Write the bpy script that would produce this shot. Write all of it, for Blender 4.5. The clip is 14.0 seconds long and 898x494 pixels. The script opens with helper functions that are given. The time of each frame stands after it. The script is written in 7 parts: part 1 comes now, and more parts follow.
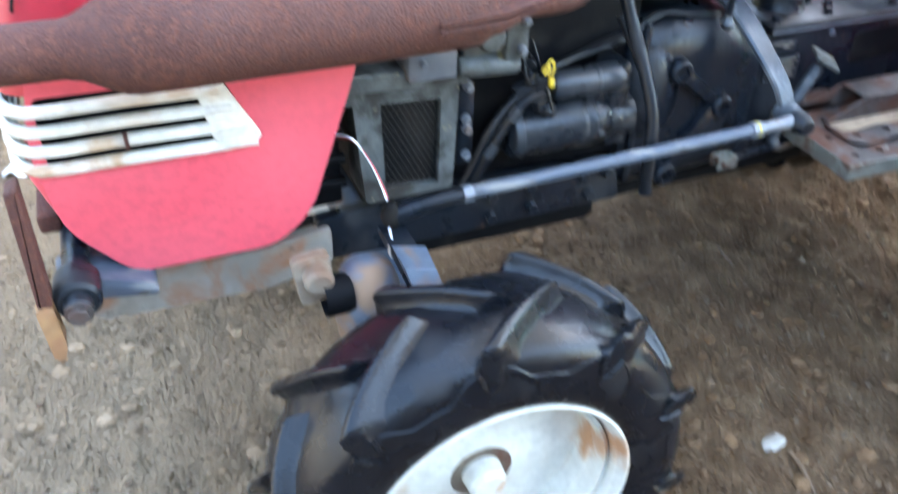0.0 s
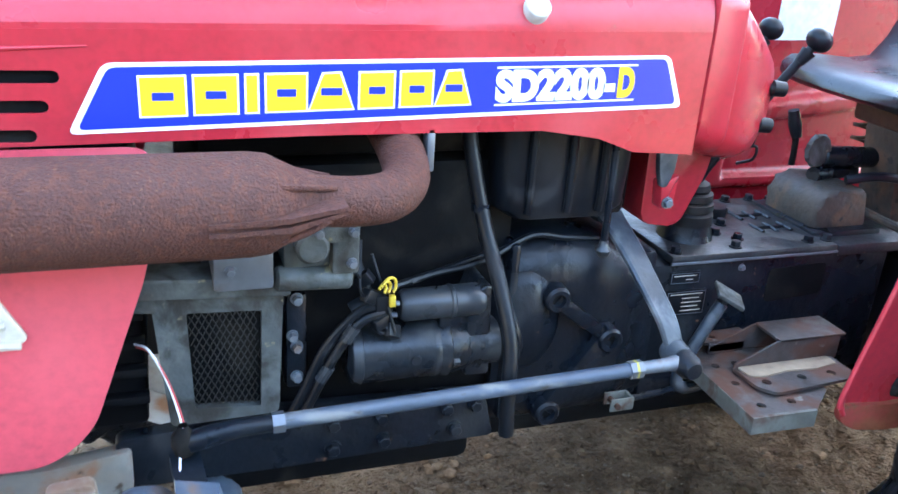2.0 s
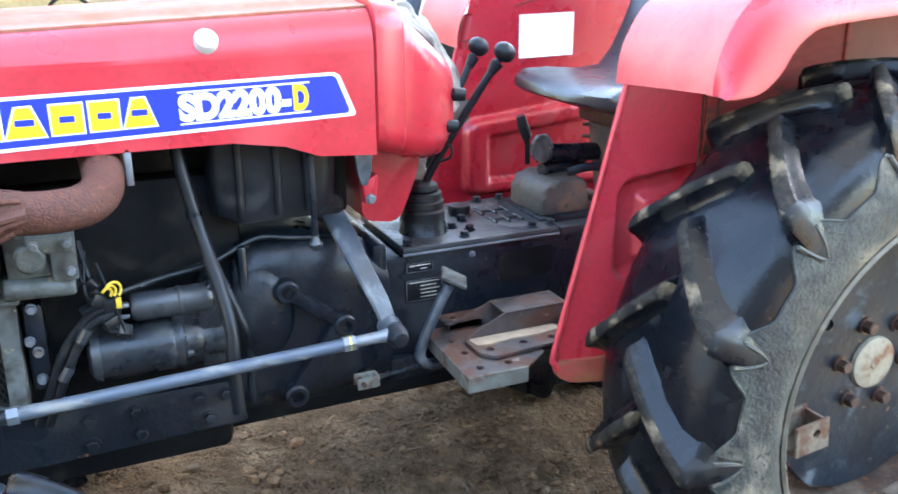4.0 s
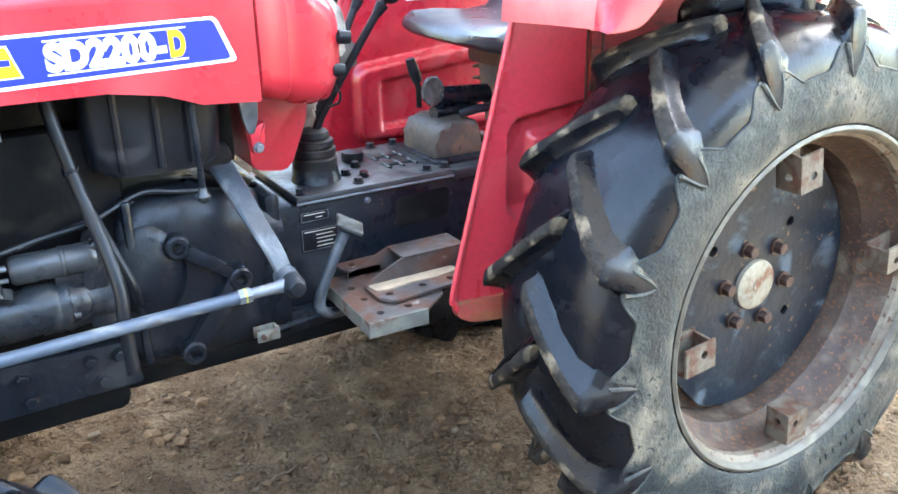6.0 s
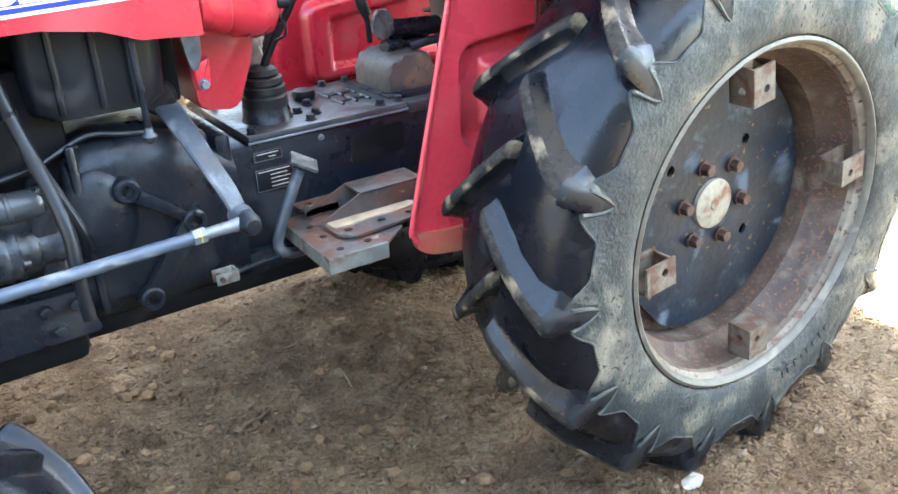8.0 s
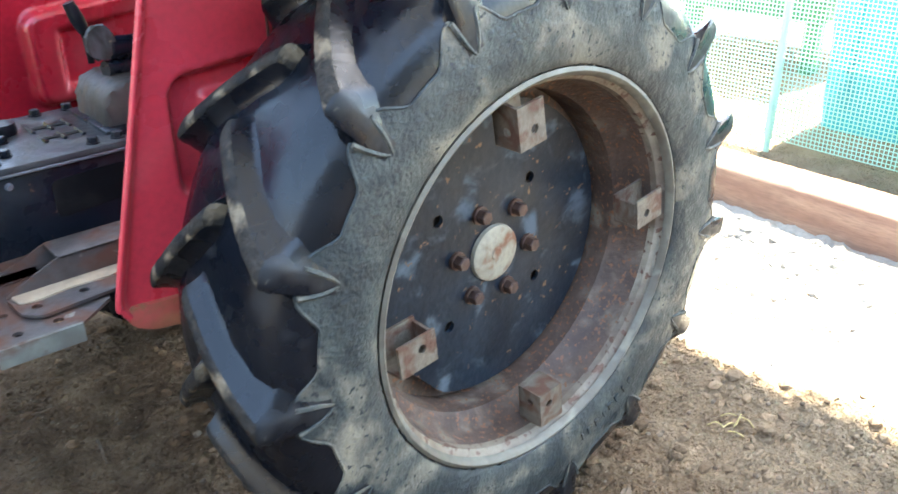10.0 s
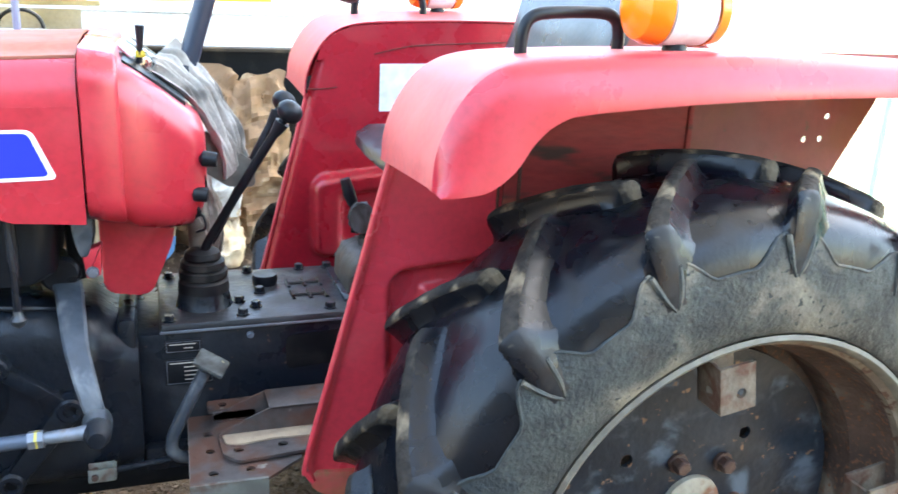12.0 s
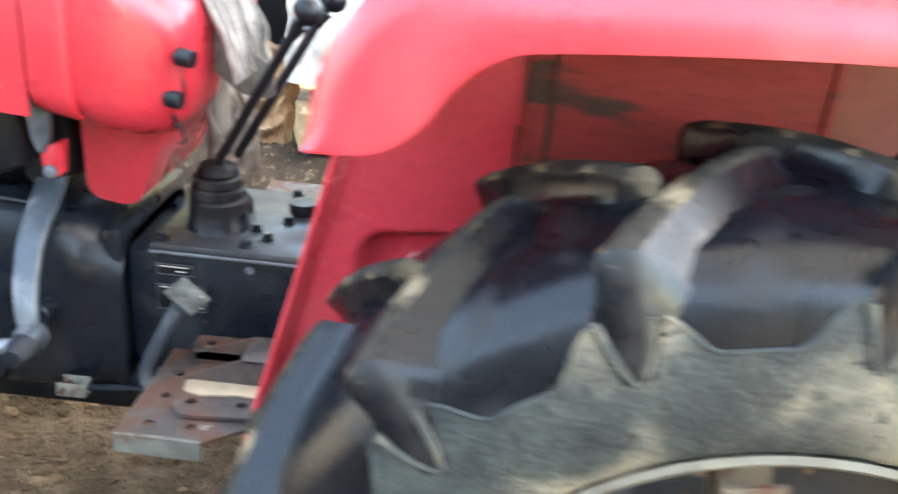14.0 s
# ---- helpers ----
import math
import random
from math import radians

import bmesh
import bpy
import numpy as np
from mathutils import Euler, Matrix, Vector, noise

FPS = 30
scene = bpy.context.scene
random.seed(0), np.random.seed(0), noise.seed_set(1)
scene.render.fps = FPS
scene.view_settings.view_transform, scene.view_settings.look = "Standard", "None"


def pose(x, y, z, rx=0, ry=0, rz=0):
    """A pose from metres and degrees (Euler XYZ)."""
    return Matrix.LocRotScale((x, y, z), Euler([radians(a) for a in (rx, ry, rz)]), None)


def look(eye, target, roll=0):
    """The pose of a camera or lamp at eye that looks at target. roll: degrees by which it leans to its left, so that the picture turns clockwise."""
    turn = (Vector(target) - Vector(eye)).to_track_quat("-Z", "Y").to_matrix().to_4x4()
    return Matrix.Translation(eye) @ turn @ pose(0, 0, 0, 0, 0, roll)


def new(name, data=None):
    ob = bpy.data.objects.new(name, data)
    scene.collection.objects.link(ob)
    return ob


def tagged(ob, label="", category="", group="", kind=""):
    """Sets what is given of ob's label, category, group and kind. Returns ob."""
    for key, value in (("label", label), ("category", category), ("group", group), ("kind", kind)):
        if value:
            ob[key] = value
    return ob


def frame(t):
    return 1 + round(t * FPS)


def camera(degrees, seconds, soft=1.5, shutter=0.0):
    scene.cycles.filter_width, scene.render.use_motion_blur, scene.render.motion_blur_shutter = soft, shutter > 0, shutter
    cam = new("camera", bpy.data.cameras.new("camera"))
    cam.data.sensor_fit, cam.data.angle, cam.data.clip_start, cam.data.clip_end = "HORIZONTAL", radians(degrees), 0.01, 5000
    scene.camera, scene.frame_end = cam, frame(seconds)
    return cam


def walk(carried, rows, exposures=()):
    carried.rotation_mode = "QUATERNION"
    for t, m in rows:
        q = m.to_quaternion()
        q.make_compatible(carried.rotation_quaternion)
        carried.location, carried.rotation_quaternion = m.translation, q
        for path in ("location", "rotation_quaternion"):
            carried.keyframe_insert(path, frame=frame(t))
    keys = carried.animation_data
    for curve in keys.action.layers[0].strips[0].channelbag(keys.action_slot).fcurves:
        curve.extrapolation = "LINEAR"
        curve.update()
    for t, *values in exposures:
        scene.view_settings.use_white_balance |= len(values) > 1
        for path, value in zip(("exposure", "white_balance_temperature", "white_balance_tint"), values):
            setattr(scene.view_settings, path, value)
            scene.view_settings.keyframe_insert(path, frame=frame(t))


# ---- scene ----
cam = camera(55.3, 14.0, shutter=0.5)
EXPOSURE = 3.88
STOPS = [(0, 0.42, 6950), (0.5, 0.35, 6800), (1.0, -0.13, 6500), (1.5, 0.0, 6400), (2.5, 0.28, 6620), (3.2, 0.15, 6850), (4, 0.45, 7150), (7, 0.85, 7500), (9.5, 0.8, 7300), (10.5, -0.15, 7200), (11.2, 0.2, 7250), (12.5, 0.1, 7650), (13.3, 0.2, 8150), (13.75, 0.32, 8350), (14, 0.7, 8550)]
PATH = [
    (0, (-1.838, -1.226, 1.281), (-1.228, 0.27, 0.102), 1.3),
    (0.5, (-1.873, -1.207, 1.222), (-1.244, 0.497, 0.383), 2.0),
    (1, (-1.757, -1.138, 1.219), (-1.082, 0.596, 0.487), 3.5),
    (1.5, (-1.635, -1.091, 1.224), (-0.876, 0.589, 0.449), 4.7),
    (2, (-1.544, -1.176, 1.229), (-0.912, 0.565, 0.475), 4.0),
    (2.5, (-1.418, -1.367, 1.235), (-0.975, 0.463, 0.562), 1.1),
    (3, (-1.346, -1.443, 1.24), (-0.819, 0.393, 0.646), -0.1),
    (3.5, (-1.304, -1.471, 1.23), (-0.633, 0.313, 0.624), -0.3),
    (4, (-1.297, -1.491, 1.225), (-0.525, 0.239, 0.584), -0.2),
    (6.3, (-1.282, -1.504, 1.205), (-0.319, 0.075, 0.444), -1.2),
    (6.5, (-1.285, -1.51, 1.2), (-0.314, 0.06, 0.43), -1.6),
    (7, (-1.282, -1.508, 1.188), (-0.303, 0.039, 0.383), -2.4),
    (7.2, (-1.283, -1.512, 1.184), (-0.305, 0.027, 0.362), -2.6),
    (9.4, (-1.097, -1.504, 1.152), (-0.055, -0.059, 0.243), -3.4),
    (9.5, (-1.06, -1.487, 1.159), (0.003, -0.066, 0.237), -2.9),
    (10, (-0.914, -1.43, 1.171), (0.265, -0.082, 0.281), -0.8),
    (10.5, (-0.862, -1.41, 1.194), (0.22, 0.045, 0.351), 0.2),
    (11, (-0.809, -1.403, 1.233), (0.067, 0.237, 0.497), 0.9),
    (11.5, (-0.772, -1.424, 1.273), (-0.011, 0.311, 0.635), 2.6),
    (12, (-0.763, -1.459, 1.277), (-0.118, 0.337, 0.679), 2.8),
    (12.5, (-0.727, -1.443, 1.247), (-0.158, 0.368, 0.618), 2.8),
    (13, (-0.62, -1.304, 1.256), (-0.132, 0.51, 0.57), 6.2),
    (13.5, (-0.551, -1.157, 1.243), (-0.454, 0.664, 0.422), 6.7),
    (14, (-0.317, -1.195, 1.254), (-0.345, 0.629, 0.434), 5.7),
]
walk(cam, [(t, look(eye, target, roll)) for t, eye, target, roll in PATH], [(t, EXPOSURE + d, k, 4) for t, d, k in STOPS])

# ---- world, sun, exposure ----
SUN_EL, SUN_AZ = 58.0, 4.0          # degrees above the horizon; degrees from +x towards +y
world = bpy.data.worlds.new("sky")
scene.world = world
world.use_nodes = True
wn = world.node_tree.nodes
sky = wn.new("ShaderNodeTexSky")
sky.sky_type, sky.sun_disc = "NISHITA", False
sky.sun_elevation, sky.sun_rotation = radians(SUN_EL), radians(90 - SUN_AZ)
wn["Background"].inputs["Strength"].default_value = 0.15
world.node_tree.links.new(sky.outputs[0], wn["Background"].inputs["Color"])
sun = new("sun", bpy.data.lights.new("sun", "SUN"))
sun.data.energy, sun.data.angle, sun.data.color = 5.0, radians(0.6), (1.0, 0.95, 0.87)
sx, sy, sz = (math.cos(radians(SUN_EL)) * math.cos(radians(SUN_AZ)), math.cos(radians(SUN_EL)) * math.sin(radians(SUN_AZ)), math.sin(radians(SUN_EL)))
sun.matrix_world = look((10 * sx, 10 * sy, 10 * sz), (0, 0, 0))

# ---- materials ----


def surf(name, a, b=None, scale=6.0, rough=(0.4, 0.6), metal=0.0, bump=0.1, fine=60.0, wear=None, wear_at=0.6, wear_scale=9.0, wear_rough=0.85,
         speck=None, speck_at=0.68, speck_scale=70.0, coat=0.0, stretch=(1, 1, 1), soft=0.08, spec=0.5, depth=0.004, lumps=0.0):
    """Two tones mixed by broad noise, a fine grain with relief, patches of wear and small specks."""
    m = bpy.data.materials.new(name)
    m.use_nodes = True
    nt = m.node_tree
    n, l = nt.nodes, nt.links
    p = n["Principled BSDF"]
    co = n.new("ShaderNodeTexCoord")
    mp = n.new("ShaderNodeMapping")
    mp.inputs["Scale"].default_value = stretch
    l.new(co.outputs["Object"], mp.inputs["Vector"])

    def noise_at(s, detail=5.0, dist=0.0):
        t = n.new("ShaderNodeTexNoise")
        t.inputs["Scale"].default_value, t.inputs["Detail"].default_value, t.inputs["Distortion"].default_value = s, detail, dist
        l.new(mp.outputs[0], t.inputs["Vector"])
        return t.outputs["Fac"]

    def ramp(src, lo, hi):
        r = n.new("ShaderNodeMapRange")
        r.interpolation_type = "SMOOTHSTEP"
        r.inputs["From Min"].default_value, r.inputs["From Max"].default_value = lo, hi
        l.new(src, r.inputs["Value"])
        return r.outputs[0]

    def mix(fac, c1, c2):
        x = n.new("ShaderNodeMix")
        x.data_type = "RGBA"
        l.new(fac, x.inputs["Factor"])
        for sock, c in ((x.inputs["A"], c1), (x.inputs["B"], c2)):
            if isinstance(c, tuple):
                sock.default_value = (*c, 1)
            else:
                l.new(c, sock)
        return x.outputs["Result"]

    b = b or tuple(v * 0.75 for v in a)
    broad, grain = noise_at(scale, 4.0, 0.3), noise_at(fine, 6.0)
    col = mix(ramp(broad, 0.35, 0.65), a, b)
    col = mix(ramp(grain, 0.2, 1.1), col, tuple(v * 0.6 for v in a))
    rr = n.new("ShaderNodeMapRange")
    rr.inputs["From Min"].default_value, rr.inputs["From Max"].default_value = 0.3, 0.7
    rr.inputs["To Min"].default_value, rr.inputs["To Max"].default_value = rough
    l.new(noise_at(scale * 2.7, 5.0), rr.inputs["Value"])
    rough_out = rr.outputs[0]
    if wear:
        w = ramp(noise_at(wear_scale, 8.0, 0.4), wear_at - soft, wear_at + soft)
        col = mix(w, col, wear)
        x = n.new("ShaderNodeMix")
        l.new(w, x.inputs["Factor"])
        l.new(rough_out, x.inputs["A"])
        x.inputs["B"].default_value = wear_rough
        rough_out = x.outputs["Result"]
    if speck:
        col = mix(ramp(noise_at(speck_scale, 3.0), speck_at - 0.04, speck_at + 0.04), col, speck)
    l.new(col, p.inputs["Base Color"])
    l.new(rough_out, p.inputs["Roughness"])
    p.inputs["Metallic"].default_value = metal
    p.inputs["Specular IOR Level"].default_value = spec
    p.inputs["Coat Weight"].default_value = coat
    p.inputs["Coat Roughness"].default_value = 0.2
    if bump:
        bp = n.new("ShaderNodeBump")
        bp.inputs["Strength"].default_value, bp.inputs["Distance"].default_value = bump, depth
        l.new(grain, bp.inputs["Height"])
        if lumps:
            b2 = n.new("ShaderNodeBump")
            b2.inputs["Strength"].default_value, b2.inputs["Distance"].default_value = 1.0, lumps
            l.new(noise_at(fine * 0.28, 6.0, 0.2), b2.inputs["Height"])
            l.new(b2.outputs[0], bp.inputs["Normal"])
        l.new(bp.outputs[0], p.inputs["Normal"])
    return m


def plain(name, col, rough=0.5, metal=0.0, emit=0.0, glass=0.0):
    m = bpy.data.materials.new(name)
    m.use_nodes = True
    p = m.node_tree.nodes["Principled BSDF"]
    p.inputs["Base Color"].default_value = (*col, 1)
    p.inputs["Roughness"].default_value, p.inputs["Metallic"].default_value = rough, metal
    p.inputs["Transmission Weight"].default_value = glass
    return m


RED = surf("red_paint", (0.60, 0.046, 0.064), (0.53, 0.035, 0.052), 3.0, (0.22, 0.38), 0, 0.04, 90, wear=(0.58, 0.085, 0.09), wear_at=0.62, wear_scale=5, wear_rough=0.55, soft=0.14,
           speck=(0.34, 0.07, 0.055), speck_at=0.76, speck_scale=80)
# Darker copy of RED: the far mudguard's shade is put in its colour
RED_SHADED = surf("shaded_red_paint", (0.40, 0.013, 0.027), (0.34, 0.011, 0.023), 3.0, (0.2, 0.34), 0, 0.04, 90, wear=(0.30, 0.03, 0.035), wear_at=0.64, wear_scale=6, soft=0.12, speck=(0.22, 0.05, 0.04), speck_at=0.77, speck_scale=90)
RED_OLD = surf("red_paint_rusty", (0.29, 0.032, 0.031), (0.17, 0.034, 0.027), 5.0, (0.5, 0.8), 0, 0.2, 60, wear=(0.40, 0.16, 0.06), wear_at=0.61, wear_scale=5, soft=0.07,
               speck=(0.06, 0.028, 0.022), speck_at=0.62, speck_scale=9, stretch=(0.5, 1, 2.2), spec=0.25)
RED_DULL = surf("dull_brownish_red_paint", (0.25, 0.043, 0.040), (0.19, 0.038, 0.033), 5.0, (0.5, 0.7), 0, 0.12, 60, wear=(0.20, 0.075, 0.035), wear_at=0.60, wear_scale=7, soft=0.14, speck=(0.10, 0.05, 0.03), speck_at=0.72, speck_scale=40)
RED_PINK = surf("pink_faded_red_paint", (0.63, 0.075, 0.104), (0.605, 0.064, 0.092), 2.0, (0.34, 0.5), 0, 0.03, 90, wear=(0.64, 0.10, 0.125), wear_at=0.6, wear_scale=3, soft=0.2, speck=(0.55, 0.052, 0.074), speck_at=0.78, speck_scale=25)
RED_HOOD = surf("red_hood_paint", (0.47, 0.026, 0.040), (0.42, 0.020, 0.034), 3.0, (0.22, 0.38), 0, 0.03, 90, wear=(0.48, 0.06, 0.068), wear_at=0.62, wear_scale=4, wear_rough=0.5, soft=0.16, speck=(0.34, 0.06, 0.05), speck_at=0.79, speck_scale=90)
RED_TOP = surf("sun_faded_red_paint", (0.40, 0.13, 0.085), (0.32, 0.135, 0.09), 5.0, (0.6, 0.8), 0, 0.06, 70, wear=(0.28, 0.10, 0.06), wear_at=0.6, spec=0.25)
RED_FADED_SHEEN = surf("salmon_faded_red_with_sky_sheen", (0.60, 0.105, 0.095), (0.57, 0.07, 0.072), 4.0, (0.38, 0.55), 0, 0.04, 80, wear=(0.62, 0.17, 0.14), wear_at=0.6, wear_scale=5, soft=0.16)
IRON = surf("dark_painted_cast_iron", (0.0056, 0.0082, 0.0128), (0.0094, 0.0126, 0.0182), 6.0, (0.2, 0.38), 0, 0.32, 80, wear=(0.028, 0.030, 0.033), wear_at=0.65, wear_scale=9, soft=0.16,
            speck=(0.12, 0.065, 0.04), speck_at=0.755, speck_scale=55, spec=0.24)
# Near-black iron: shade under the hood and in hollows is in the colour
IRON_AND_SHADE = surf("black_iron_and_shade", (0.0045, 0.0048, 0.0058), (0.0075, 0.0075, 0.008), 5.0, (0.5, 0.7), 0, 0.2, 50, wear=(0.018, 0.016, 0.014), wear_at=0.6, wear_scale=10, spec=0.08)
# Lighter than IRON: dust, and the sky's reflection painted into the covers
IRON_DUST_SHEEN = surf("dusty_grey_cover_with_sky_sheen", (0.016, 0.018, 0.022), (0.028, 0.030, 0.033), 9.0, (0.3, 0.5), 0, 0.4, 80, wear=(0.055, 0.053, 0.05), wear_at=0.60, wear_scale=12, soft=0.14, speck=(0.17, 0.11, 0.07), speck_at=0.73, speck_scale=40, spec=0.45)
BOOT = surf("black_boot_rubber", (0.006, 0.0065, 0.008), (0.010, 0.0105, 0.012), 10.0, (0.45, 0.6), 0, 0.1, 90, wear=(0.03, 0.028, 0.026), wear_at=0.66, wear_scale=18, spec=0.25)
BLACK = surf("black_plastic", (0.0058, 0.0074, 0.0102), (0.0095, 0.0115, 0.0152), 8.0, (0.3, 0.46), 0, 0.05, 80, wear=(0.022, 0.022, 0.024), wear_at=0.66, wear_scale=16, spec=0.26)
VINYL = surf("black_vinyl", (0.020, 0.022, 0.027), (0.034, 0.036, 0.041), 6.0, (0.24, 0.4), 0, 0.08, 120, speck=(0.10, 0.085, 0.06), speck_at=0.76, speck_scale=45, spec=0.5)
RUBBER = surf("black_tyre_rubber", (0.0030, 0.0040, 0.0064), (0.0052, 0.0065, 0.0096), 9.0, (0.21, 0.34), 0, 0.10, 150, wear=(0.015, 0.016, 0.018), wear_at=0.65, wear_scale=15, soft=0.12, speck=(0.05, 0.046, 0.04), speck_at=0.76, speck_scale=55, spec=0.29)
LUG = surf("dusty_lug_rubber", (0.014, 0.013, 0.0125), (0.037, 0.031, 0.025), 22.0, (0.7, 0.95), 0, 0.9, 120, wear=(0.175, 0.135, 0.09), wear_at=0.575, wear_scale=19, soft=0.07, spec=0.15, lumps=0.007)
SIDEWALL = surf("weathered_sidewall_rubber", (0.015, 0.021, 0.024), (0.041, 0.049, 0.047), 18.0, (0.42, 0.7), 0, 0.5, 170, wear=(0.19, 0.163, 0.12), wear_at=0.60, wear_scale=9, soft=0.12,
                speck=(0.012, 0.016, 0.018), speck_at=0.64, speck_scale=110, lumps=0.003, spec=0.35)
RUST = surf("rusted_steel", (0.078, 0.0255, 0.0180), (0.064, 0.0215, 0.0160), 6.0, (0.6, 0.86), 0, 0.9, 300, wear=(0.104, 0.036, 0.022), wear_at=0.57, wear_scale=120, soft=0.15,
            speck=(0.128, 0.050, 0.028), speck_at=0.66, speck_scale=260, spec=0.4)
RIM = surf("rusty_cream_rim", (0.30, 0.265, 0.21), (0.2, 0.155, 0.115), 9.0, (0.5, 0.75), 0.1, 0.25, 70, wear=(0.15, 0.075, 0.04), wear_at=0.55, wear_scale=13, soft=0.12)
RIM_IN = surf("brown_rusty_rim_well", (0.185, 0.150, 0.113), (0.115, 0.079, 0.056), 9.0, (0.5, 0.75), 0.1, 0.5, 110, wear=(0.27, 0.235, 0.18), wear_at=0.60, wear_scale=14, soft=0.12, speck=(0.090, 0.045, 0.029), speck_at=0.59, speck_scale=55)
RIM_RUST = surf("rusty_welded_bracket", (0.145, 0.118, 0.088), (0.09, 0.067, 0.048), 22.0, (0.6, 0.85), 0.1, 0.5, 120, wear=(0.085, 0.037, 0.021), wear_at=0.55, wear_scale=30, soft=0.1)
RIM_WHITE = surf("chalky_white_rim", (0.62, 0.62, 0.56), (0.5, 0.5, 0.45), 7.0, (0.5, 0.7), 0, 0.1, 70, wear=(0.38, 0.2, 0.1), wear_at=0.64, wear_scale=9)
DISC = surf("scuffed_blue_grey_disc", (0.0048, 0.0084, 0.0145), (0.0135, 0.021, 0.031), 6.0, (0.36, 0.58), 0, 0.25, 70, wear=(0.080, 0.098, 0.115), wear_at=0.625, wear_scale=15, soft=0.08,
            speck=(0.125, 0.07, 0.04), speck_at=0.69, speck_scale=60, spec=0.24)
CAP = surf("cream_hub_cap", (0.29, 0.26, 0.20), (0.21, 0.18, 0.13), 25.0, (0.5, 0.7), 0.1, 0.3, 90, wear=(0.17, 0.075, 0.04), wear_at=0.56, wear_scale=28, soft=0.1)
LIP = surf("worn_rim_lip", (0.15, 0.138, 0.11), (0.095, 0.08, 0.062), 14.0, (0.45, 0.7), 0.2, 0.25, 70, wear=(0.22, 0.20, 0.155), wear_at=0.62, wear_scale=16)
RIM_BROWN = surf("rust_brown_rim_band", (0.094, 0.058, 0.042), (0.050, 0.029, 0.022), 11.0, (0.5, 0.75), 0.1, 0.6, 120, wear=(0.17, 0.135, 0.10), wear_at=0.61, wear_scale=19, soft=0.12, speck=(0.155, 0.068, 0.033), speck_at=0.61, speck_scale=110)
STEEL = surf("worn_grey_steel", (0.2, 0.22, 0.25), (0.13, 0.145, 0.17), 11.0, (0.32, 0.52), 0.5, 0.12, 80, wear=(0.14, 0.09, 0.06), wear_at=0.66, wear_scale=14)
BLUESTEEL = surf("blue_grey_painted_rod", (0.056, 0.077, 0.112), (0.085, 0.105, 0.135), 14.0, (0.34, 0.52), 0.15, 0.15, 90, wear=(0.18, 0.185, 0.185), wear_at=0.61, wear_scale=34, stretch=(0.4, 1, 1), speck=(0.05, 0.045, 0.04), speck_at=0.69, speck_scale=60)
ALU = surf("dull_aluminium_casting", (0.120, 0.134, 0.132), (0.066, 0.076, 0.078), 11.0, (0.4, 0.65), 0.3, 0.5, 90, wear=(0.030, 0.028, 0.024), wear_at=0.555, wear_scale=19, soft=0.12, speck=(0.26, 0.225, 0.14), speck_at=0.70, speck_scale=45)
SOLENOID = surf("satin_grey_solenoid", (0.034, 0.039, 0.046), (0.052, 0.057, 0.063), 10.0, (0.24, 0.4), 0.2, 0.2, 90, wear=(0.02, 0.02, 0.02), wear_at=0.62, wear_scale=18)
RUST_DULL = surf("brown_rusted_casting", (0.040, 0.034, 0.029), (0.066, 0.052, 0.040), 12.0, (0.5, 0.75), 0.1, 0.5, 90, wear=(0.14, 0.085, 0.05), wear_at=0.60, wear_scale=16, soft=0.12, speck=(0.02, 0.019, 0.018), speck_at=0.68, speck_scale=50)
PLATE = surf("rusty_grey_steel_plate", (0.062, 0.052, 0.050), (0.10, 0.083, 0.076), 11.0, (0.36, 0.62), 0.3, 0.3, 70, wear=(0.105, 0.048, 0.032), wear_at=0.55, wear_scale=15, soft=0.1, speck=(0.2, 0.185, 0.16), speck_at=0.70, speck_scale=30)
WORN_EDGE = surf("worn_pale_steel_edge", (0.19, 0.20, 0.175), (0.12, 0.115, 0.098), 16.0, (0.4, 0.65), 0.2, 0.3, 70, wear=(0.10, 0.058, 0.04), wear_at=0.56, wear_scale=22, soft=0.1)
PITMAN = surf("worn_forged_arm", (0.060, 0.074, 0.092), (0.036, 0.044, 0.056), 12.0, (0.3, 0.48), 0.25, 0.2, 90, wear=(0.17, 0.185, 0.20), wear_at=0.62, wear_scale=18, soft=0.12)
MUD = surf("dried_mud", (0.34, 0.26, 0.18), (0.27, 0.2, 0.14), 20, (0.85, 0.95), 0, 0.5, 80)
BOLT = surf("dark_rusty_bolt", (0.06, 0.033, 0.026), (0.09, 0.045, 0.03), 30, (0.5, 0.75), 0.3, 0.3, 120)
CREAM = surf("cream_trim_paint", (0.66, 0.63, 0.56), (0.56, 0.52, 0.43), 12, (0.35, 0.55), 0, 0.05, 80, wear=(0.36, 0.20, 0.09), wear_at=0.61, wear_scale=11, soft=0.12)
DECAL_BLUE = plain("blue_decal", (0.012, 0.03, 0.55), 0.3)
DECAL_WHITE = plain("white_decal", (0.78, 0.8, 0.82), 0.35)
DECAL_YELLOW = plain("yellow_decal", (0.75, 0.5, 0.02), 0.35)
PAPER = surf("white_paper", (0.8, 0.81, 0.83), (0.76, 0.78, 0.8), 8, (0.7, 0.8), 0, 0.02)
YELLOW = plain("yellow_plastic", (0.50, 0.36, 0.03), 0.5)
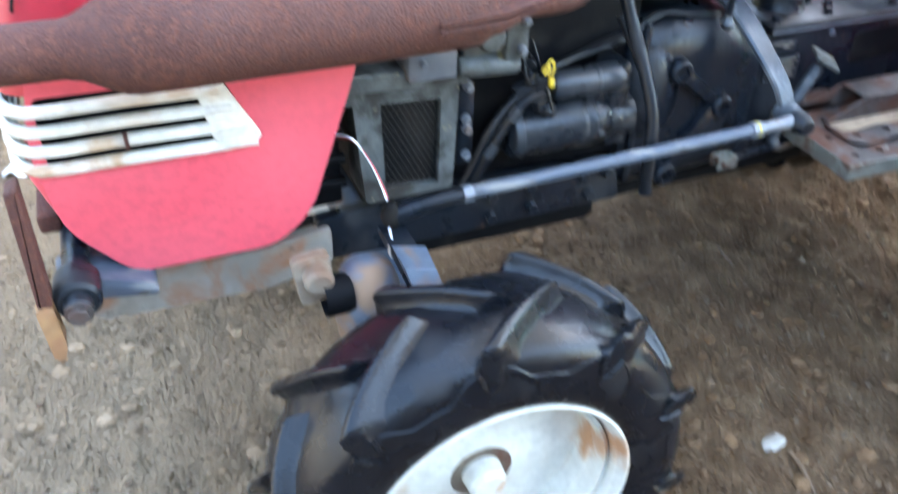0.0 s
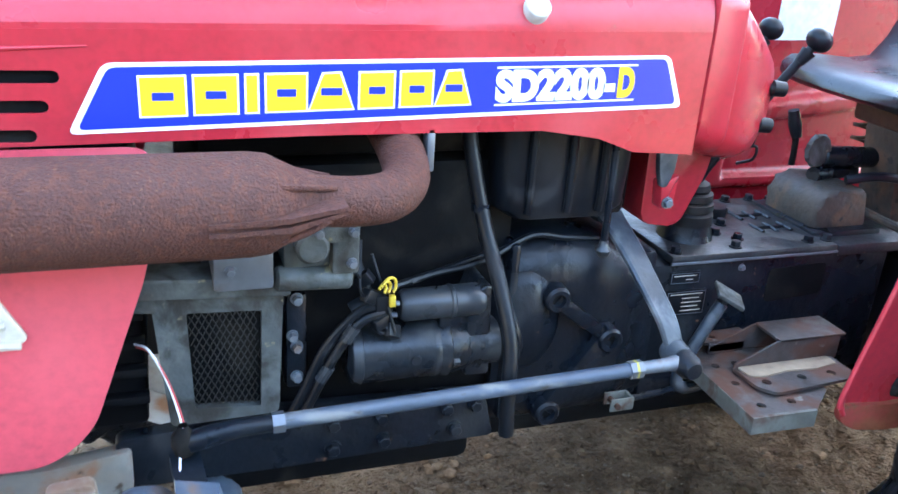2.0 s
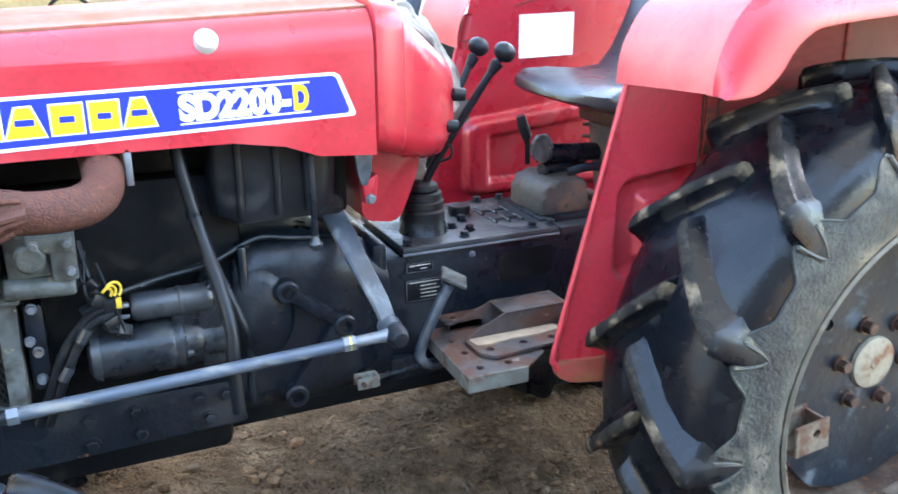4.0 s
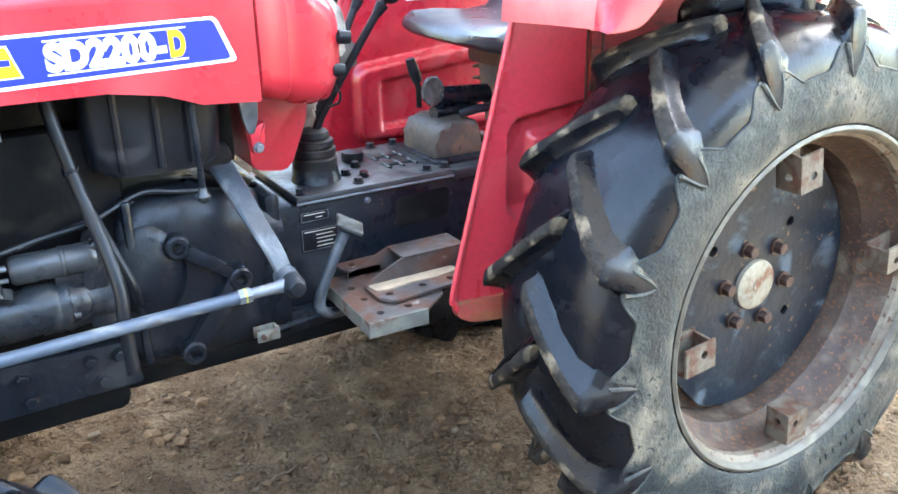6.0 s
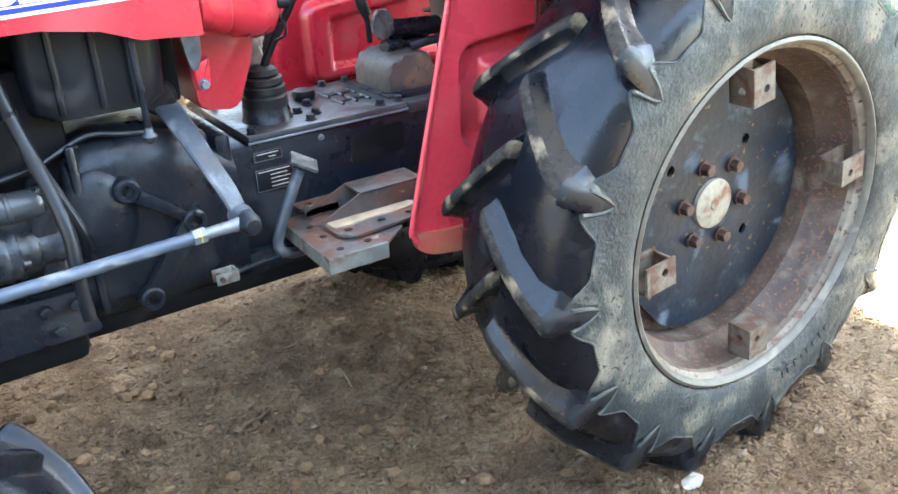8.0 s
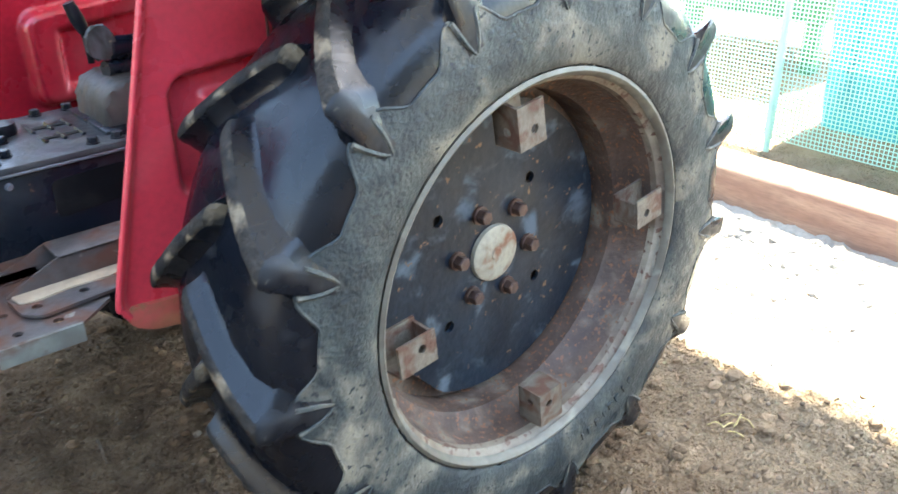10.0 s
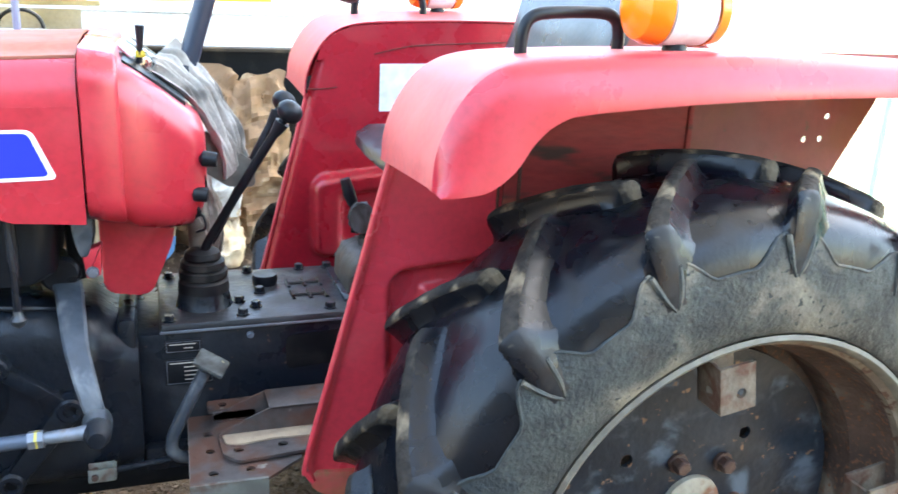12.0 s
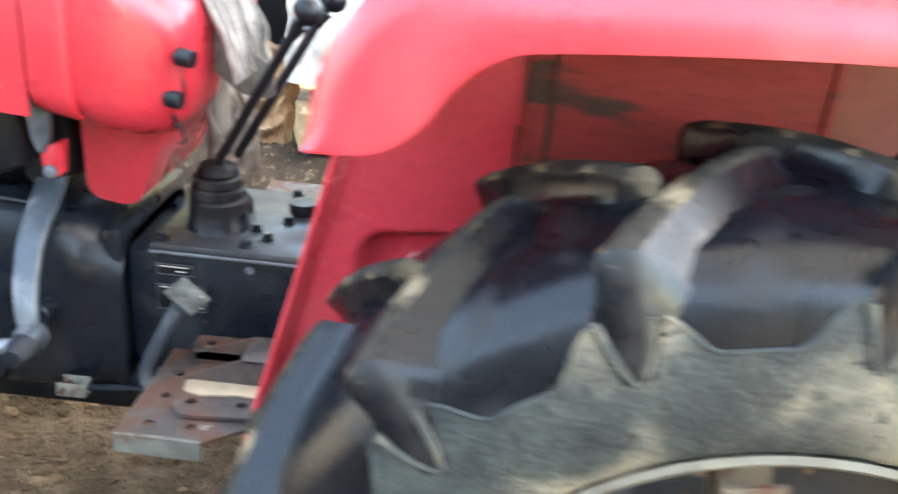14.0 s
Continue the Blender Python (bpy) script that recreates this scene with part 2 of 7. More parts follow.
RAG = surf("dirty_white_rag", (0.50, 0.46, 0.41), (0.34, 0.30, 0.25), 12, (0.85, 0.95), 0, 0.4, 160, wear=(0.13, 0.115, 0.10), wear_at=0.60, wear_scale=14, soft=0.1)
KRAFT = surf("brown_kraft_paper", (0.27, 0.155, 0.078), (0.18, 0.10, 0.05), 6, (0.65, 0.82), 0, 0.1, 60, wear=(0.36, 0.25, 0.15), wear_at=0.62, wear_scale=7)
CARTON = surf("pale_brown_carton", (0.34, 0.24, 0.135), (0.24, 0.165, 0.09), 7, (0.7, 0.85), 0, 0.1, 60, wear=(0.42, 0.33, 0.21), wear_at=0.62, wear_scale=6)
BLUE_TAPE = surf("blue_plastic_tape", (0.014, 0.075, 0.17), (0.02, 0.10, 0.21), 8, (0.35, 0.5), 0, 0.05)
OLD_WHITE = surf("grimy_white_plastic", (0.50, 0.48, 0.44), (0.36, 0.33, 0.29), 8, (0.5, 0.7), 0, 0.2, 60, wear=(0.22, 0.18, 0.13), wear_at=0.64, wear_scale=12)
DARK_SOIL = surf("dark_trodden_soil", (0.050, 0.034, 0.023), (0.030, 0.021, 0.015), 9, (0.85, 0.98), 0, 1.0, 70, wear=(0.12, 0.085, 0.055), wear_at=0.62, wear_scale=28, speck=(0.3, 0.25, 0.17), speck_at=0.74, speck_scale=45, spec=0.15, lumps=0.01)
CHROME = surf("dulled_chrome", (0.72, 0.72, 0.72), (0.6, 0.6, 0.6), 30, (0.18, 0.32), 1.0, 0.03)
PALE_CLOTH = surf("pale_crumpled_cloth", (0.52, 0.40, 0.26), (0.38, 0.26, 0.15), 9, (0.8, 0.95), 0, 0.3, 90, wear=(0.66, 0.56, 0.42), wear_at=0.58, wear_scale=8)
SACK = surf("pale_sack_cloth", (0.27, 0.215, 0.145), (0.18, 0.145, 0.10), 8, (0.85, 0.95), 0, 0.5, 120)
GREY_NET = surf("grey_tangled_net", (0.26, 0.22, 0.175), (0.14, 0.12, 0.098), 14, (0.8, 0.95), 0, 1.0, 60, lumps=0.02)
CLOD = surf("crumbled_earth", (0.19, 0.118, 0.068), (0.12, 0.072, 0.041), 14, (0.9, 0.98), 0, 0.9, 150, spec=0.1, lumps=0.006)
STARTER_GREY = surf("grey_painted_starter", (0.013, 0.016, 0.021), (0.020, 0.023, 0.028), 9.0, (0.2, 0.36), 0.1, 0.3, 90, wear=(0.06, 0.06, 0.06), wear_at=0.63, wear_scale=18, soft=0.1, speck=(0.10, 0.06, 0.04), speck_at=0.74, speck_scale=60, spec=0.45)
DIRT = surf("packed_earth", (0.168, 0.103, 0.059), (0.078, 0.046, 0.026), 2.2, (0.9, 0.98), 0, 1.0, 95, wear=(0.25, 0.165, 0.10), wear_at=0.57, wear_scale=9, soft=0.25,
            speck=(0.29, 0.215, 0.145), speck_at=0.70, speck_scale=90, spec=0.12, depth=0.035, lumps=0.07)
PEBBLE = surf("brown_grey_pebbles", (0.14, 0.093, 0.06), (0.2, 0.148, 0.103), 25, (0.85, 0.95), 0, 0.5, 120, spec=0.2)
GRAVEL = surf("pale_gravel", (0.42, 0.395, 0.355), (0.24, 0.22, 0.19), 12, (0.8, 0.95), 0, 0.4, 60)
SAND = surf("pale_dry_sand", (0.33, 0.30, 0.255), (0.24, 0.21, 0.175), 5, (0.9, 0.98), 0, 1.0, 60, wear=(0.24, 0.19, 0.14), wear_at=0.62, wear_scale=16, soft=0.1, lumps=0.03)
WOOD = surf("weathered_timber", (0.24, 0.13, 0.085), (0.33, 0.2, 0.135), 5, (0.7, 0.85), 0, 0.3, 50, stretch=(4, 0.5, 4))
WHITE_BODY = surf("white_vehicle_paint", (0.8, 0.81, 0.8), (0.74, 0.74, 0.72), 3, (0.3, 0.5), 0, 0.02)
YELLOW_BODY = surf("yellow_vehicle_paint", (0.75, 0.5, 0.04), (0.68, 0.42, 0.04), 3, (0.35, 0.5), 0, 0.02)
TEAL = surf("teal_plastic", (0.022, 0.33, 0.37), (0.028, 0.29, 0.33), 4, (0.4, 0.55), 0, 0.04)
NET = plain("pale_green_net", (0.36, 0.6, 0.48), 0.7)
GREENERY = surf("green_machine_paint", (0.05, 0.2, 0.1), (0.06, 0.16, 0.09), 5, (0.5, 0.7))
AMBER = plain("amber_lens", (0.85, 0.2, 0.01), 0.15)
MESHGREY = surf("dark_wire_mesh", (0.013, 0.012, 0.011), (0.024, 0.022, 0.019), 10, (0.5, 0.7), 0.2, 0.1)
# Sheet of the unseen added roof, translucence chosen for soft light below
SHEET = bpy.data.materials.new("milky_added_roof_sheet")
SHEET.use_nodes = True
_n, _l = SHEET.node_tree.nodes, SHEET.node_tree.links
_t, _d, _m = _n.new("ShaderNodeBsdfTranslucent"), _n.new("ShaderNodeBsdfDiffuse"), _n.new("ShaderNodeMixShader")
_t.inputs["Color"].default_value, _d.inputs["Color"].default_value = (0.15, 0.165, 0.18, 1), (0.5, 0.5, 0.5, 1)
_m.inputs["Fac"].default_value = 0.5
_l.new(_t.outputs[0], _m.inputs[1])
_l.new(_d.outputs[0], _m.inputs[2])
_l.new(_m.outputs[0], _n["Material Output"].inputs["Surface"])
CONCRETE = surf("grey_concrete_wall", (0.24, 0.235, 0.22), (0.18, 0.175, 0.165), 2, (0.8, 0.95), 0, 0.3)

# earth and clods, paler to both sides of x = -0.53, edge broken by noise
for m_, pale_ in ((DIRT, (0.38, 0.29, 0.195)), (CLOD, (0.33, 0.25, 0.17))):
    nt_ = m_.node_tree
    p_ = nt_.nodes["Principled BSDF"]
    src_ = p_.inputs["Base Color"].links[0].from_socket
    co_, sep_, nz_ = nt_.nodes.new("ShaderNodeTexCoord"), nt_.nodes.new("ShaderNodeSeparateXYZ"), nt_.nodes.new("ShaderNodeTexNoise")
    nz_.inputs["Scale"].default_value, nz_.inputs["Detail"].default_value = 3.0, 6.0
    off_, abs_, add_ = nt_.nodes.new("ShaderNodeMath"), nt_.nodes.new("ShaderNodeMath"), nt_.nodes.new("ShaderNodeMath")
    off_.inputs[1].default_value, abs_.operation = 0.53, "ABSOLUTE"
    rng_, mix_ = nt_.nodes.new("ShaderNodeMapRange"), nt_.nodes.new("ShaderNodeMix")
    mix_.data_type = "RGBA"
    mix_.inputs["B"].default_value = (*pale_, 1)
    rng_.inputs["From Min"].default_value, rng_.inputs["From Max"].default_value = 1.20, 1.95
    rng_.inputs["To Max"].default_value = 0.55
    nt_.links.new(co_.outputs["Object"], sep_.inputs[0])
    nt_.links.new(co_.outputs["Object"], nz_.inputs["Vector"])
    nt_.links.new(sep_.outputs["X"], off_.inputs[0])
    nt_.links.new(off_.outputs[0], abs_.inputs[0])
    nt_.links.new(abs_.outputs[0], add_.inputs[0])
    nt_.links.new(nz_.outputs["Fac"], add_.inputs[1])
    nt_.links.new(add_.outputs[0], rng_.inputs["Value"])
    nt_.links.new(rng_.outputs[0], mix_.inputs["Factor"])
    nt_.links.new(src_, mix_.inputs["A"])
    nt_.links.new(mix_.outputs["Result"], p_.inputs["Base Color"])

for m_ in (PEBBLE, GRAVEL, CLOD):
    nt_ = m_.node_tree
    p_ = nt_.nodes["Principled BSDF"]
    src_ = p_.inputs["Base Color"].links[0].from_socket
    geo_, hsv_, rng_ = nt_.nodes.new("ShaderNodeNewGeometry"), nt_.nodes.new("ShaderNodeHueSaturation"), nt_.nodes.new("ShaderNodeMapRange")
    rng_.inputs["To Min"].default_value, rng_.inputs["To Max"].default_value = 0.6, 1.18
    nt_.links.new(geo_.outputs["Random Per Island"], rng_.inputs["Value"])
    nt_.links.new(rng_.outputs[0], hsv_.inputs["Value"])
    nt_.links.new(src_, hsv_.inputs["Color"])
    nt_.links.new(hsv_.outputs[0], p_.inputs["Base Color"])

# ---- mesh helpers ----
C = 0.035       # the tractor's middle plane, y


def finish(bm, angle=0.6):
    bmesh.ops.recalc_face_normals(bm, faces=bm.faces)
    for f in bm.faces:
        f.smooth = True
    for e in bm.edges:
        if len(e.link_faces) == 2 and e.calc_face_angle(0) > angle:
            e.smooth = False


def mesh_of(name, bm, mat, angle=0.6):
    finish(bm, angle)
    me = bpy.data.meshes.new(name)
    bm.to_mesh(me)
    bm.free()
    me.materials.append(mat)
    return me


def part(name, bm, mat, parent=None, label="", angle=0.6):
    ob = new(name, mesh_of(name, bm, mat, angle))
    ob.parent = parent
    if label:
        tagged(ob, label)
    return ob


def empty(name):
    return new(name)


def thing(name, bm, mat, label, category, group="", kind="", angle=0.6):
    return tagged(part(name, bm, mat, None, "", angle), label, category, group, kind)


def box(lo, hi, bevel=0.0, seg=2, bm=None, m=None):
    bm = bm or bmesh.new()
    v = bmesh.ops.create_cube(bm, size=1)["verts"]
    s = [hi[i] - lo[i] for i in range(3)]
    c = [(hi[i] + lo[i]) / 2 for i in range(3)]
    for w in v:
        w.co = Vector((c[0] + w.co.x * s[0], c[1] + w.co.y * s[1], c[2] + w.co.z * s[2]))
    if bevel:
        es = {e for w in v for e in w.link_edges}
        r = bmesh.ops.bevel(bm, geom=list(es), offset=bevel, segments=seg, affect="EDGES", profile=0.5)
        v = {w for f in r["faces"] for w in f.verts} | {w for w in v if w.is_valid}
    if m is not None:
        bmesh.ops.transform(bm, matrix=m, verts=list(v))
    return bm


def prism(outline, lo, hi, axis="y", bevel=0.0, bm=None, seg=2):
    """A closed outline pushed from lo to hi along an axis. The outline gives (x, z) for y, (y, z) for x, (x, y) for z."""
    bm = bm or bmesh.new()
    put = {"y": lambda a, b, c: (a, c, b), "x": lambda a, b, c: (c, a, b), "z": lambda a, b, c: (a, b, c)}[axis]
    r0 = [bm.verts.new(put(a, b, lo)) for a, b in outline]
    r1 = [bm.verts.new(put(a, b, hi)) for a, b in outline]
    fs = [bm.faces.new(r0), bm.faces.new(r1[::-1])]
    for i in range(len(r0)):
        j = (i + 1) % len(r0)
        fs.append(bm.faces.new((r0[j], r0[i], r1[i], r1[j])))
    if bevel:
        es = {e for f in fs[:2] for e in f.edges}
        bmesh.ops.bevel(bm, geom=list(es), offset=bevel, segments=seg, affect="EDGES", profile=0.5)
    return bm


def smooth_path(pts, n=6, closed=False):
    """Points along a Catmull-Rom curve through pts."""
    p = [Vector(q) for q in pts]
    out = []
    k = len(p)
    for i in range(k if closed else k - 1):
        a, b, c, d = (p[(i - 1) % k] if closed or i else p[0] * 2 - p[1], p[i], p[(i + 1) % k], p[(i + 2) % k] if closed or i + 2 < k else p[-1] * 2 - p[-2])
        for j in range(n):
            t = j / n
            out.append(0.5 * (2 * b + (c - a) * t + (2 * a - 5 * b + 4 * c - d) * t * t + (3 * b - a - 3 * c + d) * t ** 3))
    if not closed:
        out.append(p[-1])
    return out


def tube(pts, r, seg=10, bm=None, n=6, caps=True, flat=1.0):
    """A round bar along a smooth path; r may be a list with one radius for each given point. flat squeezes it along its second axis."""
    bm = bm or bmesh.new()
    path = smooth_path(pts, n) if n > 1 else [Vector(p) for p in pts]
    rs = r if isinstance(r, (list, tuple)) else [r] * len(pts)
    ups = None
    rings = []
    for i, p in enumerate(path):
        d = (path[min(i + 1, len(path) - 1)] - path[max(i - 1, 0)]).normalized()
        if ups is None:
            ups = d.orthogonal().normalized()
        ups = (ups - d * ups.dot(d)).normalized()
        side = d.cross(ups)
        f = i / (len(path) - 1) * (len(pts) - 1)
        k = min(int(f), len(pts) - 2)
        rad = rs[k] + (rs[k + 1] - rs[k]) * (f - k)
        rings.append([bm.verts.new(p + (ups * math.cos(a) + side * math.sin(a) * flat) * rad) for a in (2 * math.pi * j / seg for j in range(seg))])
    for a, b in zip(rings, rings[1:]):
        for j in range(seg):
            bm.faces.new((a[j], a[(j + 1) % seg], b[(j + 1) % seg], b[j]))
    if caps:
        bm.faces.new(rings[0][::-1])
        bm.faces.new(rings[-1])
    return bm


def lathe(profile, centre, axis="y", seg=48, bm=None, close=False):
    """Turns (along, radius) points about an axis through centre."""
    bm = bm or bmesh.new()
    c = Vector(centre)
    put = {"y": lambda a, u, v: c + Vector((u, a, v)), "x": lambda a, u, v: c + Vector((a, u, v)), "z": lambda a, u, v: c + Vector((u, v, a))}[axis]
    rings = []
    for a, r in profile:
        if r < 1e-6:
            rings.append([bm.verts.new(put(a, 0, 0))] * seg)
        else:
            rings.append([bm.verts.new(put(a, r * math.cos(t), r * math.sin(t))) for t in (2 * math.pi * j / seg for j in range(seg))])
    pairs = list(zip(rings, rings[1:])) + ([(rings[-1], rings[0])] if close else [])
    for p, q in pairs:
        for j in range(seg):
            k = (j + 1) % seg
            vs = []
            for w in (p[j], p[k], q[k], q[j]):
                if w not in vs:
                    vs.append(w)
            if len(vs) > 2:
                bm.faces.new(vs)
    return bm


def cyl(a, b, r, seg=16, bm=None, bevel=0.0):
    """A bar from a to b, with an optional rounded rim."""
    a, b = Vector(a), Vector(b)
    d = (b - a).normalized()
    if bevel:
        return tube([a, a + d * bevel, b - d * bevel, b], [r - bevel, r, r, r - bevel], seg, bm, 1)
    return tube([a, b], r, seg, bm, 1)


def hexbolt(p, d, r, h, bm=None):
    """A six-sided bolt head on a washer at p, pointing along d."""
    d = Vector(d).normalized()
    p = Vector(p)
    bm = tube([p, p + d * h * 0.25], r * 1.3, 14, bm, 1)
    return tube([p + d * h * 0.25, p + d * h * 0.9, p + d * h], [r, r, r * 0.85], 6, bm, 1)


def sheet(rows, thick=0.0, bm=None, closed=False):
    """A surface through a grid of points (rows of equal length), given a thickness inwards along the normals."""
    bm = bm or bmesh.new()
    g = [[bm.verts.new(p) for p in r] for r in rows]
    fs = []
    for a, b in zip(g, g[1:]):
        m = len(a)
        for j in range(m if closed else m - 1):
            fs.append(bm.faces.new((a[j], a[(j + 1) % m], b[(j + 1) % m], b[j])))
    if thick:
        bmesh.ops.recalc_face_normals(bm, faces=fs)
        bmesh.ops.solidify(bm, geom=fs, thickness=thick)
    return bm


def loft(loops, bm=None, caps=True):
    """A skin over closed loops of equal count."""
    bm = bm or bmesh.new()
    rs = [[bm.verts.new(p) for p in lp] for lp in loops]
    for a, b in zip(rs, rs[1:]):
        for j in range(len(a)):
            k = (j + 1) % len(a)
            bm.faces.new((a[j], a[k], b[k], b[j]))
    if caps:
        bm.faces.new(rs[0][::-1])
        bm.faces.new(rs[-1])
    return bm


def rrect(x0, x1, y0, y1, r, n=4):
    """A rectangle's outline with rounded corners."""
    out = []
    for cx, cy, a in ((x1 - r, y1 - r, 0), (x0 + r, y1 - r, 90), (x0 + r, y0 + r, 180), (x1 - r, y0 + r, 270)):
        for i in range(n + 1):
            t = radians(a + 90 * i / n)
            out.append((cx + r * math.cos(t), cy + r * math.sin(t)))
    return out


def round_poly(pts, r, n=4):
    """An outline with its corners rounded by about r."""
    out = []
    k = len(pts)
    for i in range(k):
        p, a, b = Vector(pts[i]), Vector(pts[i - 1]), Vector(pts[(i + 1) % k])
        u, v = (a - p), (b - p)
        q = min(r, u.length * 0.45, v.length * 0.45)
        s, e = p + u.normalized() * q, p + v.normalized() * q
        for j in range(n + 1):
            t = j / n
            out.append(tuple((1 - t) ** 2 * s + 2 * t * (1 - t) * p + t * t * e))
    return out


def holed(outline, holes, put, thick_put, bm=None):
    """A flat plate with holes: outline and holes are 2D loops, put and thick_put carry (a, b) to its two faces."""
    bm = bm or bmesh.new()
    start = len(bm.verts)
    loops = []
    edges = []
    for lp in [outline] + holes:
        vs = [bm.verts.new(put(a, b)) for a, b in lp]
        loops.append((lp, vs))
        edges += [bm.edges.new((vs[i], vs[(i + 1) % len(vs)])) for i in range(len(vs))]
    made = bmesh.ops.triangle_fill(bm, use_beauty=True, use_dissolve=False, edges=edges)["geom"]
    tris = [f for f in made if isinstance(f, bmesh.types.BMFace)]
    back = {}
    for lp, vs in loops:
        for (a, b), v in zip(lp, vs):
            back[v] = bm.verts.new(thick_put(a, b))
    for f in tris:
        bm.faces.new([back[v] for v in reversed(f.verts)])
    for lp, vs in loops:
        for i in range(len(vs)):
            j = (i + 1) % len(vs)
            bm.faces.new((vs[i], vs[j], back[vs[j]], back[vs[i]]))
    return bm


def circle(cx, cy, r, n=14):
    return [(cx + r * math.cos(2 * math.pi * i / n), cy + r * math.sin(2 * math.pi * i / n)) for i in range(n)]


def sstep(e0, e1, x):
    t = min(1, max(0, (x - e0) / (e1 - e0)))
    return t * t * (3 - 2 * t)


# ---- the setting: ground, unseen roof and walls added for the light ----
def axis_lines(lo, hi, step, far):
    mid = list(np.arange(lo, hi + step / 2, step))
    out, d, x = [], step, hi
    while x < far:
        d *= 1.35
        x += d
        out.append(x)
    left, d, x = [], step, lo
    while x > -far:
        d *= 1.35
        x -= d
        left.append(x)
    return left[::-1] + mid + out


def ground_height(x, y):
    near = sstep(-4.5, -3, x) * (1 - sstep(3, 5, x)) * sstep(-4, -2.5, y) * (1 - sstep(3.2, 4.5, y))
    h = 0.012 * noise.noise((x * 1.3, y * 1.3, 0)) + 0.012 * noise.noise((x * 4.7, y * 4.7, 3)) + 0.013 * noise.noise((x * 13, y * 13, 7)) + 0.011 * noise.noise((x * 31, y * 31, 9))
    lump = noise.noise((x * 21, y * 21, 21))
    return near * (h + 0.022 * max(0, lump - 0.22) - 0.004)


def build_ground():
    xs, ys = axis_lines(-2.9, 2.3, 0.0135, 400), axis_lines(-1.1, 2.0, 0.0135, 400)
    verts = [(x, y, ground_height(x, y)) for y in ys for x in xs]
    w = len(xs)
    faces = [(j * w + i, j * w + i + 1, (j + 1) * w + i + 1, (j + 1) * w + i) for j in range(len(ys) - 1) for i in range(w - 1)]
    me = bpy.data.meshes.new("ground")
    me.from_pydata(verts, [], faces)
    me.polygons.foreach_set("use_smooth", [True] * len(me.polygons))
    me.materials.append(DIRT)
    return tagged(new("ground", me), "bare packed brown earth with loose crumbs", "ground", "", "structure")


build_ground()


def scatter(name, mat, count, area, sizes, label, keep=None, sink=0.3):
    """Loose stones as one joined mesh."""
    rnd = random.Random(len(name) * 7 + count)
    verts, faces = [], []
    base = bmesh.new()
    bmesh.ops.create_icosphere(base, subdivisions=1, radius=1)
    bv = [v.co.copy() for v in base.verts]
    bf = [[v.index for v in f.verts] for f in base.faces]
    base.free()
    while count:
        x, y = rnd.uniform(area[0], area[1]), rnd.uniform(area[2], area[3])
        if keep and not keep(x, y, rnd):
            continue
        count -= 1
        r = sizes[0] * (sizes[1] / sizes[0]) ** (rnd.random() ** 2.2)
        rot = Euler((rnd.uniform(0, 6), rnd.uniform(0, 6), rnd.uniform(0, 6))).to_matrix()
        sc = (rnd.uniform(0.7, 1.3), rnd.uniform(0.6, 1.1), rnd.uniform(0.4, 0.8))
        o = len(verts)
        z = ground_height(x, y)
        for v in bv:
            q = rot @ (v * rnd.uniform(0.8, 1.15))
            verts.append((x + q.x * r * sc[0], y + q.y * r * sc[1], z + (q.z * sc[2] + 0.5 - sink) * r))
        faces += [[o + k for k in f] for f in bf]
    me = bpy.data.meshes.new(name)
    me.from_pydata(verts, [], faces)
    me.materials.append(mat)
    return tagged(new(name, me), label, "stones", "", "stuff")


scatter("pebbles", PEBBLE, 9000, (-2.9, 1.3, -1.0, 2.0), (0.0016, 0.009), "small brown-grey pebbles and crumbs loose on the earth")
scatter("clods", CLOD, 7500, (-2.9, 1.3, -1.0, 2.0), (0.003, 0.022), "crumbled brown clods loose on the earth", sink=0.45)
scatter("gravel", GRAVEL, 7500, (0.72, 1.5, -1.3, 1.2), (0.004, 0.02), "pale sunlit gravel and stone chips on the earth",
        keep=lambda x, y, rnd: rnd.random() < sstep(0.7, 1.15, x))


def build_gravel_bed():
    """A strip of pale sand over the earth, thinning out to a ragged edge."""
    rows = []
    for i in range(75):
        x = 0.60 + i * 0.0131
        rows.append([(x, y, ground_height(x, y) - 0.02 + 0.027 * sstep(0.66, 0.78, x + 0.05 * noise.noise((x * 3, y * 3, 5)) + 0.05 * noise.noise((x * 11, y * 11, 2)))) for y in np.linspace(-2.2, 2.0, 240)])
    return tagged(part("gravel_bed", sheet(rows), SAND), "pale dry sand strip along the yard's edge", "ground", "", "structure")


build_gravel_bed()


# Unseen roof, added to block the sun and pass soft light
def build_shade_roof():
    rows = []
    for i in range(0, 241):
        x = -1.2 + i * (6.28 / 240)
        rows.append([(x, y, 7.0 + 0.018 * math.sin(i * 1.3)) for y in (-5.4, -3.2, -1.6, 0, 1.2, 2.6)])
    ob = part("shade_roof", sheet(rows), SHEET)
    return tagged(ob, "unseen milky roof sheet added to shade the tractor", "roof", "", "structure")


build_shade_roof()

# Unseen walls, added to keep low sky light off the tractor
for nm, lo, hi in (("light_block_south", (-7.2, -5.2, -0.05), (2.2, -5.0, 3.2)), ("light_block_west", (-7.2, -5.0, -0.05), (-7.0, 6.0, 2.6))):
    tagged(part(nm, box(lo, hi), CONCRETE), "unseen plain grey wall added to block low sky light", "wall", "", "structure")

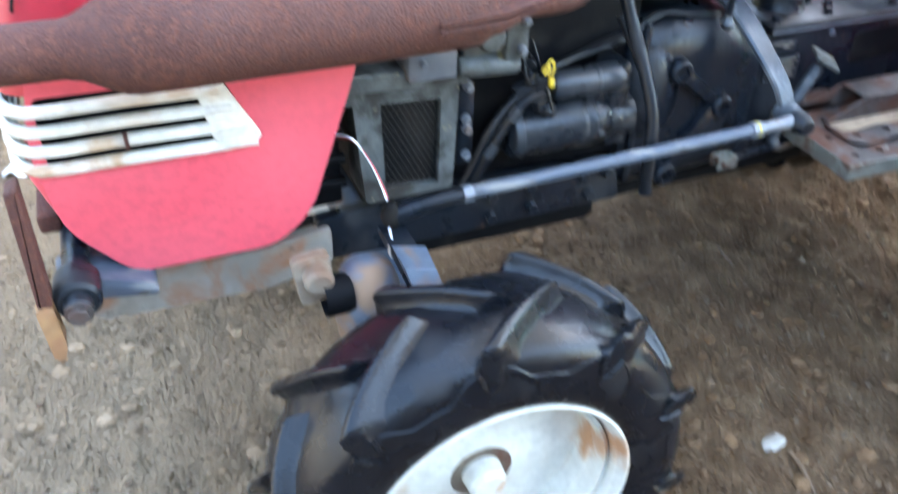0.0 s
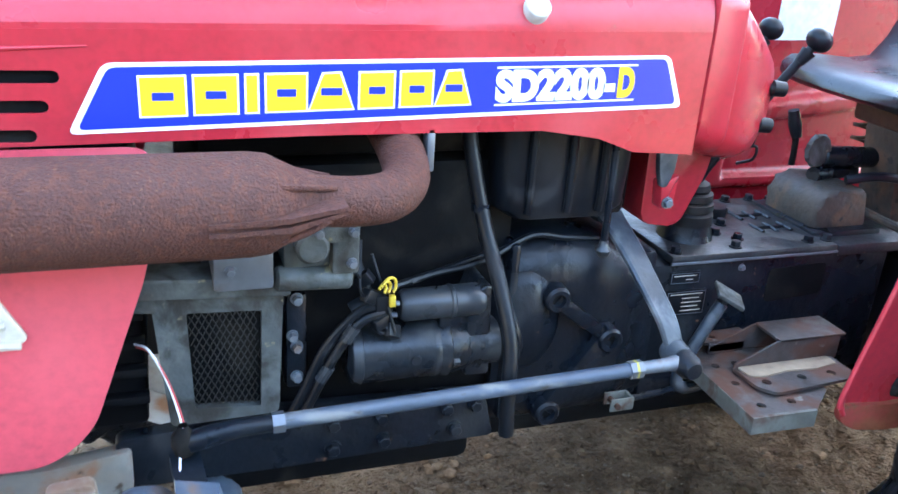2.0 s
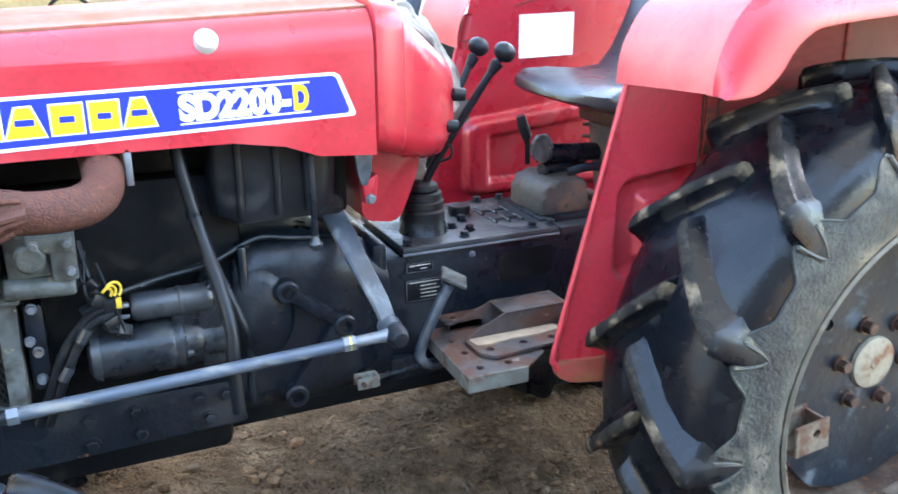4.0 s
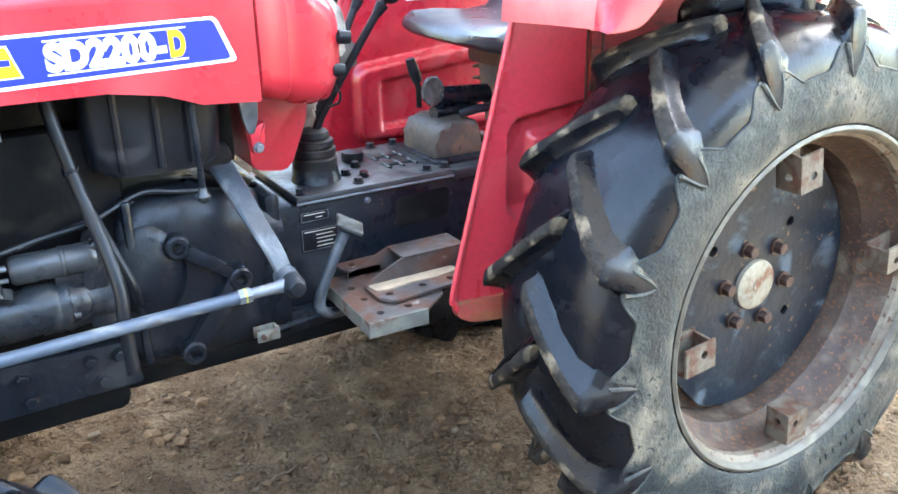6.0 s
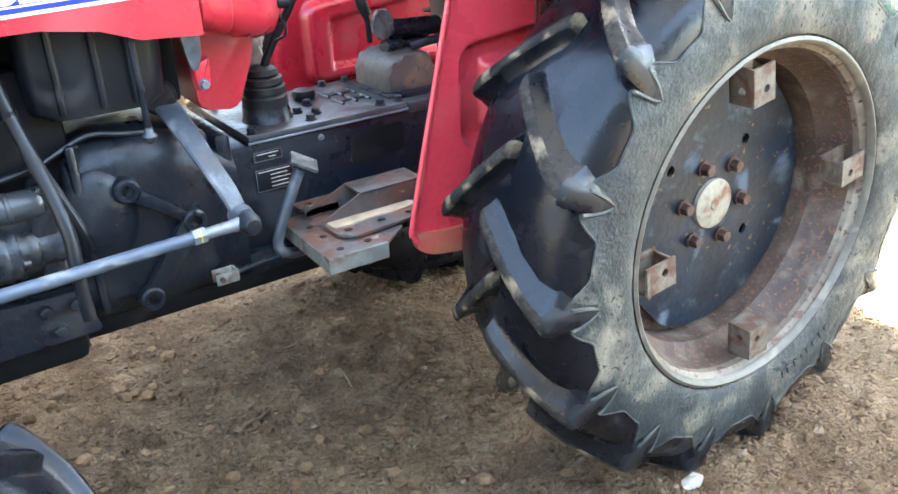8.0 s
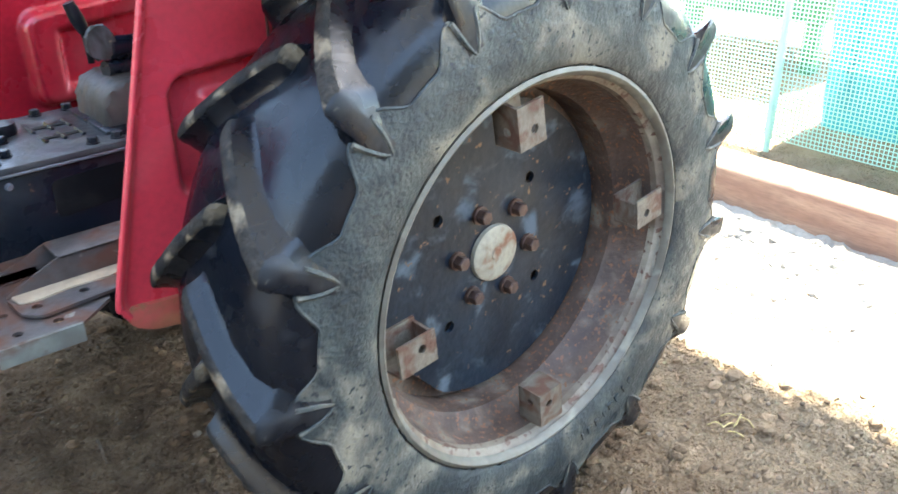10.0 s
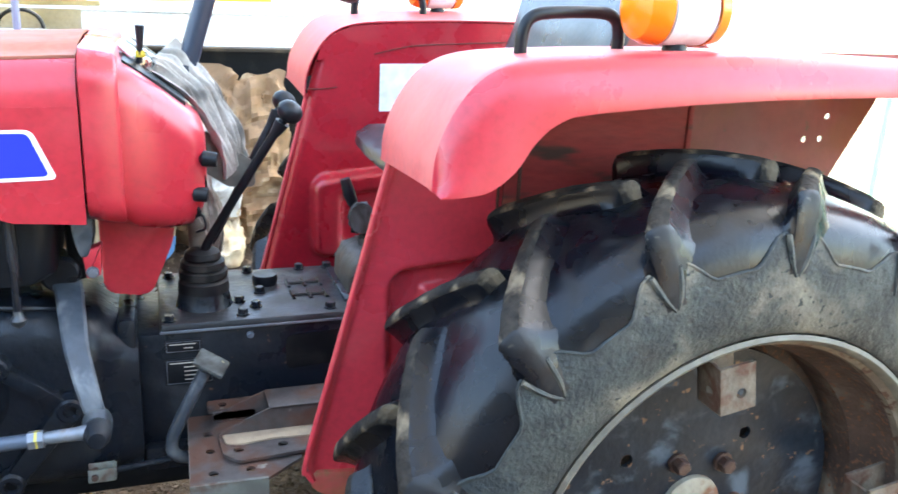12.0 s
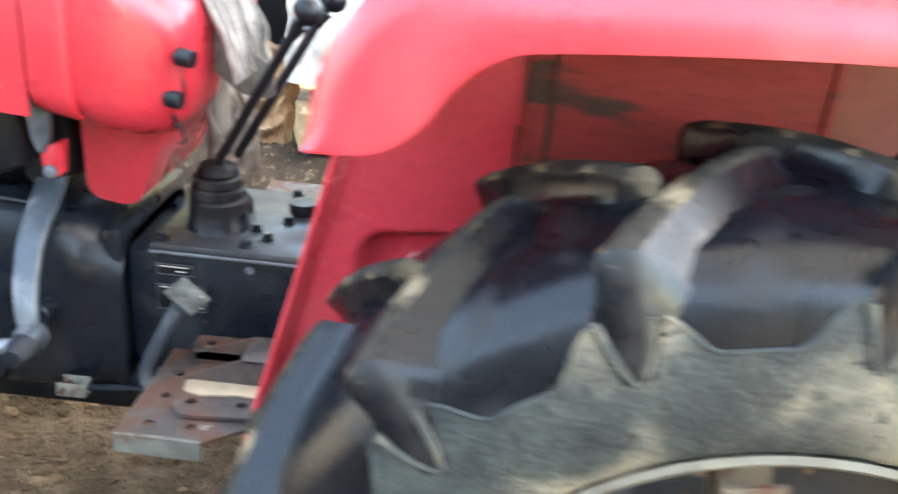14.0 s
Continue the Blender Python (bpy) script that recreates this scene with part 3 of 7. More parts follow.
# ---- the tractor ----
tractor = tagged(empty("tractor"), "old compact red farm tractor with a rusty side muffler", "tractor")


def my(y):
    """The mirror of y about the tractor's middle plane."""
    return 2 * C - y


# bonnet
def hood_lift(x):
    return 0.039 * (x + 0.89)


def slot(cx0, cx1, z, h):
    return [(cx1 - h + h * math.cos(radians(a)), z + h * math.sin(radians(a))) for a in range(-90, 91, 30)] + \
           [(cx0 + h + h * math.cos(radians(a)), z + h * math.sin(radians(a))) for a in range(90, 271, 30)]


def build_hood():
    hood_outline = [(-1.915, 0.955), (-1.37, 0.964), (-1.08, 0.964), (-1.0, 0.952), (-0.945, 0.932), (-0.853, 0.926), (-0.853, 1.09), (-1.885, 1.078)]
    slots = [slot(-1.81, -1.634, 1.032, 0.0068), slot(-1.827, -1.647, 1.001, 0.0068), slot(-1.843, -1.661, 0.970, 0.0068)]
    hood = part("hood", holed(hood_outline, slots, lambda x, z: (x, -0.215, z), lambda x, z: (x, -0.211, z)), RED_HOOD, tractor, "red sheet-metal engine hood with vent slots")
    # shoulder and far side
    prof = [(0.250, 1.0), (0.250, 1.086), (0.2494, 1.096), (0.2478, 1.107), (0.2445, 1.119), (0.2390, 1.131), (0.2300, 1.142), (0.216, 1.149)]
    for name, sgn in (("shoulder", -1), ("side", 1)):
        rows = []
        for x in np.linspace(-1.888, -0.853, 30):
            lead = sstep(-1.78, -1.87, x)
            pr = prof[1:] if sgn < 0 else [(0.25, 0.955)] + prof[1:]
            rows.append([(x, C + sgn * (s - 0.012 * lead), z + (hood_lift(x) if z > 1.1 else hood_lift(x) * 0.3) - 0.016 * lead * (z > 1.1)) for s, z in pr])
        part(name, sheet(rows, 0.003), RED_HOOD, hood)
    rows = []
    for x in np.linspace(-1.895, -0.853, 30):
        lead = sstep(-1.7, -1.88, x)
        rows.append([(x, C + s, 1.153 - 0.02 * lead + hood_lift(x) + 0.012 * (1 - (s / 0.216) ** 2) + (0.004 if abs(s) < 0.16 else 0)) for s in (-0.214, -0.2, -0.165, -0.158, -0.08, 0, 0.08, 0.158, 0.165, 0.2, 0.214)])
    part("top_panel", sheet(rows, 0.004), RED_TOP, hood, "faded reddish-brown top panel")
    # nose, rounded to the front
    def nose_ring(z, x0, half):
        ring = [(-1.845, C - half - 0.0015, z), (x0 + 0.03, C - half - 0.0015, z), (x0 + 0.012, C - half + 0.004, z), (x0 - 0.004, C - half + 0.016, z), (x0 - 0.012, C - half + 0.036, z)]
        ring += [(x0 - 0.014, C - half + 0.04 + k * (2 * half - 0.08) / 6, z) for k in range(1, 6)]
        return ring + [(a, my(b), c) for a, b, c in ring[4::-1]]
    upper = [(0.829, -1.976, 0.248), (0.90, -1.965, 0.25), (1.0, -1.937, 0.25), (1.07, -1.912, 0.248), (1.11, -1.888, 0.24), (1.135, -1.85, 0.226)]
    nose = part("nose", sheet([nose_ring(*r) for r in upper], 0.003), RED_HOOD, hood, "rounded red nose of the hood")
    part("chin", sheet([nose_ring(*r) for r in ((0.64, -1.955, 0.235), (0.70, -1.972, 0.24), (0.719, -1.972, 0.242))], 0.003), RED_PINK, nose)
    # Black sheet added to stand for the shade inside the nose
    part("grille_shade", sheet([nose_ring(z, -1.945, 0.226) for z in (0.70, 0.77, 0.85)], 0.003), IRON_AND_SHADE, nose, "black sheet behind the grille bars, for the shade inside")
    part("panel_bead", tube([(-1.870, -0.2152, 0.955), (-1.866, -0.2152, 0.975), (-1.855, -0.2152, 1.025), (-1.834, -0.2152, 1.049), (-1.784, -0.2152, 1.057), (-1.70, -0.2152, 1.060), (-1.605, -0.2152, 1.064)], [0.0045, 0.0045, 0.0045, 0.0045, 0.004, 0.003, 0.001], 10), RED_HOOD, hood)
    part("nose_seam", tube([(-1.945, -0.2168, 0.93), (-1.932, -0.2168, 0.98), (-1.918, -0.2168, 1.03), (-1.896, -0.2165, 1.082), (-1.86, -0.208, 1.118)], 0.0022, 6), IRON_AND_SHADE, hood, "dark gap between the hood and its nose")
    # side skirt below the muffler with an opening for the grille
    skirt = round_poly([(-1.905, 0.955), (-1.545, 0.955), (-1.562, 0.81), (-1.637, 0.60), (-1.69, 0.556), (-1.885, 0.556), (-1.955, 0.64), (-1.972, 0.75), (-1.945, 0.9)], 0.03, 5)
    opening = round_poly([(-1.953, 0.826), (-1.735, 0.822), (-1.70, 0.735), (-1.955, 0.722)], 0.01, 3)
    part("side_skirt", holed(skirt, [opening], lambda x, z: (x, -0.2155, z), lambda x, z: (x, -0.211, z)), RED_PINK, hood, "faded red side panel with a cut-out for the grille")
    part("side_skirt", prism(skirt, my(-0.2155), my(-0.211)), RED, hood)
    # cream grille bars wrapped round the nose, ending in a plate
    plate_out = round_poly([(-1.772, 0.825), (-1.738, 0.822), (-1.693, 0.737), (-1.712, 0.727), (-1.752, 0.723)], 0.008, 3)
    grille = part("grille", prism(plate_out, -0.226, -0.216, bevel=0.003), CREAM, tractor, "cream painted grille trim with rust stains")
    for k in range(4):
        z = 0.812 - 0.0258 * k
        xr = -1.755 + 0.006 * k
        z1 = z - 0.002
        pts = [(xr, -0.2225, z1), (-1.86, -0.2225, z), (-1.945, -0.222, z), (-1.972, -0.212, z), (-1.99, -0.18, z), (-1.995, -0.1, z), (-1.995, C, z)]
        part("grille_bar", tube(pts, 0.0085, 8, None, 5, flat=0.8), CREAM, grille)
        part("rib", cyl((xr - 0.008, -0.2265, z), (-1.748 + (0.822 - z) * 0.53, -0.2265, z - 0.002), 0.006, 8), CREAM, grille)
    # Black plate added behind the bars as painted shade
    part("backing", box((-1.955, -0.206, 0.70), (-1.68, -0.200, 0.84)), IRON_AND_SHADE, grille, "black plate behind the bars, for the shade inside")
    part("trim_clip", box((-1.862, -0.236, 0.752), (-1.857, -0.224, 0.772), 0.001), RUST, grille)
    # off-white disc on the shoulder
    part("plug", tube([(-1.103, -0.200, 1.105), (-1.103, -0.2135, 1.1165), (-1.103, -0.2155, 1.118), (-1.103, -0.2160, 1.1185)], [0.017, 0.017, 0.0155, 0.010], 22, None, 1), OLD_WHITE, hood, "off-white disc on the hood shoulder")
    # Black plate added so the slots read as shaded gaps
    part("slot_shade", box((-1.88, -0.205, 0.955), (-1.58, -0.200, 1.06)), IRON_AND_SHADE, hood, "black plate behind the vent slots, for the shade inside")
    # decal
    corners = [(-1.632, 0.971), (-0.884, 0.992), (-0.912, 1.060), (-1.592, 1.047)]
    decal = part("decal", prism(round_poly(corners, 0.010, 4), -0.2164, -0.2152), DECAL_WHITE, hood, "blue decal strip with white border and yellow and white marks")
    inner = [(-1.622, 0.976), (-0.894, 0.997), (-0.917, 1.0555), (-1.587, 1.0425)]
    part("field", prism(round_poly(inner, 0.008, 4), -0.2170, -0.2160), DECAL_BLUE, decal, "blue decal field")

    def decal_z(x, f):
        zb, zt = 0.976 + (x + 1.622) * 0.0288, 1.0425 + (x + 1.587) * 0.0194
        return zb + (zt - zb) * f

    blocks = [(-1.557, -1.511, 0), (-1.501, -1.456, 0), (-1.446, -1.434, 0), (-1.424, -1.380, 0), (-1.376, -1.326, 1), (-1.318, -1.278, 0), (-1.269, -1.231, 0), (-1.226, -1.182, 1)]
    for a, b, peak in blocks:
        cut = (b - a) * 0.32 if peak else 0.0
        o = [(a, decal_z(a, 0.19)), (b, decal_z(b, 0.19)), (b - cut, decal_z(b, 0.83)), (a + cut, decal_z(a, 0.83))]
        cx, cz = (a + b) / 2, decal_z((a + b) / 2, 0.51)
        part("mark_edge", prism([(cx + (x - cx) * 1 + math.copysign(0.0022, x - cx), z + math.copysign(0.0022, z - cz)) for x, z in o], -0.2176, -0.2168), DECAL_WHITE, decal)
        part("mark", prism(o, -0.2182, -0.2174), DECAL_YELLOW, decal)
        if b - a > 0.03:
            w = (b - a) * 0.24
            part("slit", prism([(cx - w, cz - 0.0042), (cx + w, cz - 0.0042), (cx + w, cz + 0.0042), (cx - w, cz + 0.0042)], -0.2188, -0.2180), DECAL_BLUE, decal)
    for f in (0.14, 0.88):
        a, b = -1.15, -0.958
        part("rule", prism([(a, decal_z(a, f) - 0.0012), (b, decal_z(b, f) - 0.0012), (b, decal_z(b, f) + 0.0012), (a, decal_z(a, f) + 0.0012)], -0.2176, -0.2168), DECAL_WHITE, decal)
    for body, mat, x, w in (("SD2200-", DECAL_WHITE, -1.149, 0.163), ("D", DECAL_YELLOW, -0.984, 0.024)):
        cu = bpy.data.curves.new("lettering", "FONT")
        cu.body, cu.size, cu.extrude, cu.offset = body, 0.049, 0.0004, 0.0030
        cu.materials.append(mat)
        ob = new("lettering", cu)
        ob.parent = decal
        bpy.context.view_layer.update()
        ob.matrix_basis = Matrix.Translation((x, -0.2176, decal_z(x, 0.24))) @ Euler((radians(90), radians(-1.4), 0)).to_matrix().to_4x4() @ Matrix.Diagonal((w / ob.dimensions.x, 1, 1, 1))
    return hood


build_hood()


# cowl with the dashboard
def build_cowl():
    def ring(x, half, z0, z1, r, zc=0.0):
        return [(x, C + a, b) for a, b in rrect(-half, half, z0, z1, r, 5)]
    band = part("cowl", loft([ring(-0.851, 0.247, 0.927, 1.158, 0.04), ring(-0.849, 0.2515, 0.924, 1.166, 0.045), ring(-0.806, 0.2515, 0.916, 1.160, 0.045), ring(-0.801, 0.247, 0.918, 1.154, 0.04)]), RED_HOOD, tractor, "red cowl behind the hood carrying the dashboard", 0.9)
    body = [ring(-0.803, 0.236, 0.914, 1.145, 0.05), ring(-0.785, 0.233, 0.903, 1.135, 0.05), ring(-0.745, 0.216, 0.893, 1.105, 0.05), ring(-0.708, 0.198, 0.895, 1.074, 0.05), ring(-0.690, 0.186, 0.92, 1.058, 0.045), ring(-0.684, 0.165, 0.95, 1.04, 0.035)]
    part("dash_housing", loft(body), RED_HOOD, band, "red dashboard housing", 0.9)
    part("dash_panel", loft([[(x, C + a, z + dz) for a, dz in ((-h, 0), (h, 0), (h, 0.006), (-h, 0.006))] for x, h, z in ((-0.795, 0.17, 1.139), (-0.745, 0.16, 1.104), (-0.71, 0.15, 1.076))]), BLACK, band, "black instrument panel")
    n = Vector((0.58, 0, 0.81))
    for y, x in ((-0.055, -0.775), (0.0, -0.735), (0.06, -0.77)):
        c = Vector((x, C + y, 1.145 + (x + 0.79) * -0.7 + 0.003))
        gauge = part("gauge", tube([c - n * 0.004, c + n * 0.006, c + n * 0.010, c + n * 0.011], [0.036, 0.036, 0.0345, 0.031], 28, None, 1), CHROME, band, "chrome-rimmed round gauge")
        part("dial", tube([c + n * 0.008, c + n * 0.0116], 0.0285, 24, None, 1), BLACK, gauge)
    part("key_stalk", tube([(-0.772, -0.075, 1.135), (-0.77, -0.078, 1.165), (-0.769, -0.08, 1.19)], [0.005, 0.005, 0.007], 8), BLACK, band, "black stalk on the dashboard")
    part("key", box((-0.777, -0.081, 1.143), (-0.763, -0.073, 1.153), 0.001), YELLOW, band)
    # column cover below
    cover = round_poly([(-0.846, 0.935), (-0.843, 0.782), (-0.775, 0.772), (-0.738, 0.86), (-0.728, 0.93)], 0.016, 4)
    part("column_cover", prism(cover, -0.10, my(-0.10), "y", 0.004), RED_HOOD, band, "red cover below the dashboard")
    for z, x, y in ((1.003, -0.70, -0.150), (0.950, -0.715, -0.153)):
        knob = part("knob", tube([(x - 0.02, y + 0.012, z), (x + 0.006, y, z), (x + 0.010, y, z), (x + 0.030, y - 0.004, z - 0.002)], [0.005, 0.006, 0.012, 0.011], 12, None, 1), BLACK, band, "black pull knob")
        part("spring", tube([(x - 0.012, y + 0.004, z - 0.02), (x - 0.008, y + 0.002, z + 0.02)], 0.004, 8, None, 1), STEEL, band)
    rnd = random.Random(5)
    for k in range(6):
        x0, z0 = -0.715 + 0.012 * rnd.random(), 1.02 - 0.022 * k
        pts = [(x0, -0.135, z0), (x0 + 0.012, -0.15 + 0.01 * rnd.random(), z0 - 0.006 + 0.012 * rnd.random()), (x0 + 0.016, -0.14, z0 - 0.018), (x0 + 0.004, -0.12, z0 - 0.03)]
        part("dash_wire", tube(pts, 0.0022 + 0.0012 * rnd.random(), 6), BLACK if k % 3 else STEEL, band)
    # mounting tongue and latch at the seam
    part("bracket", prism(round_poly([(-0.882, 0.945), (-0.846, 0.945), (-0.850, 0.892), (-0.857, 0.866), (-0.868, 0.866), (-0.874, 0.892)], 0.005, 3), -0.178, -0.166, "y", 0.003), PITMAN, band, "grey steel hood bracket")
    latch = part("latch", prism(round_poly([(-0.866, 0.872), (-0.838, 0.884), (-0.842, 0.836), (-0.862, 0.832)], 0.004, 3), -0.176, -0.150, "y", 0.003), RED_HOOD, band, "red hood latch tab")
    part("bolt", hexbolt((-0.853, -0.176, 0.843), (0, -1, 0), 0.007, 0.008), STEEL, latch)
    return band


build_cowl()


# exhaust
def build_exhaust():
    body = [(-1.90, 0.031), (-1.885, 0.034), (-1.86, 0.047), (-1.845, 0.054), (-1.83, 0.0565), (-1.60, 0.0565), (-1.455, 0.0565), (-1.435, 0.054), (-1.42, 0.046), (-1.40, 0.036), (-1.385, 0.031)]
    muffler = part("muffler", lathe([(x, r) for x, r in body], (0, -0.30, 0.914), "x", 40), RUST, tractor, "rust-brown exhaust muffler along the hood")
    part("tail_pipe", tube([(-1.89, -0.30, 0.915), (-2.0, -0.302, 0.917), (-2.16, -0.305, 0.92)], 0.031, 20), RUST, muffler)
    part("inlet_pipe", tube([(-1.40, -0.30, 0.917), (-1.345, -0.30, 0.912), (-1.298, -0.288, 0.912), (-1.270, -0.256, 0.920), (-1.262, -0.21, 0.936), (-1.265, -0.15, 0.955)], 0.0285, 20), RUST, muffler, "rusty bent inlet pipe")
    for dz, sg in ((0.020, 1), (-0.03, -1)):
        part("seam", prism([(-1.50, 0.906 + dz * 0.2), (-1.42, 0.908 + dz * 0.2), (-1.36, 0.922 + dz * 0.1), (-1.36, 0.926 + dz * 0.1), (-1.42, 0.914 + dz * 0.2), (-1.50, 0.911 + dz * 0.2)], -0.3605, -0.30), RUST, muffler)
    for a in (40, 140, 220, 320):
        u = (math.cos(radians(a)), math.sin(radians(a)))
        part("crimp", tube([(-1.452, -0.30 + u[0] * 0.050, 0.914 + u[1] * 0.050), (-1.41, -0.30 + u[0] * 0.043, 0.914 + u[1] * 0.043), (-1.365, -0.30 + u[0] * 0.027, 0.918 + u[1] * 0.027)], [0.003, 0.0042, 0.003], 8), RUST, muffler)
    part("flange", box((-1.262, -0.155, 0.93), (-1.222, -0.143, 0.99), 0.003), RUST, muffler)
    part("hanger", box((-1.232, -0.215, 0.915), (-1.222, -0.195, 0.97), 0.002), STEEL, muffler)
    return muffler


build_exhaust()


# engine, radiator housing, electrics
def build_engine():
    part("radiator", box((-1.70, -0.15, 0.56), (-1.575, my(-0.15), 1.05), 0.006), IRON_AND_SHADE, tractor, "black radiator")
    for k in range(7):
        part("radiator_rib", box((-1.66, -0.168, 0.60 + 0.04 * k), (-1.572, -0.149, 0.612 + 0.04 * k), 0.002), IRON_AND_SHADE, tractor)
    engine = part("engine_block", box((-1.52, -0.115, 0.50), (-1.06, my(-0.115), 0.90), 0.015), IRON_AND_SHADE, tractor, "near-black engine block with the bay shade in its colour")
    part("cylinder_head", box((-1.50, -0.10, 0.90), (-1.04, my(-0.10), 1.06), 0.02), IRON_AND_SHADE, engine)
    part("rear_plate", box((-1.075, -0.15, 0.49), (-1.06, my(-0.15), 0.78), 0.006), IRON, engine)
    # radiator side housing with mesh
    housing = part("cooler_housing", holed(round_poly([(-1.565, 0.772), (-1.402, 0.762), (-1.41, 0.575), (-1.548, 0.572)], 0.008, 3),
                   [round_poly([(-1.522, 0.733), (-1.43, 0.729), (-1.433, 0.588), (-1.517, 0.595)], 0.003, 2)], lambda x, z: (x, -0.184, z), lambda x, z: (x, -0.164, z)), ALU, tractor, "dull aluminium cooler housing")
    part("case", box((-1.55, -0.166, 0.575), (-1.405, -0.1, 0.765), 0.004), ALU, housing)
    part("cap_rail", prism(round_poly([(-1.58, 0.79), (-1.395, 0.778), (-1.395, 0.752), (-1.58, 0.762)], 0.006, 3), -0.20, -0.10, "y", 0.004), ALU, housing)
    part("screen_back", box((-1.53, -0.171, 0.58), (-1.425, -0.168, 0.74)), IRON_AND_SHADE, housing)
    bm = bmesh.new()
    for k in range(26):
        x = -1.62 + k * 0.0085
        for s in (1, -1):
            a, b = (x, 0.585), (x + s * 0.08, 0.738)
            pts = []
            for f in np.linspace(0, 1, 12):
                px, pz = a[0] + (b[0] - a[0]) * f + (0.0 if s > 0 else 0.08), a[1] + (b[1] - a[1]) * f
                if -1.521 < px < -1.431:
                    pts.append((px, -0.1745, pz))
            if len(pts) > 1:
                tube([pts[0], pts[-1]], 0.0009, 4, bm, 1, False)
    tagged(part("wire_screen", bm, MESHGREY, housing), "dark diamond wire screen", kind="stuff")
    # castings above
    intake = part("intake_casting", box((-1.49, -0.215, 0.772), (-1.418, -0.11, 0.836), 0.005), STEEL, tractor, "dull grey castings under the muffler")
    part("stepped_block", box((-1.405, -0.20, 0.79), (-1.345, -0.10, 0.865), 0.006), ALU, intake)
    part("flange", box((-1.347, -0.215, 0.785), (-1.312, -0.10, 0.852), 0.004), ALU, intake)
    part("flange", box((-1.375, -0.222, 0.83), (-1.315, -0.12, 0.858), 0.004), ALU, intake)
    part("boss", cyl((-1.415, -0.195, 0.777), (-1.318, -0.195, 0.773), 0.016, 16, None, 0.004), ALU, intake)
    part("cap", cyl((-1.372, -0.19, 0.825), (-1.372, -0.225, 0.825), 0.021, 18, None, 0.004), ALU, intake)
    for x, z, y in ((-1.322, 0.845, -0.222), (-1.322, 0.80, -0.215), (-1.47, 0.80, -0.215), (-1.365, 0.845, -0.222)):
        part("bolt", hexbolt((x, y, z), (0, -1, 0), 0.0055, 0.009), STEEL, intake)
    part("mesh_corner", box((-1.57, -0.15, 0.785), (-1.50, -0.14, 0.83)), MESHGREY, intake)
    part("side_bracket", prism(round_poly([(-1.60, 0.785), (-1.56, 0.785), (-1.555, 0.735), (-1.60, 0.74)], 0.005, 2), -0.185, -0.12, "y", 0.003), ALU, intake)
    part("bolt", hexbolt((-1.392, -0.185, 0.69), (0, -1, 0), 0.006, 0.012), STEEL, housing)
    part("clamp", box((-1.398, -0.17, 0.60), (-1.37, -0.12, 0.74), 0.006), IRON, engine)
    for z in (0.735, 0.665, 0.62):
        part("bolt", hexbolt((-1.384, -0.17, z), (0, -1, 0), 0.0065, 0.012), STEEL, engine)
    # starter motor and solenoid
    starter = part("starter_motor", lathe([(-1.318, 0.0), (-1.318, 0.030), (-1.313, 0.039), (-1.305, 0.042), (-1.185, 0.042), (-1.182, 0.044), (-1.176, 0.044), (-1.173, 0.041), (-1.15, 0.038), (-1.145, 0.034), (-1.10, 0.034)], (0, -0.165, 0.642), "x", 32), STARTER_GREY, tractor, "dark grey starter motor")
    part("end_ring", lathe([(-1.312, 0.0405), (-1.30, 0.0435), (-1.298, 0.0405)], (0, -0.165, 0.642), "x", 32), SOLENOID, starter)
    part("through_bolt", cyl((-1.33, -0.165, 0.642), (-1.315, -0.165, 0.642), 0.007, 10), IRON_AND_SHADE, starter)
    part("slotted_cap", lathe([(-0.2095, 0), (-0.2095, 0.007), (-0.205, 0.008)], (-1.228, 0, 0.645), "y", 14), STARTER_GREY, starter)
    part("solenoid", lathe([(-1.248, 0.0), (-1.247, 0.018), (-1.24, 0.0225), (-1.178, 0.0225), (-1.176, 0.0245), (-1.172, 0.0245), (-1.17, 0.023), (-1.134, 0.023), (-1.126, 0.019), (-1.126, 0.0)], (0, -0.175, 0.7145), "x", 26), SOLENOID, starter, "small satin grey solenoid")
    for a in (70, 160, 250, 340):
        yy, zz = -0.165 + 0.0405 * math.cos(radians(a + 120)), 0.642 + 0.0405 * math.sin(radians(a + 120))
        part("long_bolt", hexbolt((-1.174, yy, zz), (1, 0, 0), 0.005, 0.010), SOLENOID, starter)
    part("seam_ring", lathe([(-1.2, 0.0422), (-1.198, 0.0432), (-1.192, 0.0432), (-1.19, 0.0422)], (0, -0.165, 0.642), "x", 32), STARTER_GREY, starter)
    part("drive_flange", prism(round_poly([(-1.15, 0.69), (-1.132, 0.74), (-1.118, 0.74), (-1.112, 0.60), (-1.15, 0.60)], 0.008, 3), -0.19, -0.12, "y", 0.004), STARTER_GREY, starter)
    part("saddle", box((-1.19, -0.185, 0.675), (-1.14, -0.15, 0.70), 0.004), STARTER_GREY, starter)
    for dy, dz in ((0.012, 0.004), (-0.010, 0.010), (0.0, -0.012)):
        part("terminal", cyl((-1.25, -0.178 + dy, 0.7145 + dz), (-1.27, -0.178 + dy, 0.7145 + dz), 0.004, 8), STEEL, starter)
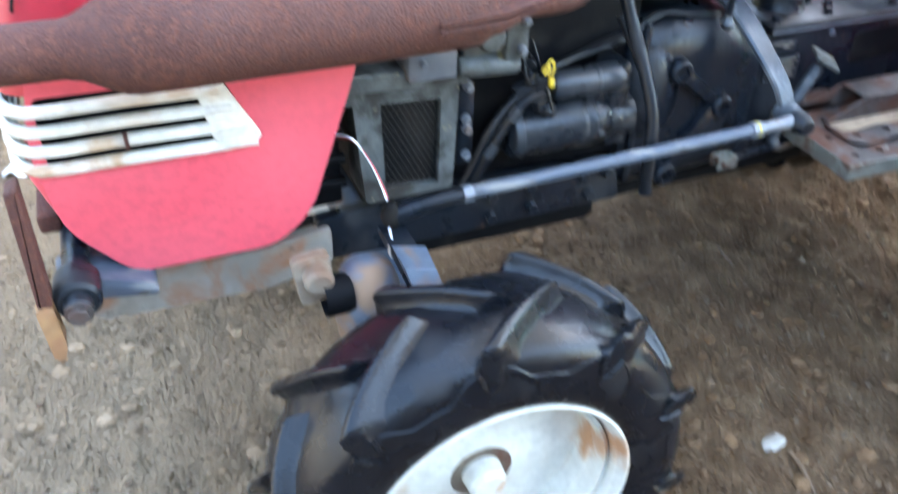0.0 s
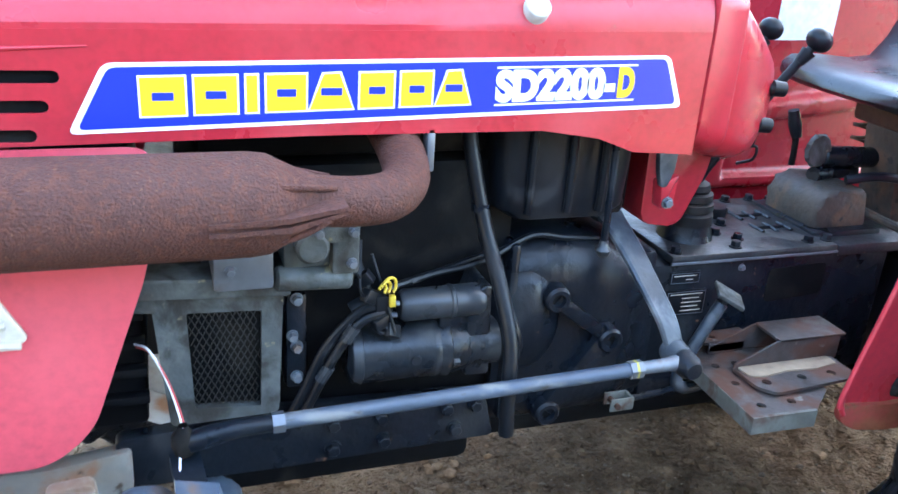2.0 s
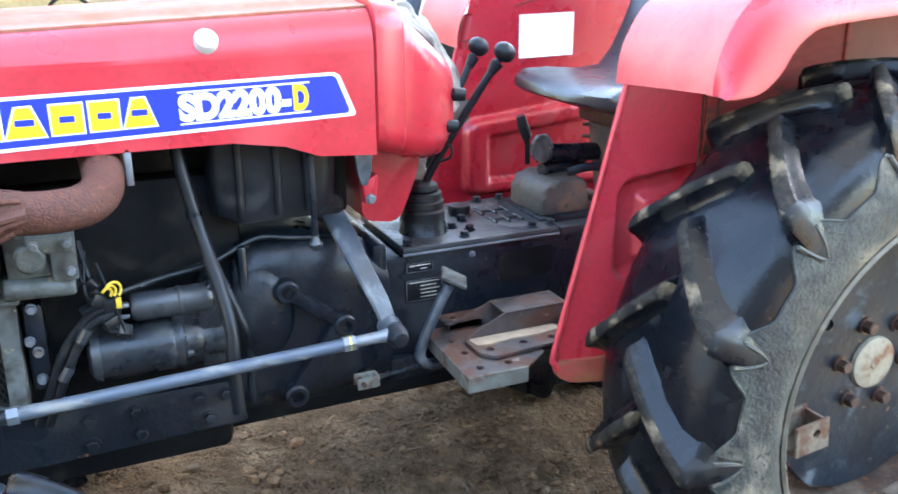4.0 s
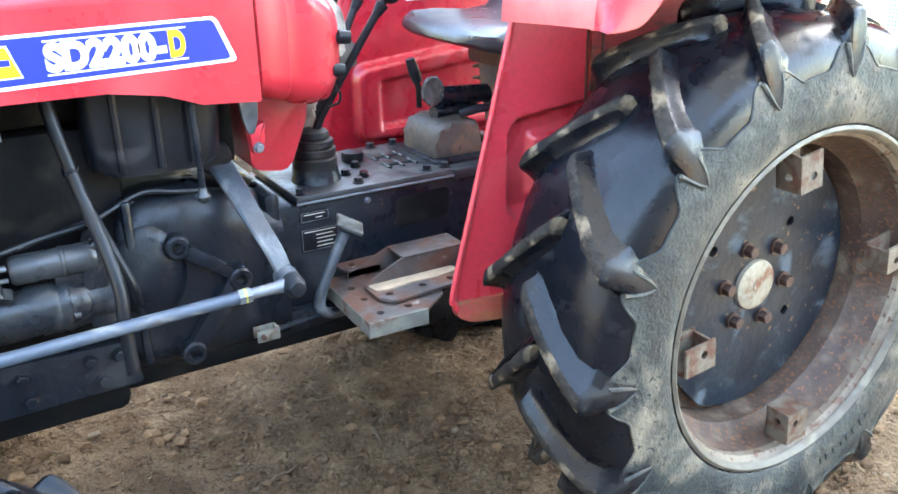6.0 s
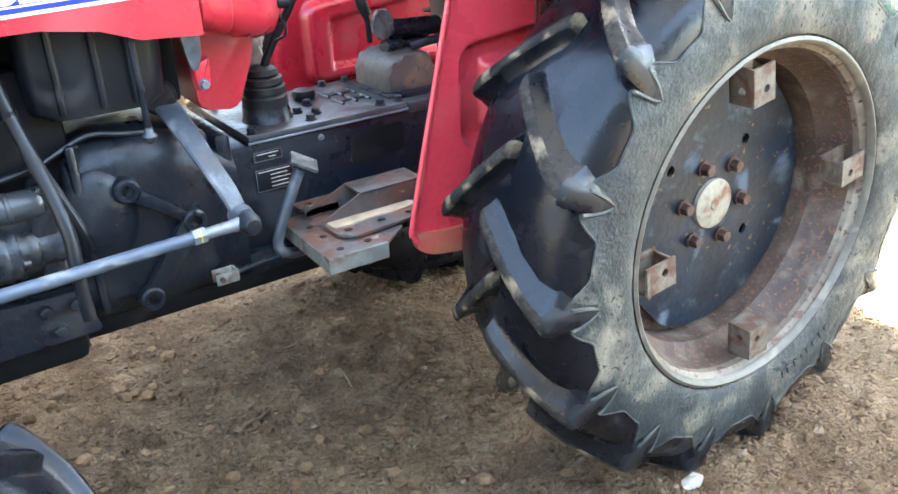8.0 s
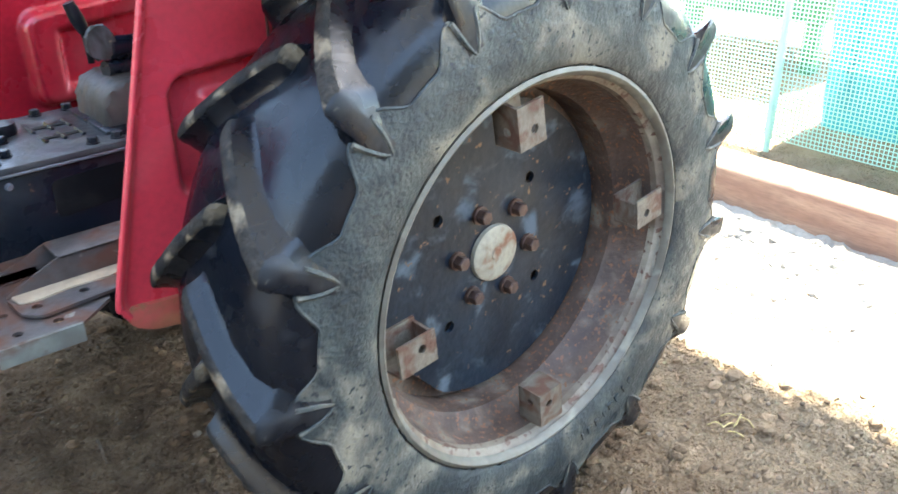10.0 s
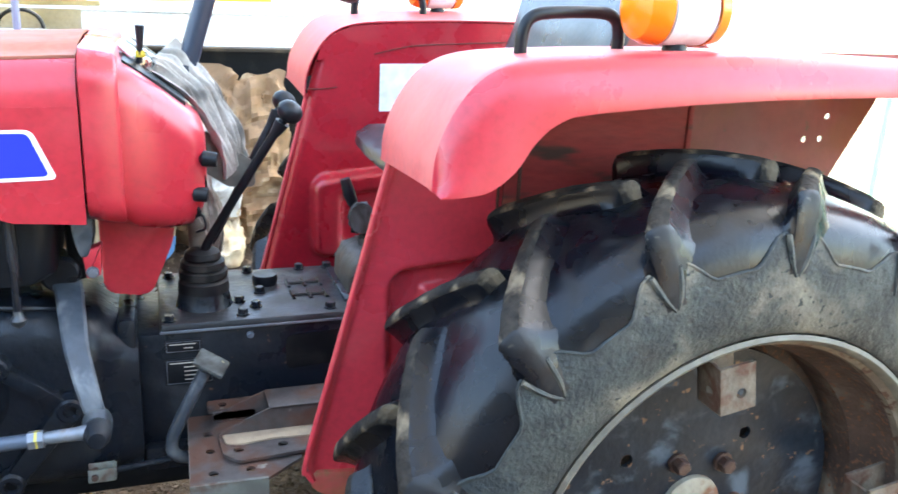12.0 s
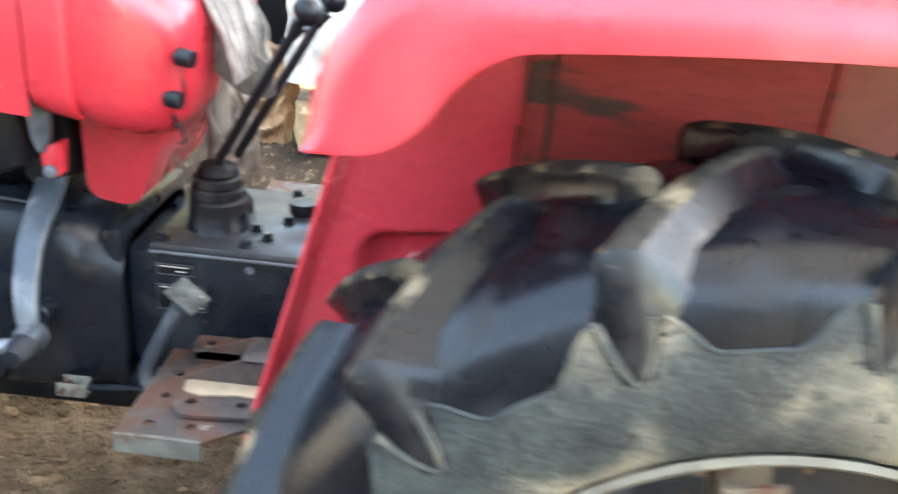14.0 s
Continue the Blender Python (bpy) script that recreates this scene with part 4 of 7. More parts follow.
    # cables
    loom = part("wiring_loom", tube([(-1.27, -0.18, 0.715), (-1.285, -0.185, 0.73), (-1.30, -0.17, 0.77), (-1.31, -0.14, 0.82)], 0.005, 8), BLACK, tractor, "black wiring loom with yellow tags")
    part("cable", tube([(-1.265, -0.19, 0.722), (-1.30, -0.19, 0.72), (-1.345, -0.185, 0.67), (-1.375, -0.18, 0.60), (-1.40, -0.175, 0.545)], 0.0075, 10), BLACK, loom)
    part("cable", tube([(-1.27, -0.18, 0.742), (-1.20, -0.16, 0.750), (-1.12, -0.15, 0.76), (-1.04, -0.13, 0.785), (-0.98, -0.12, 0.775), (-0.90, -0.1, 0.76)], 0.0048, 8), BLACK, loom)
    part("cable", tube([(-1.23, -0.17, 0.745), (-1.14, -0.13, 0.752), (-1.05, -0.12, 0.77)], 0.004, 8), BLACK, loom)
    for k, (dx, rr) in enumerate(((0.0, 0.013), (-0.005, 0.010), (-0.009, 0.008))):
        ring = [(-1.27 + dx + rr * 0.9 * math.cos(a), -0.205 + 0.008 * math.cos(a), 0.757 + dx * 0.4 + rr * math.sin(a)) for a in np.linspace(-0.9, 2.5, 10)]
        part("yellow_tape", tube(ring, 0.0021, 8, None, 2), YELLOW, loom, "yellow tape on the loom")
    part("yellow_tape", box((-1.268, -0.206, 0.728), (-1.260, -0.198, 0.744), 0.001), YELLOW, loom)
    part("connector", box((-1.285, -0.2, 0.715), (-1.262, -0.18, 0.742), 0.003), BLACK, loom)
    rnd = random.Random(17)
    for k, (x, y, z) in enumerate(((-1.292, -0.195, 0.742), (-1.300, -0.19, 0.765), (-1.278, -0.2, 0.705), (-1.262, -0.2, 0.690), (-1.305, -0.185, 0.725))):
        m = Matrix.Translation((x, y, z)) @ Euler((rnd.uniform(-0.6, 0.6), rnd.uniform(-0.8, 0.8), rnd.uniform(-0.6, 0.6))).to_matrix().to_4x4()
        part("connector", box((-0.012, -0.007, -0.009), (0.012, 0.007, 0.009), 0.002, 2, None, m), BLACK, loom, "black plug connector")
        part("strand", tube([(x, y, z), (x + rnd.uniform(-0.03, 0.02), y - 0.008, z + rnd.uniform(-0.04, 0.03)), (x - 0.01, y + 0.02, z + rnd.uniform(0.03, 0.09))], 0.0022, 6), BLACK, loom)
    part("cable", tube([(-1.272, -0.196, 0.716), (-1.305, -0.198, 0.706), (-1.335, -0.192, 0.66), (-1.362, -0.186, 0.60), (-1.385, -0.18, 0.545)], 0.0068, 10), BLACK, loom, "second black battery cable")
    for x, y, z in ((-1.318, -0.199, 0.691), (-1.350, -0.19, 0.63)):
        part("sleeve", tube([(x + 0.006, y, z + 0.010), (x - 0.006, y + 0.001, z - 0.010)], 0.0088, 10, None, 1), SOLENOID, loom)
    # black tube
    hose = part("breather_hose", tube([(-1.155, -0.14, 0.97), (-1.150, -0.155, 0.92), (-1.135, -0.18, 0.83), (-1.118, -0.22, 0.745), (-1.110, -0.25, 0.68), (-1.113, -0.262, 0.62), (-1.113, -0.27, 0.55)], 0.0105, 12), BLACK, tractor, "black breather hose hanging beside the engine")
    part("second_hose", tube([(-1.125, -0.15, 0.80), (-1.105, -0.19, 0.735), (-1.085, -0.215, 0.67), (-1.078, -0.20, 0.63)], 0.0065, 10), BLACK, hose)
    part("clip", lathe([(-0.006, 0.0125), (0.006, 0.0125)], (-1.139, -0.172, 0.85), "z", 12), IRON, hose)
    # thin red and white wire with a plug
    wire = part("loose_wire", tube([(-1.585, -0.17, 0.69), (-1.568, -0.2, 0.695), (-1.548, -0.225, 0.66), (-1.535, -0.25, 0.61), (-1.54, -0.27, 0.585), (-1.542, -0.29, 0.57)], 0.0016, 8), DECAL_WHITE, tractor, "loose white and red wire with a plug")
    part("red_strand", tube([(-1.583, -0.172, 0.687), (-1.565, -0.203, 0.691), (-1.545, -0.228, 0.656), (-1.532, -0.252, 0.607), (-1.537, -0.272, 0.583)], 0.0014, 8), plain("red_wire", (0.35, 0.02, 0.02), 0.4), wire)
    part("plug", box((-1.549, -0.299, 0.551), (-1.535, -0.286, 0.573), 0.003), CREAM, wire, "white plastic plug")
    # dark tank below the hood
    tank = part("fuel_tank", loft([[(x, y, z) for x, y in rrect(x0, x1, -0.16, 0.2, 0.03, 4)] for z, x0, x1 in ((0.822, -1.085, -0.925), (0.835, -1.105, -0.905), (0.90, -1.11, -0.90), (1.05, -1.11, -0.90))]), BLACK, tractor, "black tank under the hood")
    for x in (-1.065, -1.005, -0.955):
        part("rib", tube([(x, -0.162, 0.832), (x, -0.1645, 0.86), (x, -0.1645, 0.97)], 0.006, 8), BLACK, tank)
    part("drain_rod", tube([(-0.957, -0.19, 0.95), (-0.955, -0.19, 0.85), (-0.955, -0.19, 0.79)], 0.0055, 8), IRON, tractor, "thin drain tap rod")
    part("drain_tap", lathe([(-0.014, 0.004), (-0.008, 0.010), (-0.002, 0.012), (0.004, 0.007), (0.012, 0.006)], (-0.955, -0.19, 0.785), "z", 14), SOLENOID, tractor, "small metal drain tap")
    part("bulkhead", box((-0.895, -0.09, 0.80), (-0.865, my(-0.09), 1.1), 0.01), IRON_AND_SHADE, tractor)


build_engine()


# frame rails, bell housing, gearbox
def build_chassis():
    rail = part("frame_rail", prism(round_poly([(-1.62, 0.54), (-1.40, 0.555), (-1.10, 0.548), (-1.08, 0.467), (-1.40, 0.462), (-1.62, 0.462)], 0.01, 3), -0.155, -0.13, "y", 0.003), IRON, tractor, "dark painted frame rail with bolts")
    part("frame_rail", prism(round_poly([(-1.70, 0.555), (-1.10, 0.548), (-1.08, 0.467), (-1.70, 0.468)], 0.01, 3), my(-0.13), my(-0.155), "y", 0.003), IRON, tractor)
    for x, z in ((-1.33, 0.525), (-1.26, 0.527), (-1.16, 0.528), (-1.33, 0.484), (-1.255, 0.487), (-1.145, 0.490), (-1.115, 0.528)):
        part("bolt", hexbolt((x, -0.155, z), (0, -1, 0), 0.0095, 0.012), IRON, rail)
    part("front_rail", prism(round_poly([(-1.985, 0.51), (-1.93, 0.52), (-1.70, 0.515), (-1.60, 0.53), (-1.60, 0.466), (-1.70, 0.442), (-1.95, 0.448)], 0.01, 3), -0.165, -0.14, "y", 0.003), surf("worn_pale_rusty_rail", (0.30, 0.30, 0.28), (0.22, 0.19, 0.155), 9, (0.45, 0.65), 0.2, 0.25, 60, wear=(0.26, 0.13, 0.07), wear_at=0.54, wear_scale=12, speck=(0.07, 0.045, 0.03), speck_at=0.68, speck_scale=40), tractor, "worn grey front rail with rust")
    # engine sump
    part("sump", box((-1.50, -0.12, 0.40), (-1.10, my(-0.12), 0.51), 0.02), IRON_AND_SHADE, tractor, "black oil sump")
    # Black box added for the shaded underside of the bell housing
    part("underside_shade", box((-1.13, -0.10, 0.425), (-0.62, my(-0.10), 0.462), 0.01), IRON_AND_SHADE, tractor, "black box for the shaded underside below the bell housing")
    # bell housing
    def bell_ring(x, half, z0, z1, r):
        return [(x, C + a, b) for a, b in rrect(-half, half, z0, z1, r, 7)]
    stations = smooth_path([(-1.085, 0.170, 0.760), (-1.07, 0.176, 0.772), (-1.02, 0.178, 0.786), (-0.94, 0.177, 0.780), (-0.87, 0.172, 0.758), (-0.835, 0.158, 0.735), (-0.80, 0.150, 0.715)], 4)
    bell = part("bell_housing", loft([bell_ring(x, h, 0.452, z, 0.075) for x, h, z in stations]), IRON, tractor, "dark grey cast bell housing", 0.9)
    bulge = bmesh.new()
    bmesh.ops.create_uvsphere(bulge, u_segments=24, v_segments=16, radius=1)
    bmesh.ops.transform(bulge, matrix=Matrix.Translation((-1.040, -0.126, 0.650)) @ Matrix.Diagonal((0.062, 0.036, 0.088, 1)), verts=bulge.verts)
    part("bulge", bulge, IRON, bell)
    rib = [(-1.0, 0.693), (-0.902, 0.615), (-0.995, 0.498)]
    for (x0, z0), (x1, z1), w0, w1 in ((rib[0], rib[1], 0.013, 0.010), (rib[1], rib[2], 0.020, 0.015)):
        d = Vector((x1 - x0, z1 - z0)).normalized()
        nx, nz = -d.y, d.x
        strap = [(x0 + nx * w0, z0 + nz * w0), (x1 + nx * w1, z1 + nz * w1), (x1 - nx * w1, z1 - nz * w1), (x0 - nx * w0, z0 - nz * w0)]
        part("rib", prism(strap, -0.161, -0.12, "y", 0.006), IRON, bell)
    for x, z in rib:
        lug = part("eye", lathe([(-0.160, 0.009), (-0.167, 0.011), (-0.167, 0.017), (-0.163, 0.0205), (-0.12, 0.024)], (x, 0, z), "y", 20), IRON, bell, "cast eye with a bolt hole")
        # Black disc closes the bore and stands for the shade in it
        part("hole", lathe([(-0.1585, 0), (-0.1585, 0.0105)], (x, 0, z), "y", 12), IRON_AND_SHADE, lug)
    # gearbox
    gear = part("gearbox", box((-0.815, -0.083, 0.452), (-0.30, my(-0.083), 0.698), 0.012), IRON, tractor, "dark grey cast gearbox")
    part("flange", box((-0.83, -0.105, 0.47), (-0.80, my(-0.105), 0.735), 0.01), IRON, gear)
    part("lower_ledge", box((-0.80, -0.105, 0.455), (-0.40, -0.07, 0.50), 0.008), IRON, gear)
    # Thin black plate painted on as the shade of a side recess
    part("recess_shade", prism(round_poly([(-0.56, 0.675), (-0.44, 0.68), (-0.44, 0.62), (-0.56, 0.612)], 0.012, 3), -0.0845, -0.0822), IRON_AND_SHADE, gear)
    cover = part("top_cover", box((-0.765, -0.092, 0.699), (-0.43, my(-0.092), 0.716), 0.006), IRON_DUST_SHEEN, gear, "dark gearbox top cover with raised marks")
    part("rear_cover", box((-0.425, -0.088, 0.690), (-0.20, my(-0.088), 0.712), 0.006), IRON_DUST_SHEEN, gear)
    for x, y in ((-0.75, -0.075), (-0.63, -0.07), (-0.63, -0.01), (-0.605, -0.04), (-0.59, 0.03), (-0.48, -0.07), (-0.50, 0.145), (-0.60, 0.145), (-0.445, 0.145), (-0.745, 0.14), (-0.44, -0.07), (-0.40, 0.0), (-0.41, 0.13)):
        part("bolt", hexbolt((x, y, 0.715), (0, 0, 1), 0.0085, 0.012), IRON, cover)
    part("filler_cap", lathe([(0, 0.022), (0.012, 0.024), (0.02, 0.022), (0.022, 0)], (-0.575, 0.075, 0.715), "z", 18), BLACK, cover, "black filler cap")
    for k in range(2):
        y0 = 0.0 + 0.062 * k
        part("shift_mark", tube([(-0.535, y0, 0.717), (-0.475, y0, 0.717)], 0.0035, 6, None, 1), IRON, cover)
        for dx in (-0.535, -0.505, -0.475):
            part("shift_mark", tube([(dx, y0 - 0.02, 0.717), (dx, y0 + 0.02, 0.717)], 0.0035, 6, None, 1), IRON, cover)
    part("cover_seam", box((-0.766, -0.0935, 0.6995), (-0.43, -0.0885, 0.7045), 0.0015), STEEL, cover)
    # data plates, unreadable writing as bars
    for x0, x1, z0, z1, rows_n in ((-0.759, -0.701, 0.662, 0.684, 2), (-0.760, -0.683, 0.604, 0.650, 5)):
        pl = part("data_plate", box((x0, -0.0865, z0), (x1, -0.083, z1), 0.001), BLACK, gear, "black data plate with pale rows")
        part("plate_border", holed([(x0 + 0.002, z0 + 0.002), (x1 - 0.002, z0 + 0.002), (x1 - 0.002, z1 - 0.002), (x0 + 0.002, z1 - 0.002)],
             [[(x0 + 0.003, z0 + 0.003), (x0 + 0.003, z1 - 0.003), (x1 - 0.003, z1 - 0.003), (x1 - 0.003, z0 + 0.003)]], lambda x, z: (x, -0.0870, z), lambda x, z: (x, -0.0862, z)), STEEL, pl)
        for k in range(rows_n):
            z = z1 - 0.006 - k * (z1 - z0 - 0.008) / rows_n
            a = x0 + 0.007 if k == 0 else x0 + 0.03
            part("bar", box((a, -0.0870, z - 0.0016), (x1 - 0.008 - 0.006 * (k % 2), -0.0862, z)), CREAM, pl)
    part("side_screw", hexbolt((-0.62, -0.083, 0.683), (0, -1, 0), 0.005, 0.006), STEEL, gear)
    # hydraulic block behind the cover
    hyd = part("hydraulic_block", prism(round_poly([(-0.44, 0.712), (-0.435, 0.768), (-0.41, 0.790), (-0.33, 0.790), (-0.315, 0.712)], 0.014, 3), -0.03, 0.11, "y", 0.010), RUST_DULL, tractor, "rusty grey hydraulic valve block")
    part("socket", lathe([(-0.023, 0.016), (-0.028, 0.014), (-0.028, 0.008), (-0.02, 0.007), (-0.02, 0)], (-0.365, 0, 0.752), "y", 16), IRON, hyd)
    part("base", box((-0.45, -0.05, 0.706), (-0.30, 0.13, 0.722), 0.004), IRON, hyd)
    part("rear_axle", box((-0.22, my(-0.2), 0.40), (0.16, -0.2 + 0.0, 0.66), 0.03), IRON, tractor, "dark cast rear axle housing")
    part("half_axle", cyl((-0.01, -0.485, 0.52), (-0.01, my(-0.485), 0.52), 0.045, 20), IRON, tractor)


build_chassis()


# steering link, pitman arm, pedal, step
def build_links():
    link = part("drag_link", tube([(-1.425, -0.272, 0.6185), (-0.935, -0.287, 0.641)], 0.0102, 16, None, 1), BLUESTEEL, tractor, "blue-grey steel steering rod")
    part("lock_nut", tube([(-0.945, -0.2867, 0.6405), (-0.925, -0.2873, 0.6415)], 0.013, 6, None, 1), STEEL, link)
    part("paint_mark", tube([(-0.936, -0.2868, 0.641), (-0.932, -0.2872, 0.6412)], 0.0131, 6, None, 1), plain("dull_yellow_paint", (0.42, 0.36, 0.06), 0.6), link)
    part("rod_end", tube([(-0.925, -0.287, 0.6415), (-0.885, -0.288, 0.643), (-0.86, -0.288, 0.644)], [0.009, 0.010, 0.013], 12, None, 1), STEEL, link)
    joint = part("ball_joint", lathe([(-0.315, 0.0), (-0.314, 0.012), (-0.311, 0.0145), (-0.305, 0.0155), (-0.300, 0.0185), (-0.275, 0.0195), (-0.262, 0.015)], (-0.856, 0, 0.642), "y", 22), IRON, link, "dark rubber-capped ball joint")
    part("front_nut", tube([(-1.43, -0.272, 0.618), (-1.415, -0.2725, 0.6187)], 0.0135, 6, None, 1), STEEL, link)
    part("front_rod_end", tube([(-1.428, -0.272, 0.618), (-1.47, -0.271, 0.616), (-1.51, -0.268, 0.607), (-1.53, -0.262, 0.598)], [0.011, 0.012, 0.014, 0.013], 12), IRON, link)
    part("front_joint", lathe([(-0.018, 0.0), (-0.016, 0.011), (-0.004, 0.015), (0.010, 0.014), (0.018, 0.008), (0.024, 0.006)], (-1.535, -0.262, 0.600), "z", 20), IRON_AND_SHADE, link)
    part("steering_arm", loft([[(x + a, y, z + b) for a, b in ((-0.018, -0.007), (0.018, -0.007), (0.018, 0.007), (-0.018, 0.007))] for x, y, z in ((-1.535, -0.255, 0.573), (-1.53, -0.30, 0.566), (-1.515, -0.36, 0.52))]), IRON, link)
    # pitman arm: a flat forged bar, down and outwards
    pts = [(-0.905, -0.075, 0.815), (-0.895, -0.10, 0.795), (-0.888, -0.155, 0.765), (-0.882, -0.20, 0.735), (-0.868, -0.245, 0.69), (-0.858, -0.262, 0.652)]
    path = smooth_path(pts, 4)
    loops = []
    for i, p in enumerate(path):
        d = (path[min(i + 1, len(path) - 1)] - path[max(i - 1, 0)]).normalized()
        side = Vector((1, 0, 0)) - d * d.x
        side.normalize()
        nrm = d.cross(side)
        f = i / (len(path) - 1)
        w, h = 0.023 - 0.0095 * f, 0.006
        loops.append([p + side * w * a + nrm * h * b for a, b in ((-1, -0.5), (-0.8, -1), (0.8, -1), (1, -0.5), (1, 0.5), (0.8, 1), (-0.8, 1), (-1, 0.5))])
    arm = part("pitman_arm", loft(loops), PITMAN, tractor, "worn bare steel pitman arm")
    part("arm_eye", lathe([(-0.283, 0.010), (-0.283, 0.018), (-0.262, 0.021), (-0.250, 0.018)], (-0.857, 0, 0.645), "y", 18), PITMAN, arm)
    part("shaft_boss", cyl((-0.905, -0.05, 0.815), (-0.905, -0.10, 0.815), 0.03, 18, None, 0.005), IRON, arm)
    # clutch pedal
    pedal = part("clutch_pedal", tube([(-0.70, -0.150, 0.655), (-0.718, -0.150, 0.62), (-0.745, -0.150, 0.565), (-0.757, -0.148, 0.53), (-0.752, -0.145, 0.508), (-0.735, -0.140, 0.497), (-0.71, -0.13, 0.49), (-0.66, -0.11, 0.485)], 0.0105, 12), PITMAN, tractor, "bent steel clutch pedal")
    pad = box((-0.026, -0.021, -0.004), (0.026, 0.021, 0.004), 0.003)
    bmesh.ops.transform(pad, matrix=Matrix.Translation((-0.690, -0.152, 0.668)) @ Euler((radians(12), radians(28), radians(-18))).to_matrix().to_4x4(), verts=pad.verts)
    part("pad", pad, ALU, pedal, "worn pale pedal pad")
    part("gusset", prism([(-0.705, 0.658), (-0.685, 0.668), (-0.70, 0.635)], -0.153, -0.147), PITMAN, pedal)
    # cable link along the bottom
    cable = part("brake_link", tube([(-0.846, -0.153, 0.498), (-0.80, -0.150, 0.500), (-0.70, -0.140, 0.503)], 0.0055, 8), IRON, tractor, "thin dark steel link rod")
    clevis = box((-0.885, -0.166, 0.486), (-0.845, -0.162, 0.508), 0.001)
    box((-0.885, -0.144, 0.486), (-0.845, -0.140, 0.508), 0.001, 2, clevis)
    box((-0.849, -0.165, 0.487), (-0.843, -0.141, 0.507), 0.001, 2, clevis)
    fork = part("clevis", clevis, WORN_EDGE, cable, "worn pale steel clevis")
    part("pin", cyl((-0.875, -0.172, 0.497), (-0.875, -0.136, 0.497), 0.005, 10), BOLT, fork)
    # step plate with holes and turned-down edge
    outline = [(-0.735, -0.312), (-0.622, -0.315), (-0.565, -0.27), (-0.52, -0.10), (-0.728, -0.10)]
    holes = [circle(-0.70, -0.285, 0.0075), circle(-0.645, -0.285, 0.0075), circle(-0.70, -0.165, 0.0075), circle(-0.70, -0.22, 0.007), circle(-0.66, -0.165, 0.0075)]
    step = part("step_plate", holed(outline, holes, lambda x, y: (x, y, 0.548), lambda x, y: (x, y, 0.543)), PLATE, tractor, "rusty steel foot step with bolt holes")
    part("front_flange", prism([(-0.736, -0.312), (-0.729, -0.312), (-0.723, -0.10), (-0.730, -0.10)], 0.520, 0.5475, "z"), WORN_EDGE, step)
    part("side_flange", prism([(-0.736, -0.3145), (-0.622, -0.3175), (-0.622, -0.312), (-0.736, -0.309)], 0.520, 0.5485, "z"), WORN_EDGE, step)
    # angle brackets on the step
    ang = part("step_bracket", holed(round_poly([(-0.685, -0.186), (-0.683, -0.248), (-0.662, -0.272), (-0.49, -0.258), (-0.49, -0.186)], 0.008, 3), [circle(-0.658, -0.240, 0.0078), circle(-0.589, -0.238, 0.0078), (circle(-0.53, -0.238, 0.0078))],
               lambda x, y: (x, y, 0.5565), lambda x, y: (x, y, 0.5515)), PLATE, tractor, "rusty hat-shaped bracket bolted on the step")
    part("mud", prism(round_poly([(-0.68, -0.192), (-0.676, -0.222), (-0.65, -0.227), (-0.60, -0.219), (-0.55, -0.224), (-0.50, -0.216), (-0.50, -0.192)], 0.006, 3), 0.5563, 0.5595, "z", 0.0012), MUD, ang, "dried mud on the bracket")
    for y, x0 in ((-0.1895, -0.684), (-0.1275, -0.690)):
        part("gusset", prism(round_poly([(x0, 0.552), (x0, 0.562), (-0.604, 0.597), (-0.48, 0.597), (-0.48, 0.552)], 0.004, 2), y - 0.0022, y + 0.0022, "y", 0.0008), PLATE, ang)
    part("top_flange", prism(round_poly([(-0.604, -0.1917), (-0.47, -0.1917), (-0.47, -0.1253), (-0.604, -0.1253)], 0.003, 2), 0.5935, 0.5985, "z", 0.001), PLATE, ang)
    part("back_flange", holed(round_poly([(-0.697, -0.1253), (-0.697, -0.088), (-0.60, -0.085), (-0.60, -0.1253)], 0.006, 3), [circle(-0.672, -0.106, 0.0075)], lambda x, y: (x, y, 0.5685), lambda x, y: (x, y, 0.5635)), PLATE, ang)
    part("back_leg", box((-0.690, -0.1297, 0.549), (-0.62, -0.1253, 0.5675), 0.001), PLATE, ang)
    part("support", box((-0.62, -0.12, 0.50), (-0.50, -0.08, 0.558), 0.006), IRON, ang)


build_links()


# gear levers and small controls
PLATE_GREY = surf("grimy_grey_plate", (0.15, 0.135, 0.115), (0.095, 0.084, 0.072), 14.0, (0.45, 0.65), 0.15, 0.25, 80, wear=(0.24, 0.215, 0.18), wear_at=0.62, wear_scale=20)


